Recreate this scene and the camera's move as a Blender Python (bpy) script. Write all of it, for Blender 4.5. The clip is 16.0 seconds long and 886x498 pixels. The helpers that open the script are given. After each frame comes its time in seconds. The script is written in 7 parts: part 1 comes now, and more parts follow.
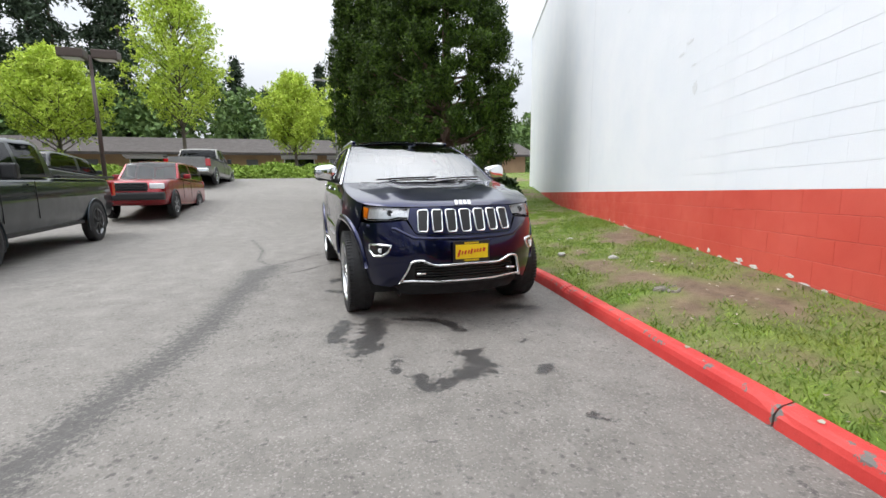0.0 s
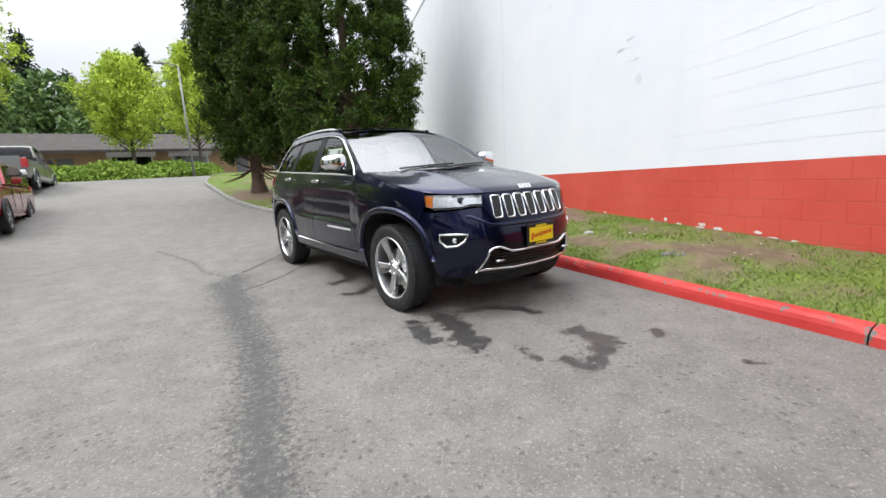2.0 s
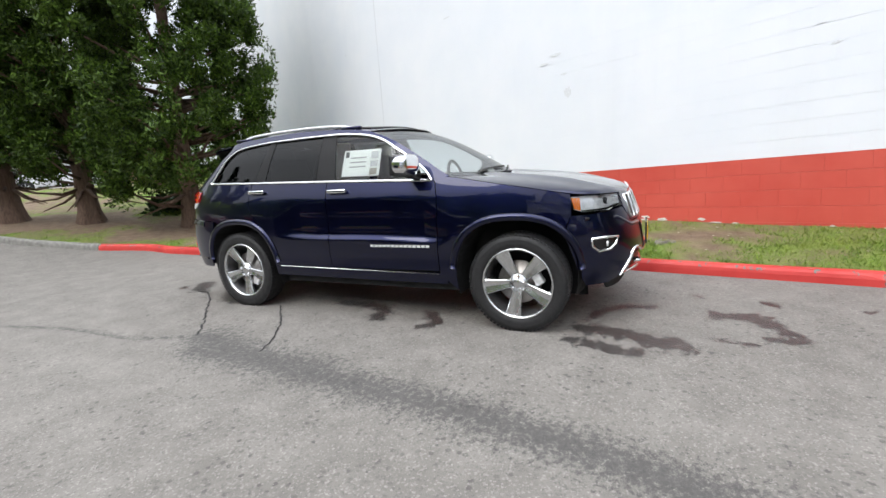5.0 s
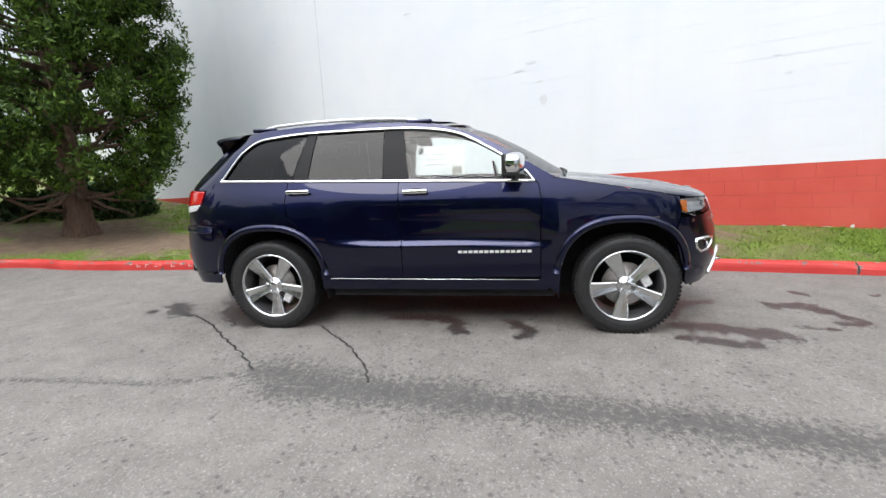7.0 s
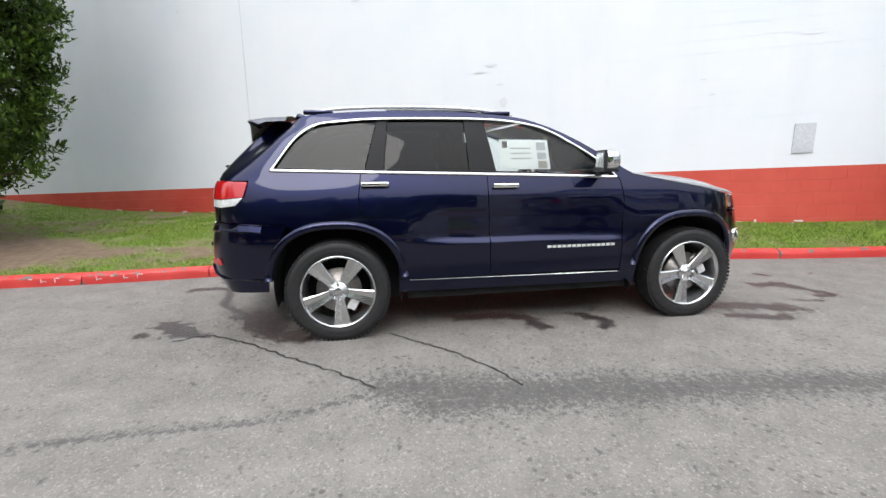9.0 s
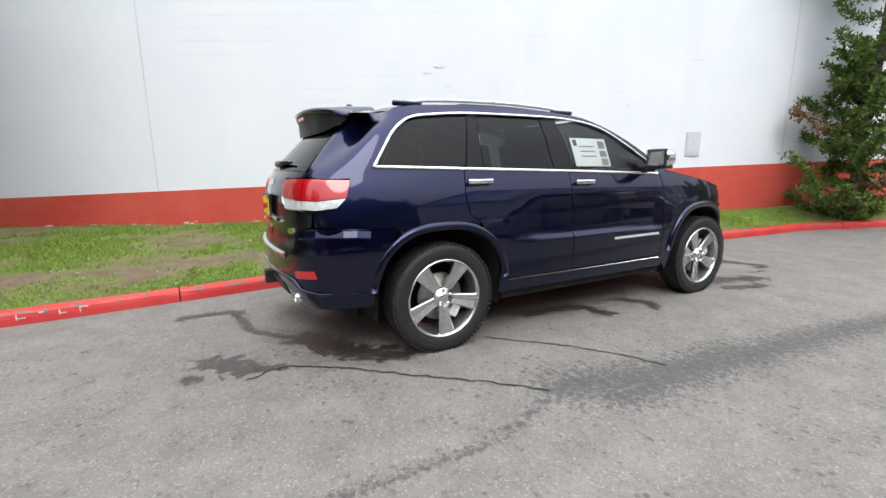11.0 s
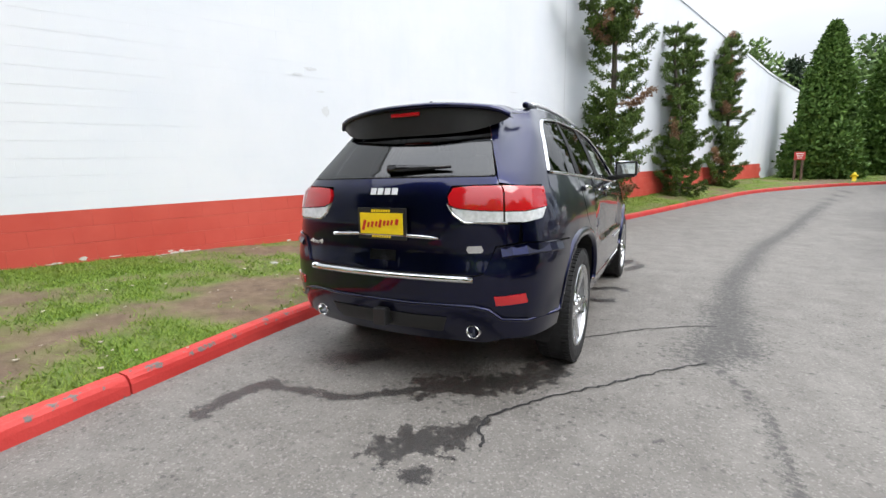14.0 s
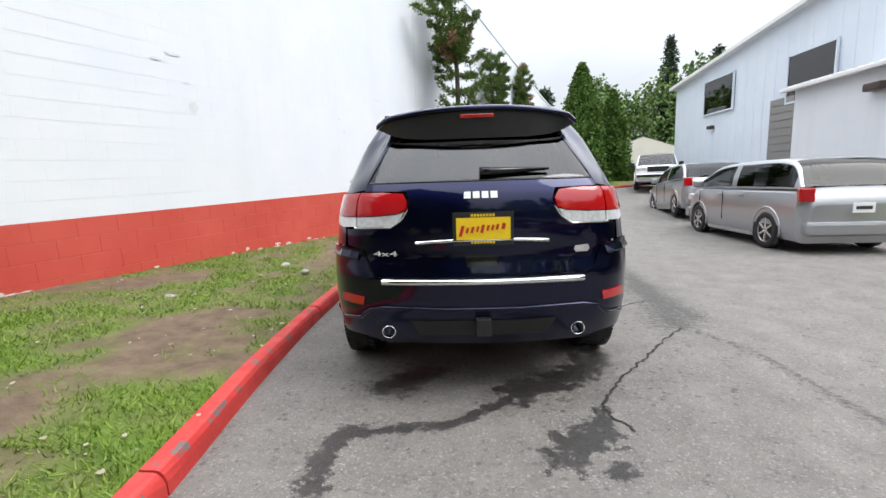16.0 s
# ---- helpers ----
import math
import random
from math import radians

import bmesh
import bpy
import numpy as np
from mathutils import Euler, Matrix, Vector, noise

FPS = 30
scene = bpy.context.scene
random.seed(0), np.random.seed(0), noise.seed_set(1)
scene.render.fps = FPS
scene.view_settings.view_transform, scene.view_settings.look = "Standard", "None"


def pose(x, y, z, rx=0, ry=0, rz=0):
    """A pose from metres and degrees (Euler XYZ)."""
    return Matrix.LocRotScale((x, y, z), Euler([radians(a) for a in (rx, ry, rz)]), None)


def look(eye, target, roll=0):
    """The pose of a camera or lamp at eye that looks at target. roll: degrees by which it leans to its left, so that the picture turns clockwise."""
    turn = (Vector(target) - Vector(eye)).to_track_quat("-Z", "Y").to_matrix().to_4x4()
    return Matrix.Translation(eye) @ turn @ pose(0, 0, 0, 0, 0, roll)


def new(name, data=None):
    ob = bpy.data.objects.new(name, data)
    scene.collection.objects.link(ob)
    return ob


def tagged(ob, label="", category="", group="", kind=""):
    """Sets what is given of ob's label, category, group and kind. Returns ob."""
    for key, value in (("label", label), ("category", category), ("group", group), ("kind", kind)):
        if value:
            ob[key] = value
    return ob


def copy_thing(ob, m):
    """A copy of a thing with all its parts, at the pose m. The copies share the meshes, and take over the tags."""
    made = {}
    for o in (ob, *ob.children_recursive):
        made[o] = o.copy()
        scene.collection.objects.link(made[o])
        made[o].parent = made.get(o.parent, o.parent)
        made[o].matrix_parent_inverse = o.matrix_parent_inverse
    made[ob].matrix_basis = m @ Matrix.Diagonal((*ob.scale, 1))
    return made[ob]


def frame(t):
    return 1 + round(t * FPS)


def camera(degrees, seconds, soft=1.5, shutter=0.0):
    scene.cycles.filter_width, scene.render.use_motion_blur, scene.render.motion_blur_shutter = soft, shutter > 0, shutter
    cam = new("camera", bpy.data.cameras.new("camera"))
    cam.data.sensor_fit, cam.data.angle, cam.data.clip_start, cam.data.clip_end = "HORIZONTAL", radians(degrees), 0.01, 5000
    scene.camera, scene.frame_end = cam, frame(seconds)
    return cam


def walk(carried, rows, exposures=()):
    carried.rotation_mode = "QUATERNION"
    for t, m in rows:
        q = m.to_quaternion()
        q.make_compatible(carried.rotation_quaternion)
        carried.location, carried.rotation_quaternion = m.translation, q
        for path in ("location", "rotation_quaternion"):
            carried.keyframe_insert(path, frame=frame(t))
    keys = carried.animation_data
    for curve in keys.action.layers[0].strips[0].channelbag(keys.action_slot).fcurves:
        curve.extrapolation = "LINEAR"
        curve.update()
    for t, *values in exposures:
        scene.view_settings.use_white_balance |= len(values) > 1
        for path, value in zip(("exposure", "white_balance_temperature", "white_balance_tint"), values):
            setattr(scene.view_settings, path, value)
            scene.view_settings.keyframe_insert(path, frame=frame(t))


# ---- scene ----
cam = camera(90.5, 16.0)
PATH = [
    (0, (-1.342, -5.707, 1.252), (-0.722, -3.831, 0.937), -0.6),
    (0.5, (-1.75, -5.537, 1.254), (-0.939, -3.746, 0.889), -1.6),
    (1, (-2.1, -5.29, 1.241), (-1.203, -3.54, 0.875), -1.4),
    (1.5, (-2.479, -5.065, 1.234), (-1.428, -3.398, 0.892), -2.0),
    (2, (-2.826, -4.795, 1.244), (-1.655, -3.216, 0.877), -2.8),
    (2.5, (-3.143, -4.458, 1.254), (-1.873, -2.957, 0.888), -1.7),
    (3, (-3.448, -4.119, 1.272), (-1.997, -2.796, 0.894), -2.6),
    (3.5, (-3.675, -3.733, 1.272), (-2.136, -2.507, 0.913), -2.9),
    (6, (-4.227, -1.439, 1.33), (-2.354, -0.841, 0.963), -2.7),
    (6.5, (-4.246, -1.028, 1.344), (-2.346, -0.508, 1.0), -1.4),
    (7, (-4.343, -0.58, 1.345), (-2.402, -0.276, 0.972), -2.4),
    (7.5, (-4.332, -0.13, 1.329), (-2.379, 0.024, 0.924), -2.4),
    (8, (-4.334, 0.321, 1.323), (-2.366, 0.286, 0.966), -2.4),
    (8.5, (-4.31, 0.754, 1.316), (-2.351, 0.573, 0.957), -1.7),
    (9, (-4.19, 1.183, 1.32), (-2.251, 0.872, 0.939), -0.6),
    (9.5, (-4.11, 1.625, 1.311), (-2.209, 1.117, 0.951), -1.8),
    (10, (-3.951, 2.04, 1.279), (-2.085, 1.418, 0.918), -0.6),
    (12.5, (-2.587, 3.848, 1.299), (-1.216, 2.435, 0.946), -1.6),
    (13, (-2.213, 4.084, 1.289), (-0.969, 2.549, 0.974), -0.6),
    (13.5, (-1.855, 4.339, 1.282), (-0.825, 2.652, 0.98), -1.8),
    (14, (-1.455, 4.493, 1.246), (-0.544, 2.74, 0.936), -0.9),
    (14.5, (-1.057, 4.645, 1.23), (-0.342, 2.803, 0.919), -0.7),
    (15, (-0.667, 4.769, 1.243), (-0.126, 2.873, 0.911), -1.8),
    (15.5, (-0.258, 4.764, 1.245), (0.124, 2.827, 0.925), -1.7),
    (16, (0.139, 4.791, 1.245), (0.199, 2.813, 0.957), -1.8),
]
walk(cam, [(t, look(eye, target, roll)) for t, eye, target, roll in PATH], [(0.0, 0.54), (16.0, 0.54)])


# ---- world, light, exposure ----
world = bpy.data.worlds.new("overcast_sky")
scene.world = world
world.use_nodes = True
wn, wl = world.node_tree.nodes, world.node_tree.links
wn.clear()
w_out, w_bg = wn.new("ShaderNodeOutputWorld"), wn.new("ShaderNodeBackground")
w_sky = wn.new("ShaderNodeTexSky")
w_sky.sky_type, w_sky.sun_disc = "NISHITA", False
w_sky.sun_elevation, w_sky.sun_rotation = radians(50), radians(250)
w_co, w_map = wn.new("ShaderNodeTexCoord"), wn.new("ShaderNodeMapping")
w_map.inputs["Scale"].default_value = (1, 1, 2.6)
w_noise, w_ramp = wn.new("ShaderNodeTexNoise"), wn.new("ShaderNodeValToRGB")
w_noise.inputs["Scale"].default_value, w_noise.inputs["Detail"].default_value = 2.2, 6
w_ramp.color_ramp.elements[0].position, w_ramp.color_ramp.elements[0].color = 0.33, (4.9, 5.2, 5.6, 1)
w_ramp.color_ramp.elements[1].position, w_ramp.color_ramp.elements[1].color = 0.66, (6.4, 6.5, 6.7, 1)
w_mix = wn.new("ShaderNodeMixRGB")
w_mix.inputs[0].default_value = 0.9
wl.new(w_co.outputs["Generated"], w_map.inputs[0])
wl.new(w_map.outputs[0], w_noise.inputs["Vector"])
wl.new(w_noise.outputs[0], w_ramp.inputs[0])
wl.new(w_sky.outputs[0], w_mix.inputs[1])
wl.new(w_ramp.outputs[0], w_mix.inputs[2])
w_sep, w_rise, w_mul = wn.new("ShaderNodeSeparateXYZ"), wn.new("ShaderNodeMapRange"), wn.new("ShaderNodeMixRGB")
wl.new(w_co.outputs["Generated"], w_sep.inputs[0])
w_pow = wn.new("ShaderNodeMath")
w_pow.operation, w_pow.use_clamp, w_pow.inputs[1].default_value = "POWER", True, 1.6
wl.new(w_sep.outputs[2], w_pow.inputs[0])
wl.new(w_pow.outputs[0], w_rise.inputs[0])
for w_key, w_val in (("From Min", 0.0), ("From Max", 1.0), ("To Min", 0.55), ("To Max", 3.2)):
    w_rise.inputs[w_key].default_value = w_val
w_mul.blend_type, w_mul.inputs[0].default_value = "MULTIPLY", 1.0
wl.new(w_mix.outputs[0], w_mul.inputs[1])
wl.new(w_rise.outputs[0], w_mul.inputs[2])
wl.new(w_mul.outputs[0], w_bg.inputs[0])
w_bg.inputs[1].default_value = 0.15
wl.new(w_bg.outputs[0], w_out.inputs[0])

sun = new("sun", bpy.data.lights.new("sun", "SUN"))
sun.data.energy, sun.data.angle, sun.data.color = 1.3, radians(35), (1.0, 0.97, 0.93)
sun.matrix_world = look((-20, 8, 26), (0, 0, 0))


# ---- materials ----
class Mat:
    """A node material on one Principled shader."""

    def __init__(self, name, color=(0.5, 0.5, 0.5), rough=0.5, metal=0.0):
        self.m = bpy.data.materials.new(name)
        self.m.use_nodes = True
        self.n, self.l = self.m.node_tree.nodes, self.m.node_tree.links
        self.p = self.n["Principled BSDF"]
        self.set("Base Color", (*color, 1))
        self.set("Roughness", rough)
        self.set("Metallic", metal)

    def set(self, key, value):
        self.p.inputs[key].default_value = value
        return self

    def coords(self, kind="Object"):
        if kind == "World":
            return self.n.new("ShaderNodeNewGeometry").outputs["Position"]
        return self.n.new("ShaderNodeTexCoord").outputs[kind]

    def noise(self, scale, detail=4, rough=0.55, kind="World", stretch=None):
        t = self.n.new("ShaderNodeTexNoise")
        t.inputs["Scale"].default_value, t.inputs["Detail"].default_value = scale, detail
        t.inputs["Roughness"].default_value = rough
        src = self.coords(kind)
        if stretch:
            mp = self.n.new("ShaderNodeMapping")
            mp.inputs["Scale"].default_value = stretch
            self.l.new(src, mp.inputs[0])
            src = mp.outputs[0]
        self.l.new(src, t.inputs["Vector"])
        return t.outputs[0]

    def ramp(self, fac, stops):
        r = self.n.new("ShaderNodeValToRGB")
        el = r.color_ramp.elements
        while len(el) < len(stops):
            el.new(0.5)
        for e, (pos, col) in zip(el, stops):
            e.position, e.color = pos, (*col, 1) if len(col) == 3 else col
        self.l.new(fac, r.inputs[0])
        return r.outputs[0]

    def grey(self, fac, a, b, lo=0.0, hi=1.0):
        r = self.n.new("ShaderNodeMapRange")
        for k, v in zip(("From Min", "From Max", "To Min", "To Max"), (a, b, lo, hi)):
            r.inputs[k].default_value = v
        self.l.new(fac, r.inputs[0])
        return r.outputs[0]

    def math(self, op, a, b):
        t = self.n.new("ShaderNodeMath")
        t.operation = op
        for k, v in enumerate((a, b)):
            if isinstance(v, (int, float)):
                t.inputs[k].default_value = v
            else:
                self.l.new(v, t.inputs[k])
        return t.outputs[0]

    def mix(self, fac, a, b, blend="MIX"):
        t = self.n.new("ShaderNodeMixRGB")
        t.blend_type = blend
        for k, v in enumerate((fac, a, b)):
            if isinstance(v, (int, float)):
                t.inputs[k].default_value = v
            elif isinstance(v, tuple):
                t.inputs[k].default_value = (*v, 1)
            else:
                self.l.new(v, t.inputs[k])
        return t.outputs[0]

    def attr(self, name):
        a = self.n.new("ShaderNodeAttribute")
        a.attribute_name = name
        return a.outputs["Fac"]

    def island(self):
        return self.n.new("ShaderNodeNewGeometry").outputs["Random Per Island"]

    def obrandom(self):
        return self.n.new("ShaderNodeObjectInfo").outputs["Random"]

    def to(self, key, out):
        self.l.new(out, self.p.inputs[key])
        return self

    def bump(self, height, strength=0.3, distance=0.01):
        b = self.n.new("ShaderNodeBump")
        b.inputs["Strength"].default_value, b.inputs["Distance"].default_value = strength, distance
        self.l.new(height, b.inputs["Height"])
        self.l.new(b.outputs[0], self.p.inputs["Normal"])
        return self


def paint(name, color, flake=0.25, rough=0.28):
    m = Mat(name, color, rough, 0.0)
    m.set("Coat Weight", 1.0).set("Coat Roughness", 0.02)
    m.set("Metallic", flake).set("Specular IOR Level", 0.15).set("Coat IOR", 1.42)
    c = m.mix(m.grey(m.noise(900, 2, kind="Object"), 0.35, 0.65), tuple(v * 0.85 for v in color), tuple(min(1, v * 1.2) for v in color))
    m.to("Base Color", c)
    m.to("Roughness", m.grey(m.noise(3, 5, kind="Object"), 0.3, 0.7, rough * 0.85, rough * 1.2))
    return m.m


def plain(name, color, rough=0.5, metal=0.0, vary=0.12, scale=30):
    m = Mat(name, color, rough, metal)
    c = m.mix(m.grey(m.noise(scale, 5, kind="Object"), 0.3, 0.7), tuple(v * (1 - vary) for v in color), tuple(min(1, v * (1 + vary)) for v in color))
    m.to("Base Color", c)
    m.to("Roughness", m.grey(m.noise(scale * 0.3, 4, kind="Object"), 0.3, 0.7, rough * 0.85, min(1, rough * 1.2)))
    return m.m


def glass(name, tint, ior=1.5, rough=0.0):
    """A thin pane: tinted see-through film with a Fresnel gloss."""
    m = bpy.data.materials.new(name)
    m.use_nodes = True
    n, l = m.node_tree.nodes, m.node_tree.links
    n.clear()
    o, mx = n.new("ShaderNodeOutputMaterial"), n.new("ShaderNodeMixShader")
    tr, gl, fr = n.new("ShaderNodeBsdfTransparent"), n.new("ShaderNodeBsdfGlossy"), n.new("ShaderNodeFresnel")
    tr.inputs[0].default_value = (*tint, 1)
    gl.inputs["Roughness"].default_value = rough
    fr.inputs[0].default_value = ior
    l.new(fr.outputs[0], mx.inputs[0])
    l.new(tr.outputs[0], mx.inputs[1])
    l.new(gl.outputs[0], mx.inputs[2])
    l.new(mx.outputs[0], o.inputs[0])
    return m


def asphalt_material():
    m = Mat("asphalt", (0.15, 0.148, 0.143), 0.8)
    big, mid, fine = m.noise(0.35, 5), m.noise(3.5, 6, 0.65), m.noise(150, 3, 0.7)
    base = m.ramp(big, [(0.3, (0.138, 0.128, 0.115)), (0.7, (0.194, 0.181, 0.164))])
    base = m.mix(0.5, base, m.ramp(mid, [(0.35, (0.116, 0.107, 0.097)), (0.65, (0.216, 0.202, 0.185))]))
    v = m.n.new("ShaderNodeTexVoronoi")
    v.inputs["Scale"].default_value = 105
    m.l.new(m.coords("World"), v.inputs["Vector"])
    stone = m.ramp(m.n.new("ShaderNodeSeparateColor").outputs[0], [(0, (0, 0, 0)), (1, (1, 1, 1))])
    sep = [x for x in m.n if x.bl_idname == "ShaderNodeSeparateColor"][0]
    m.l.new(v.outputs["Color"], sep.inputs[0])
    base = m.mix(m.grey(stone, 0.84, 1.0, 0, 0.34), base, (0.42, 0.40, 0.37))
    base = m.mix(m.grey(stone, 0.0, 0.16, 0.36, 0), base, (0.06, 0.058, 0.056))
    pit = m.n.new("ShaderNodeTexVoronoi")
    pit.inputs["Scale"].default_value = 17
    m.l.new(m.coords("World"), pit.inputs["Vector"])
    pitmask = m.math("MULTIPLY", m.grey(m.math("ADD", pit.outputs["Distance"], m.math("MULTIPLY", m.noise(45, 4, 0.7), 0.5)), 0.42, 0.54, 1, 0), m.grey(m.noise(1.6, 6, 0.75), 0.46, 0.60, 0.08, 0.8))
    base = m.mix(pitmask, base, (0.062, 0.058, 0.054))
    grit = m.n.new("ShaderNodeTexVoronoi")
    grit.inputs["Scale"].default_value = 55
    m.l.new(m.coords("World"), grit.inputs["Vector"])
    base = m.mix(m.grey(grit.outputs["Distance"], 0.10, 0.20, 0.45, 0), base, (0.40, 0.38, 0.35))
    # small dark blots scattered over the lane
    base = m.mix(m.grey(m.noise(24, 6, 0.75), 0.55, 0.70, 0, 0.6), base, (0.075, 0.071, 0.067))
    blot = m.grey(m.noise(8.5, 6, 0.72), 0.62, 0.66, 0, 0.74)
    base = m.mix(blot, base, (0.055, 0.053, 0.052))
    # coarse worn seam
    worn = m.attr("worn")
    wmask = m.grey(m.math("ADD", worn, m.math("MULTIPLY", m.math("SUBTRACT", m.noise(24, 8, 0.85), 0.5), 4.6)), 0.42, 0.80, 0, 0.72)
    base = m.mix(wmask, base, (0.040, 0.039, 0.039))
    # damp patches
    wet = m.attr("wet")
    edge = m.math("ADD", wet, m.math("MULTIPLY", m.math("SUBTRACT", m.noise(10, 9, 0.8), 0.5), 3.6))
    wetmask = m.grey(edge, 0.50, 0.58)
    base = m.mix(m.math("MULTIPLY", wetmask, 0.86), base, (0.018, 0.017, 0.017))
    m.to("Base Color", base)
    m.to("Roughness", m.grey(wetmask, 0, 1, 0.82, 0.40))
    m.bump(m.math("ADD", fine, m.math("MULTIPLY", mid, 0.8)), 0.6, 0.008)
    return m.m


def block_paint(name, a, b, chips=0.0):
    m = Mat(name, a, 0.6)
    c = m.mix(m.grey(m.noise(1.1, 5), 0.3, 0.7), a, b)
    c = m.mix(m.grey(m.noise(0.4, 6, 0.6, stretch=(2.5, 2.5, 0.25)), 0.52, 0.75, 0, 0.22), c, tuple(v * 0.8 for v in a))
    c = m.mix(m.math("MULTIPLY", m.obrandom(), 0.03), c, tuple(v * 0.8 for v in a))
    if chips:
        c = m.mix(m.grey(m.noise(14, 6, 0.7), chips, chips + 0.02, 0, 1), c, (0.48, 0.46, 0.43))
    m.to("Base Color", c)
    m.to("Roughness", m.grey(m.noise(4, 4), 0.3, 0.7, 0.5, 0.75))
    m.bump(m.noise(60, 5, 0.6), 0.35, 0.004)
    return m.m


def kerb_red():
    m = Mat("red_kerb_paint", (0.55, 0.035, 0.03), 0.55)
    c = m.mix(m.grey(m.noise(2.0, 5), 0.3, 0.7), (0.43, 0.022, 0.020), (0.56, 0.05, 0.042))
    worn = m.math("ADD", m.noise(9, 6, 0.7), m.math("MULTIPLY", m.attr("edge"), 0.17))
    c = m.mix(m.grey(worn, 0.735, 0.76, 0, 1), c, (0.13, 0.12, 0.11))
    c = m.mix(m.grey(m.noise(30, 5, 0.7), 0.62, 0.75, 0, 0.5), c, (0.25, 0.03, 0.025))
    m.to("Base Color", c)
    m.to("Roughness", m.grey(m.noise(6, 4), 0.3, 0.7, 0.42, 0.7))
    m.bump(m.noise(45, 6, 0.65), 0.5, 0.006)
    return m.m


def soil_material():
    m = Mat("verge_soil", (0.12, 0.09, 0.06), 0.95)
    patch = m.noise(0.9, 5, 0.6)
    soil = m.ramp(m.noise(6, 6, 0.7), [(0.3, (0.095, 0.062, 0.040)), (0.7, (0.205, 0.145, 0.095))])
    turf = m.ramp(m.noise(3, 6, 0.7), [(0.3, (0.070, 0.135, 0.010)), (0.7, (0.150, 0.235, 0.022))])
    turf = m.mix(m.grey(m.noise(1.3, 4), 0.50, 0.74, 0, 0.4), turf, (0.21, 0.185, 0.05))
    m.to("Base Color", m.mix(m.math("MULTIPLY", m.attr("turf"), 1.0), soil, turf))
    m.bump(m.noise(35, 6, 0.7), 0.8, 0.02)
    return m.m


def leaf(name, dark, light, rough=0.6):
    m = Mat(name, dark, rough)
    c = m.mix(m.island(), dark, light)
    c = m.mix(m.grey(m.noise(1.6, 3), 0.35, 0.65, 0, 0.5), c, tuple(v * 0.6 for v in dark))
    m.to("Base Color", c)
    m.set("Specular IOR Level", 0.18)
    return m.m


def bark(name, a, b):
    m = Mat(name, a, 0.9)
    t = m.noise(9, 6, 0.7, "Object", (3, 3, 0.5))
    m.to("Base Color", m.ramp(t, [(0.3, a), (0.7, b)]))
    m.bump(t, 0.9, 0.05)
    return m.m


NAVY = paint("navy_metallic_paint", (0.0050, 0.0068, 0.035), 1.0, 0.33)
CHROME = plain("chrome", (0.82, 0.83, 0.84), 0.08, 1.0, 0.03)
ALLOY = plain("polished_alloy", (0.62, 0.63, 0.64), 0.24, 1.0, 0.06, 12)
ALLOY_DARK = plain("alloy_barrel", (0.28, 0.28, 0.29), 0.38, 0.9, 0.1)
BLACK = plain("black_plastic", (0.012, 0.012, 0.013), 0.45)
GLOSS_BLACK = plain("gloss_black", (0.006, 0.006, 0.007), 0.12)
RUBBER = plain("tyre_rubber", (0.011, 0.011, 0.012), 0.62, 0, 0.25, 60)
PILLAR_BLACK = Mat("pillar_black", (0.006, 0.006, 0.007), 0.5).set("Specular IOR Level", 0.2).m
# near-black for unlit hollows and gaps, also for wheel wells and chin
VOID = plain("void_black", (0.008, 0.008, 0.009), 0.9)
GLASS_DARK = glass("privacy_glass", (0.05, 0.053, 0.056), 1.36)
GLASS_REAR = glass("rear_privacy_glass", (0.05, 0.053, 0.056), 1.75)
KERB_GREY = plain("kerb_concrete", (0.20, 0.195, 0.18), 0.9, 0, 0.3, 10)
GLASS_CLEAR = glass("clear_glass", (0.88, 0.92, 0.91), 1.45)
GLASS_SCREEN = glass("windscreen_glass", (0.74, 0.80, 0.81), 3.7)
LENS = glass("lamp_lens", (0.93, 0.94, 0.95), 1.35)
BOWL = plain("headlamp_bowl", (0.80, 0.81, 0.83), 0.22, 0.45, 0.25, 25)
SATIN = plain("satin_silver", (0.72, 0.73, 0.74), 0.35, 0.3, 0.05)
RED_LENS = Mat("red_lens", (0.40, 0.006, 0.010), 0.1).set("Coat Weight", 1.0).m
AMBER = Mat("amber_lens", (0.85, 0.22, 0.01), 0.15).set("Coat Weight", 1.0).m
SILVER_LAMP = plain("lamp_reflector", (0.74, 0.75, 0.76), 0.22, 0.35, 0.2, 40)
SEAT = plain("seat_leather", (0.30, 0.27, 0.235), 0.55)
SEAT_DARK = plain("dark_trim", (0.03, 0.03, 0.032), 0.6)
PAPER = plain("paper", (0.78, 0.79, 0.78), 0.7, 0, 0.03)
YELLOW = plain("yellow_plate", (0.80, 0.56, 0.01), 0.45, 0, 0.06)
PLATE_RED = plain("red_ink", (0.48, 0.02, 0.015), 0.5)
DISC = plain("brake_steel", (0.35, 0.33, 0.31), 0.4, 0.9, 0.2)
ASPHALT = asphalt_material()
WHITE_BLOCK = block_paint("white_block_paint", (0.73, 0.765, 0.82), (0.78, 0.80, 0.84))
RED_BLOCK = block_paint("red_block_paint", (0.52, 0.060, 0.040), (0.60, 0.095, 0.066), 0.74)
MORTAR_W = block_paint("white_joint", (0.72, 0.755, 0.81), (0.77, 0.79, 0.83))
MORTAR_R = block_paint("red_joint", (0.62, 0.16, 0.13), (0.66, 0.20, 0.16))
CONCRETE = plain("concrete", (0.34, 0.33, 0.31), 0.85, 0, 0.25, 12)
KERB_RED = kerb_red()
SOIL = soil_material()


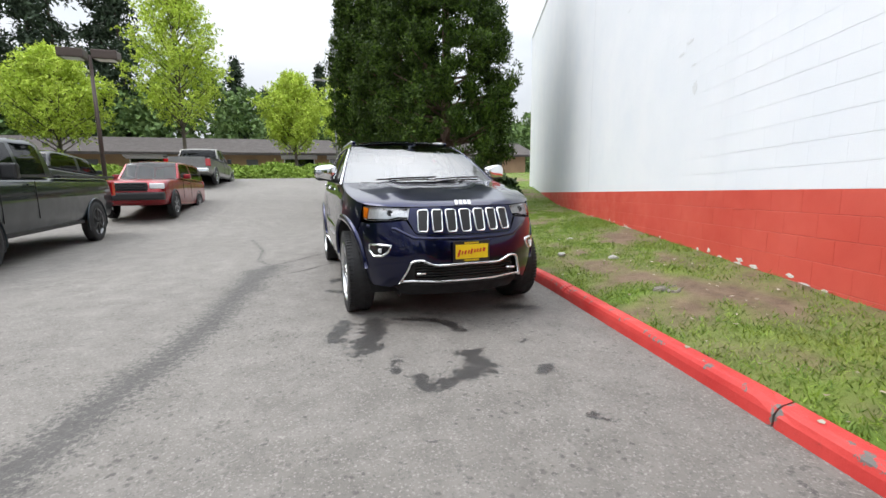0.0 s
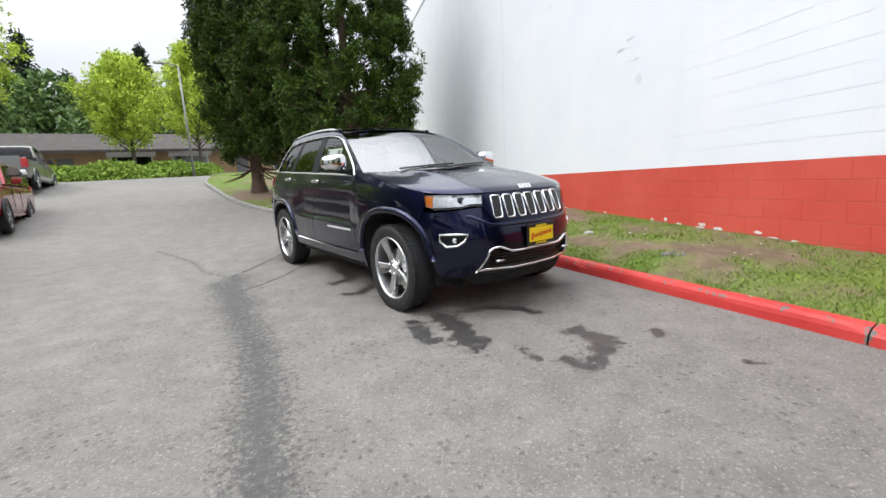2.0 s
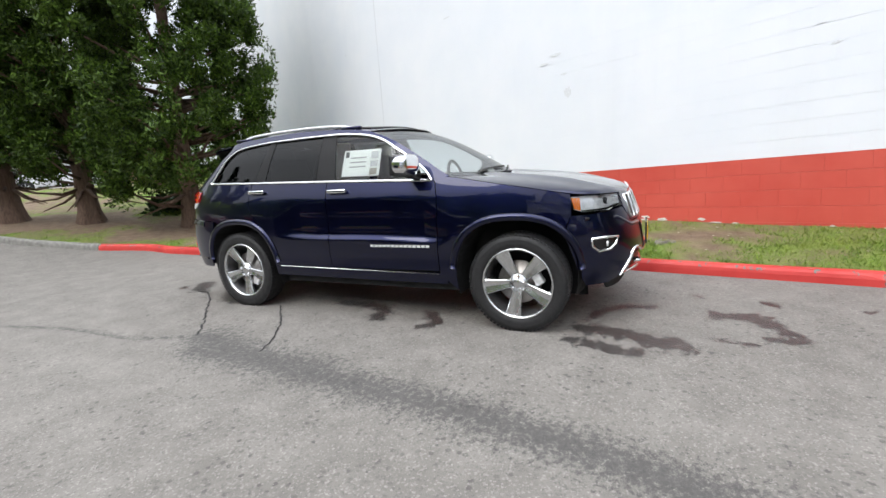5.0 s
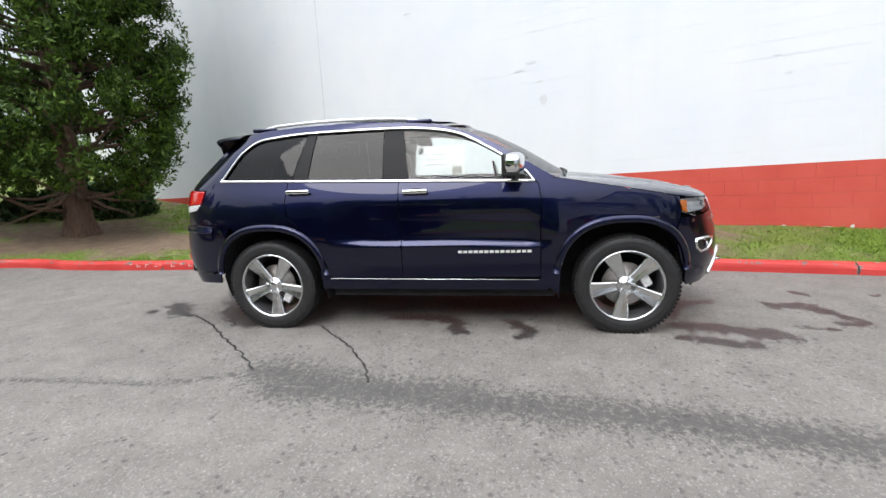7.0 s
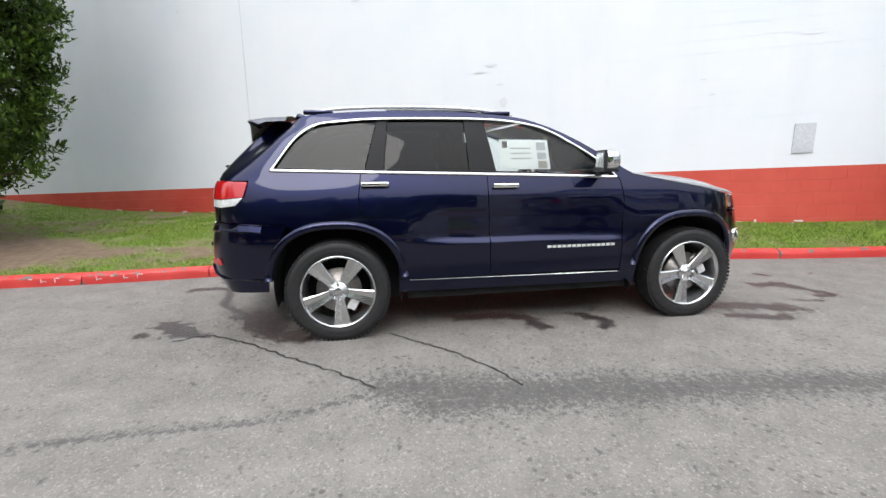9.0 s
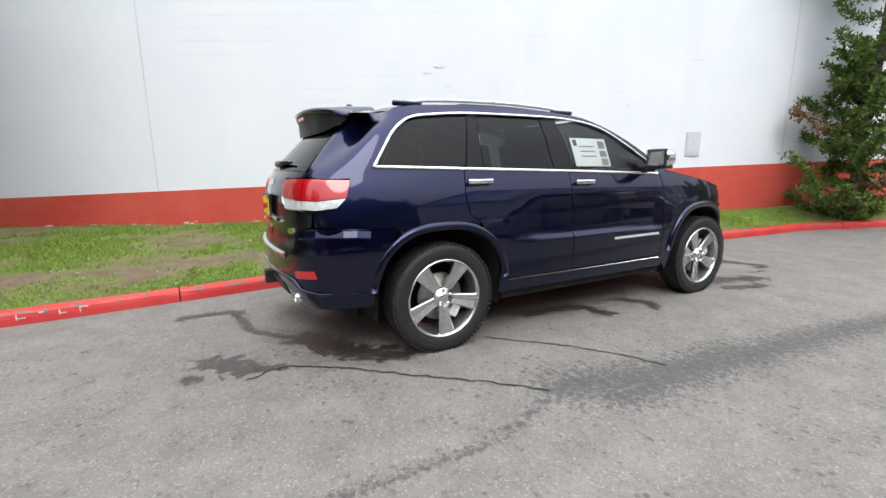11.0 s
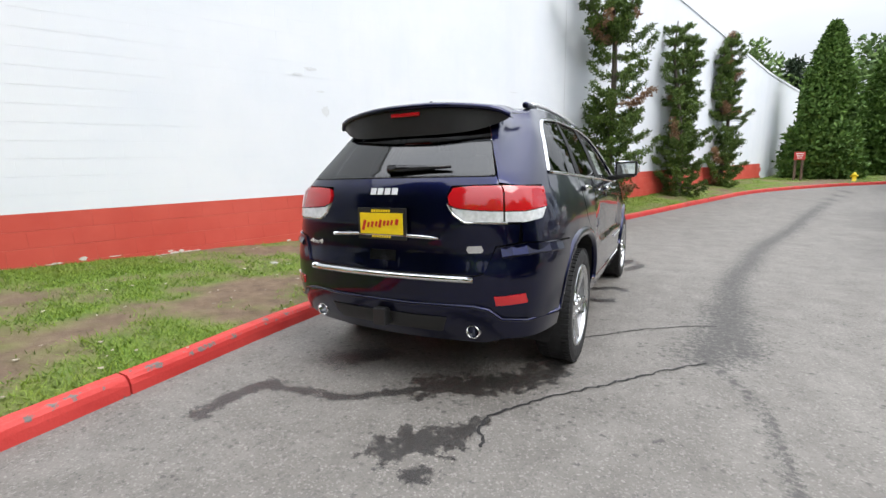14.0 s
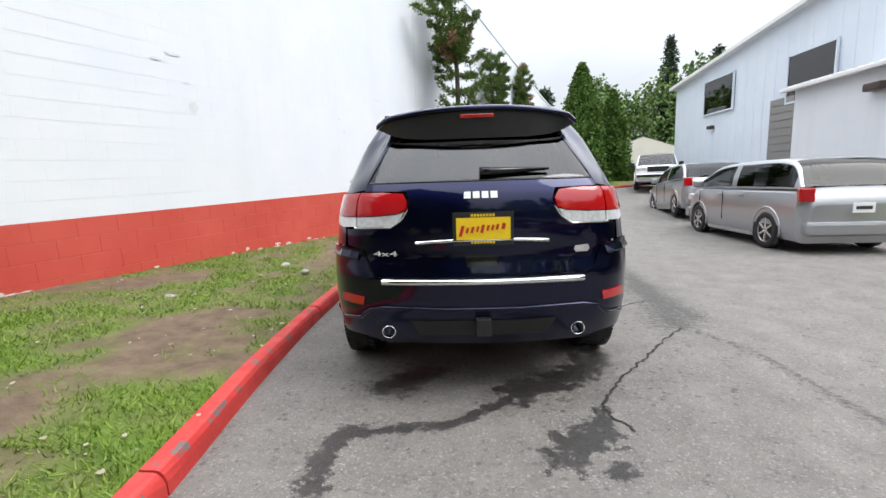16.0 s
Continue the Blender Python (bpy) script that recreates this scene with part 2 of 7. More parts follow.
# ---- mesh helpers ----
def mesh_object(name, verts, faces, mat, parent=None, label="", smooth=False):
    me = bpy.data.meshes.new(name)
    me.from_pydata([tuple(map(float, v)) for v in verts], [], [tuple(map(int, q)) for q in faces])
    if mat:
        me.materials.append(mat)
    if smooth:
        me.polygons.foreach_set("use_smooth", [True] * len(me.polygons))
    me.update()
    ob = new(name, me)
    if parent:
        ob.parent = parent
    if label:
        ob["label"] = label
    return ob


def part(name, bm, mat, parent=None, label="", smooth=False):
    me = bpy.data.meshes.new(name)
    bm.to_mesh(me)
    bm.free()
    if mat:
        me.materials.append(mat)
    if smooth:
        me.polygons.foreach_set("use_smooth", [True] * len(me.polygons))
    ob = new(name, me)
    if parent:
        ob.parent = parent
    if label:
        ob["label"] = label
    return ob


def empty(name, m, label, category, group="", kind=""):
    ob = new(name)
    ob.empty_display_size = 0.2
    ob.matrix_world = m
    return tagged(ob, label, category, group, kind)


def box_bm(bm, cx, cy, cz, sx, sy_, sz, bevel=0.0, rot=None):
    m = Matrix.Translation((cx, cy, cz)) @ (rot.to_matrix().to_4x4() if rot else Matrix.Identity(4)) @ Matrix.Diagonal((sx, sy_, sz, 1))
    vs = bmesh.ops.create_cube(bm, size=1, matrix=m)["verts"]
    if bevel:
        es = {e for v in vs for e in v.link_edges}
        bmesh.ops.bevel(bm, geom=list(es), offset=bevel, segments=2, affect="EDGES", profile=0.6)
    return bm


def box(name, c, s, mat, parent=None, label="", bevel=0.0, rot=None):
    return part(name, box_bm(bmesh.new(), *c, *s, bevel, rot), mat, parent, label)


def lathe(profile, n=48, axis="x"):
    """A turned mesh: profile rows are (along the axis, radius)."""
    vs, fs = [], []
    for k in range(n):
        a = 2 * math.pi * k / n
        for u, r in profile:
            p = (u, r * math.cos(a), r * math.sin(a))
            vs.append(p if axis == "x" else ((p[1], p[0], p[2]) if axis == "y" else (p[1], p[2], p[0])))
    m = len(profile)
    for k in range(n):
        for j in range(m - 1):
            a, b = k * m + j, ((k + 1) % n) * m + j
            fs.append((a, a + 1, b + 1, b))
    return vs, fs


def tube(pts, r, n=8, cap=True):
    """A round bar along points; r is one radius or one for each point."""
    pts = [Vector(p) for p in pts]
    rs = r if isinstance(r, (list, tuple)) else [r] * len(pts)
    vs, fs = [], []
    side = None
    for i, p in enumerate(pts):
        d = (pts[min(i + 1, len(pts) - 1)] - pts[max(i - 1, 0)]).normalized()
        if side is None:
            side = d.orthogonal().normalized()
        side = (side - d * side.dot(d)).normalized()
        up = d.cross(side)
        for k in range(n):
            a = 2 * math.pi * k / n
            vs.append(p + rs[i] * (math.cos(a) * side + math.sin(a) * up))
    for i in range(len(pts) - 1):
        for k in range(n):
            a, b = i * n + k, i * n + (k + 1) % n
            fs.append((a, b, b + n, a + n))
    if cap:
        fs.append(tuple(range(n))[::-1])
        fs.append(tuple(range(len(vs) - n, len(vs))))
    return vs, fs


def joined(lists):
    vs, fs = [], []
    for v, q in lists:
        k = len(vs)
        vs += list(v)
        fs += [tuple(i + k for i in face) for face in q]
    return vs, fs


def spline(pts, n=12, closed=False):
    """Catmull-Rom through points of any dimension."""
    p = np.array(pts, float)
    p = np.vstack([p[-1], p, p[0], p[1]]) if closed else np.vstack([2 * p[0] - p[1], p, 2 * p[-1] - p[-2]])
    out = []
    for i in range(1, len(p) - 2):
        a, b, c, d = p[i - 1 : i + 3]
        for t in np.linspace(0, 1, n, endpoint=False):
            out.append(0.5 * (2 * b + (c - a) * t + (2 * a - 5 * b + 4 * c - d) * t * t + (3 * b - a - 3 * c + d) * t**3))
    if not closed:
        out.append(p[-2])
    return np.array(out)


def wobble(x, y, scale, seed=0.0):
    return noise.noise(Vector((x * scale + seed, y * scale - seed, seed * 0.37)))


# ---- ground ----
def lift(y):
    """The lane is level by the car and rises gently beyond it, both ways."""
    def soft(d):
        return 0.0 if d <= 0 else (d * d / 4 if d < 2 else d - 1)
    up = min(0.085 * soft(y - 6.2), 1.4)
    down = min(0.05 * soft(-4.2 - y), 1.25)
    return up + down


KERB = spline([(0.35, -6.6), (0.78, -4.7), (1.14, -2.6), (1.40, -0.9), (1.47, 0.6), (1.44, 2.0), (1.36, 3.1), (1.27, 4.5), (1.3, 6.0), (1.42, 7.1),
               (1.04, 8.2), (0.62, 10.2), (0.5, 12.2), (0.62, 15.5), (0.93, 19.4), (2.4, 23.5), (6, 25.5)], 20)
KERB = np.vstack([spline([(-13.5, -23.0), (-9.1, -20.6), (-6.87, -19.05), (-4.4, -16.4), (-2.5, -12.6), (-0.5, -8.1), (0.35, -6.6)], 20)[:-1], KERB])


def wall_x(y):
    return 4.055 + 0.412 * y


def dist_to(pts, gx, gy):
    """Distance of many places to a polyline."""
    best = np.full(gx.shape, 1e9)
    for (ax, ay), (bx, by) in zip(pts[:-1], pts[1:]):
        dx, dy = bx - ax, by - ay
        t = np.clip(((gx - ax) * dx + (gy - ay) * dy) / (dx * dx + dy * dy + 1e-9), 0, 1)
        best = np.minimum(best, np.hypot(gx - ax - t * dx, gy - ay - t * dy))
    return best


def ground():
    def steps(lo, hi, fine, far):
        mid = list(np.arange(lo, hi + fine / 2, fine))
        grow, a, d = [], 0.0, fine
        while a < far:
            d *= 1.22
            a += d
            grow.append(a)
        return np.array([lo - g for g in grow[::-1]] + mid + [hi + g for g in grow])

    xs, ys = steps(-7.5, 1.9, 0.06, 1500), steps(-7.5, 7.5, 0.06, 1500)
    gx, gy = np.meshgrid(xs, ys)
    zf = np.array([lift(y) for y in ys])
    gz = np.repeat(zf[:, None], len(xs), 1)
    verts = np.stack([gx, gy, gz], -1).reshape(-1, 3)
    nx = len(xs)
    i, j = np.meshgrid(np.arange(nx - 1), np.arange(len(ys) - 1))
    a = (j * nx + i).ravel()
    faces = np.stack([a, a + 1, a + nx + 1, a + nx], 1)
    me = bpy.data.meshes.new("ground")
    me.from_pydata(verts.tolist(), [], faces.tolist())
    me.materials.append(ASPHALT)
    worn = np.zeros(gx.shape)
    for line, wide in WORN:
        d = dist_to(spline(line, 8), gx, gy)
        worn = np.maximum(worn, np.clip(1 - d / wide, 0, 1))
    wet = np.zeros(gx.shape)
    for line, wide in WET:
        d = dist_to(spline(line, 6) if len(line) > 2 else np.array(line, float), gx, gy)
        wet = np.maximum(wet, np.clip(1.02 - 0.55 * d / wide, 0, 1) * (d < wide * 1.85))
    for key, val in (("worn", worn), ("wet", wet)):
        at = me.attributes.new(key, "FLOAT", "POINT")
        at.data.foreach_set("value", val.ravel().astype(np.float32))
    return tagged(new("ground", me), "grey worn asphalt lane with dark damp stains", "ground", kind="structure")


# dark coarse seam in the lane, as (line, half width)
WORN = [([(-1.95, 0.9), (-1.99, 0.2), (-2.04, -0.5), (-2.13, -1.4), (-2.26, -2.1), (-2.42, -2.7), (-2.56, -3.3), (-2.72, -4.1), (-3.1, -5.4), (-3.7, -7.0), (-5.1, -11.2), (-7.2, -17)], 0.33),
        ([(-1.75, 1.2), (-1.95, 1.7), (-1.96, 2.3), (-2.0, 2.9), (-2.3, 4.5)], 0.07),
        ([(-1.74, 1.1), (-1.86, 0.6), (-1.93, 0.2), (-1.97, -0.3)], 0.42)]
# damp patches: (line, half width)
WET = [([(0.78, 3.12), (0.80, 2.9), (0.72, 2.70)], 0.07), ([(0.72, 2.70), (0.3, 2.66), (0.07, 2.56), (-0.2, 2.32)], 0.045),
       ([(-0.2, 2.30), (-0.45, 2.15), (-0.65, 2.03), (-0.81, 1.78)], 0.14), ([(-0.36, 2.92), (-0.42, 2.80), (-0.55, 2.76)], 0.12), ([(-0.56, 2.76), (-0.62, 2.52)], 0.06), ([(-0.53, 3.06), (-0.58, 3.03)], 0.06),
       ([(0.57, 2.2), (0.38, 1.98)], 0.14), ([(-0.60, 0.5), (-0.64, 0.03), (-0.75, -0.1), (-0.95, -0.14)], 0.09), ([(-0.69, -0.56), (-0.91, -0.72), (-1.04, -0.66)], 0.07),
       ([(-0.73, -1.94), (-0.8, -2.2), (-0.93, -2.55)], 0.13), ([(-1.01, -1.85), (-1.12, -2.3)], 0.08), ([(-0.5, -1.95), (-0.27, -2.04), (-0.14, -2.26)], 0.05), ([(-0.73, -2.8), (-0.8, -3.02)], 0.04),
       ([(-0.66, -3.14), (-0.62, -3.34), (-0.4, -3.2)], 0.06), ([(-0.38, -3.2), (-0.22, -3.14), (-0.21, -2.9)], 0.10), ([(0.15, -3.32), (0.2, -3.28)], 0.06), ([(0.26, -2.81), (0.3, -2.78)], 0.04),
       ([(0.1, -3.88), (0.14, -3.95)], 0.04), ([(0.52, -1.92), (0.74, -2.02)], 0.12), ([(-0.12, -2.2), (-0.1, -2.4)], 0.06), ([(0.25, 3.9), (0.3, 3.7)], 0.02)]
# fine open cracks
CRACKS = [[(-1.73, 1.2), (-1.52, 1.41), (-1.26, 1.70), (-1.12, 1.88), (-0.92, 2.08), (-0.72, 2.36), (-0.65, 2.54), (-0.74, 2.74)], [(-1.86, 0.32), (-1.58, 0.46), (-1.3, 0.66), (-1.12, 0.84), (-0.86, 1.10)]]


def crack_strips():
    vs, fs = [], []
    rnd = random.Random(5)
    for line in CRACKS:
        pts = spline(line, 9)
        pts = pts + np.array([(rnd.uniform(-.012, .012), rnd.uniform(-.012, .012)) for _ in pts])
        k0 = len(vs)
        for i, p in enumerate(pts):
            d = pts[min(i + 1, len(pts) - 1)] - pts[max(i - 1, 0)]
            d = np.array((-d[1], d[0])) / (np.hypot(*d) + 1e-9) * rnd.uniform(.004, .011)
            vs += [(*(p + d), .004), (*(p - d), .004)]
        fs += [(k0 + 2 * i, k0 + 2 * i + 1, k0 + 2 * i + 3, k0 + 2 * i + 2) for i in range(len(pts) - 1)]
    ob = mesh_object("pavement_crack", vs, fs, CRACK_FILL)
    return tagged(ob, "thin dark crack running across the asphalt", "crack", kind="structure")


CRACK_FILL = plain("crack_fill", (0.022, 0.021, 0.021), 0.8)
GROUND = ground()
crack_strips()


# ---- the car: its skin as a plan outline and how far each height draws in ----
OUTLINE = [(0, -2.335), (.25, -2.325), (.45, -2.275), (.6, -2.185), (.72, -2.07), (.82, -1.91), (.895, -1.70), (.94, -1.40), (.955, -1.0), (.96, -.3),
           (.96, .5), (.955, 1.2), (.935, 1.7), (.90, 2.02), (.84, 2.22), (.74, 2.335), (.6, 2.395), (.35, 2.44), (0, 2.46)]
SIDE_IN = np.array([(.2, .09), (.3, .055), (.42, .025), (.6, .005), (.78, 0), (.95, .012), (1.08, .035), (1.17, .065), (1.3, .115), (1.5, .20), (1.65, .285), (1.8, .38)])
FRONT_IN = np.array([(.2, .16), (.32, .08), (.42, .03), (.55, 0), (.68, .01), (.78, .035), (.9, .075), (1.0, .115), (1.06, .155), (1.2, .28)])
REAR_IN = np.array([(.3, .14), (.4, .07), (.5, .02), (.58, 0), (.78, 0), (.82, .025), (1.0, .025), (1.15, .04), (1.25, .08), (1.4, .22), (1.55, .37), (1.7, .52), (1.8, .61)])
_mirrored = [(-x, y) for x, y in OUTLINE[1:3]][::-1] + OUTLINE + [(-x, y) for x, y in OUTLINE[-3:-1]][::-1]
_c = spline(_mirrored, 24)
PLAN = _c[48:-48]
PLAN[0, 0] = PLAN[-1, 0] = 0
ARC = np.r_[0, np.cumsum(np.linalg.norm(np.diff(PLAN, axis=0), axis=1))]
FULL = float(ARC[-1])


def _in(table, z):
    return sum(np.interp(z + d, table[:, 0], table[:, 1]) for d in (-.04, -.02, 0, .02, .04)) / 5


def door_press(y, z):
    """The doors are drawn in over a sharp ledge that dies out towards both ends."""
    along = np.interp(y, [-.92, -.70, .62, .93], [0, 1, 1, 0])
    foot = np.interp(y, [-.85, .0, .9], [.705, .718, .735])
    return .030 * along * np.interp(z - foot, [-.012, 0, .038, .06, .20, .36], [0, 0, .92, 1, .80, 0])


def skin(s, z, off=0.0):
    """A point of the car's skin: s metres round the plan from the nose over its right flank (past the tail: the left flank; below 0: the left side of the nose)."""
    flip = -1.0
    if s < 0:
        s, flip = -s, 1.0
    if s > FULL:
        s, flip = 2 * FULL - s, 1.0
    x, y = np.interp(s, ARC, PLAN[:, 0]), np.interp(s, ARC, PLAN[:, 1])
    lo, hi = max(s - .03, 0), min(s + .03, FULL)
    tx, ty = np.interp(hi, ARC, PLAN[:, 0]) - np.interp(lo, ARC, PLAN[:, 0]), np.interp(hi, ARC, PLAN[:, 1]) - np.interp(lo, ARC, PLAN[:, 1])
    if s < .03:
        tx, ty = 1, 0
    if s > FULL - .03:
        tx, ty = -1, 0
    n = math.hypot(tx, ty)
    nx, ny = ty / n, -tx / n
    w = ny * ny
    side_d = _in(SIDE_IN, z) + door_press(y, z)
    if ny < 0 or z < 1.2:
        d = (1 - w) * side_d + w * _in(FRONT_IN if ny < 0 else REAR_IN, z) - off
        return Vector((flip * (x - nx * d), y - ny * d, z))
    low, high = (1 - w) * side_d + w * _in(REAR_IN, 1.2), _in(REAR_IN, z) - _in(REAR_IN, 1.2)
    start = float(np.interp(z, [1.2, 1.3, 1.525, 1.62], [1.95, 1.92, 1.76, 1.63]))
    t = min(1, max(0, (y - start) / (2.30 - start)))
    g = .5 * t + .5 * t * t * (3 - 2 * t)
    d = low - off
    return Vector((flip * (x - nx * (d + .45 * w * high + w * (side_d - .05))), y - ny * d - g * high, z))


def normal(s, z):
    a = skin(s + .006, z) - skin(s - .006, z)
    b = skin(s, z + .006) - skin(s, z - .006)
    n = a.cross(b).normalized()
    p = skin(s, z)
    return n if n.dot(Vector((p.x, p.y * 0.4, 0))) > 0 else -n


def at_y(y):
    return float(np.interp(y, PLAN[:, 1], ARC))


_k = int(np.argmax(PLAN[:, 0]))


def nose(x):
    return math.copysign(float(np.interp(abs(x), PLAN[:_k, 0], ARC[:_k])), -x)


def tail(x):
    s = float(np.interp(abs(x), PLAN[_k:, 0][::-1], ARC[_k:][::-1]))
    return s if x <= 0 else 2 * FULL - s


from mathutils.geometry import delaunay_2d_cdt


def inside(p, poly):
    x, y = p
    hit = False
    for (ax, ay), (bx, by) in zip(poly, poly[1:] + poly[:1]):
        if (ay > y) != (by > y) and x < (bx - ax) * (y - ay) / (by - ay) + ax:
            hit = not hit
    return hit


def fill(outline, res):
    """Triangles that fill an outline in the plane, with inner points at about res."""
    loop = []
    for a, b in zip(outline, outline[1:] + outline[:1]):
        n = max(1, int(math.hypot(b[0] - a[0], b[1] - a[1]) / res))
        loop += [(a[0] + (b[0] - a[0]) * k / n, a[1] + (b[1] - a[1]) * k / n) for k in range(n)]
    xs, ys = [p[0] for p in loop], [p[1] for p in loop]
    pts = list(loop)
    la = np.array(loop)
    for x in np.arange(min(xs) + res / 2, max(xs), res):
        for y in np.arange(min(ys) + res / 2, max(ys), res):
            if np.min(np.hypot(la[:, 0] - x, la[:, 1] - y)) > res * .45 and inside((x, y), outline):
                pts.append((x, y))
    n = len(loop)
    v, _, f, ov, _, _ = delaunay_2d_cdt([Vector(p) for p in pts], [(k, (k + 1) % n) for k in range(n)], [], 1, 1e-6)
    return [(p.x, p.y) for p in v], [tuple(q) for q in f]


def sheet(name, outline, mat, parent, label="", off=0.0, thick=.014, res=.045, mirror=False, cuts=None):
    """A panel on the skin, from its outline in (s, z), with a folded edge. mirror: on the left flank instead."""
    flat, faces = fill(outline, res)
    g = -1 if mirror else 1
    vs, ns = [], []
    for s, z in flat:
        p, n = skin(s, z, off), normal(s, z)
        vs.append(Vector((p.x * g, p.y, p.z)))
        ns.append(Vector((n.x * g, n.y, n.z)))
    count = {}
    good = []
    for q in faces:
        a, b, c = (vs[i] for i in q)
        if (b - a).cross(c - a).dot(ns[q[0]]) < 0:
            q = q[::-1]
        good.append(q)
        for e in zip(q, q[1:] + q[:1]):
            count[e] = 1
    rim = [e for e in count if (e[1], e[0]) not in count]
    k0, back = len(vs), {}
    for i in {i for e in rim for i in e}:
        back[i] = len(vs)
        vs.append(vs[i] - ns[i] * thick)
        ns.append(ns[i])
    nf = len(good)
    for a, b in rim:
        good.append((b, a, back[a], back[b]))
    me = bpy.data.meshes.new(name)
    me.from_pydata([tuple(v) for v in vs], [], good)
    me.materials.append(mat)
    me.polygons.foreach_set("use_smooth", [True] * len(me.polygons))
    me.update()
    loops = []
    for pi, pl in enumerate(me.polygons):
        for vi in pl.vertices:
            loops.append(tuple(ns[vi]) if pi < nf else tuple(pl.normal))
    me.normals_split_custom_set(loops)
    ob = new(name, me)
    ob.parent = parent
    if label:
        ob["label"] = label
    return ob


def ribbon(name, line, wide, mat, parent, label="", high=.012, mirror=False, closed=False, base=-.004, prof=None):
    """A raised strip on the skin along a line in (s, z)."""
    g = -1 if mirror else 1
    pts = [Vector(p) for p in line]
    vs, fs = [], []
    n = len(pts)
    for i, p in enumerate(pts):
        a = pts[(i - 1) % n] if closed or i else p
        b = pts[(i + 1) % n] if closed or i < n - 1 else p
        d = (b - a).normalized()
        side = Vector((-d.y, d.x))
        for e, h in prof or ((-1, base), (-.8, high * .8), (0, high), (.8, high * .8), (1, base)):
            q = p + side * e * wide / 2
            v = skin(q.x, q.y, h)
            vs.append((v.x * g, v.y, v.z))
    for i in range(n if closed else n - 1):
        for k in range(4):
            a, b = i * 5 + k, ((i + 1) % n) * 5 + k
            fs.append((a, a + 1, b + 1, b))
    if not closed:
        fs += [(0, 1, 2, 3, 4), (5 * n - 1, 5 * n - 2, 5 * n - 3, 5 * n - 4, 5 * n - 5)]
    return mesh_object(name, vs, fs, mat, parent, label, prof is None)


def curve_yz(pts, n=8):
    return [tuple(p) for p in spline(pts, n)]


def sz(pts):
    """From (y, z) on the flank to (s, z)."""
    return [(at_y(y), z) for y, z in pts]


def arch(cy, rx, rz, start=-12, end=192, n=28, cz=.36):
    """A squarish wheel-arch line from the front foot round to the rear foot, in (y, z)."""
    out = []
    for k in range(n + 1):
        a = radians(start + (end - start) * k / n)
        c, s = math.cos(a), math.sin(a)
        e = 2 / 2.5
        out.append((cy - math.copysign(abs(c) ** e, c) * rx, cz + math.copysign(abs(s) ** e, s) * rz))
    return out


ROOF_LINE = [(-.97, 1.205), (-.84, 1.275), (-.62, 1.412), (-.40, 1.535), (-.20, 1.622), (.04, 1.685), (.5, 1.722), (.97, 1.728), (1.4, 1.712), (1.75, 1.68), (1.95, 1.65)]
DLO = [(1.905, 1.288), (1.82, 1.41), (1.73, 1.525), (1.60, 1.612), (1.42, 1.642), (1.1, 1.664), (.5, 1.668), (.13, 1.655), (-.18, 1.598), (-.44, 1.462), (-.60, 1.36), (-.70, 1.285), (-.765, 1.205)]


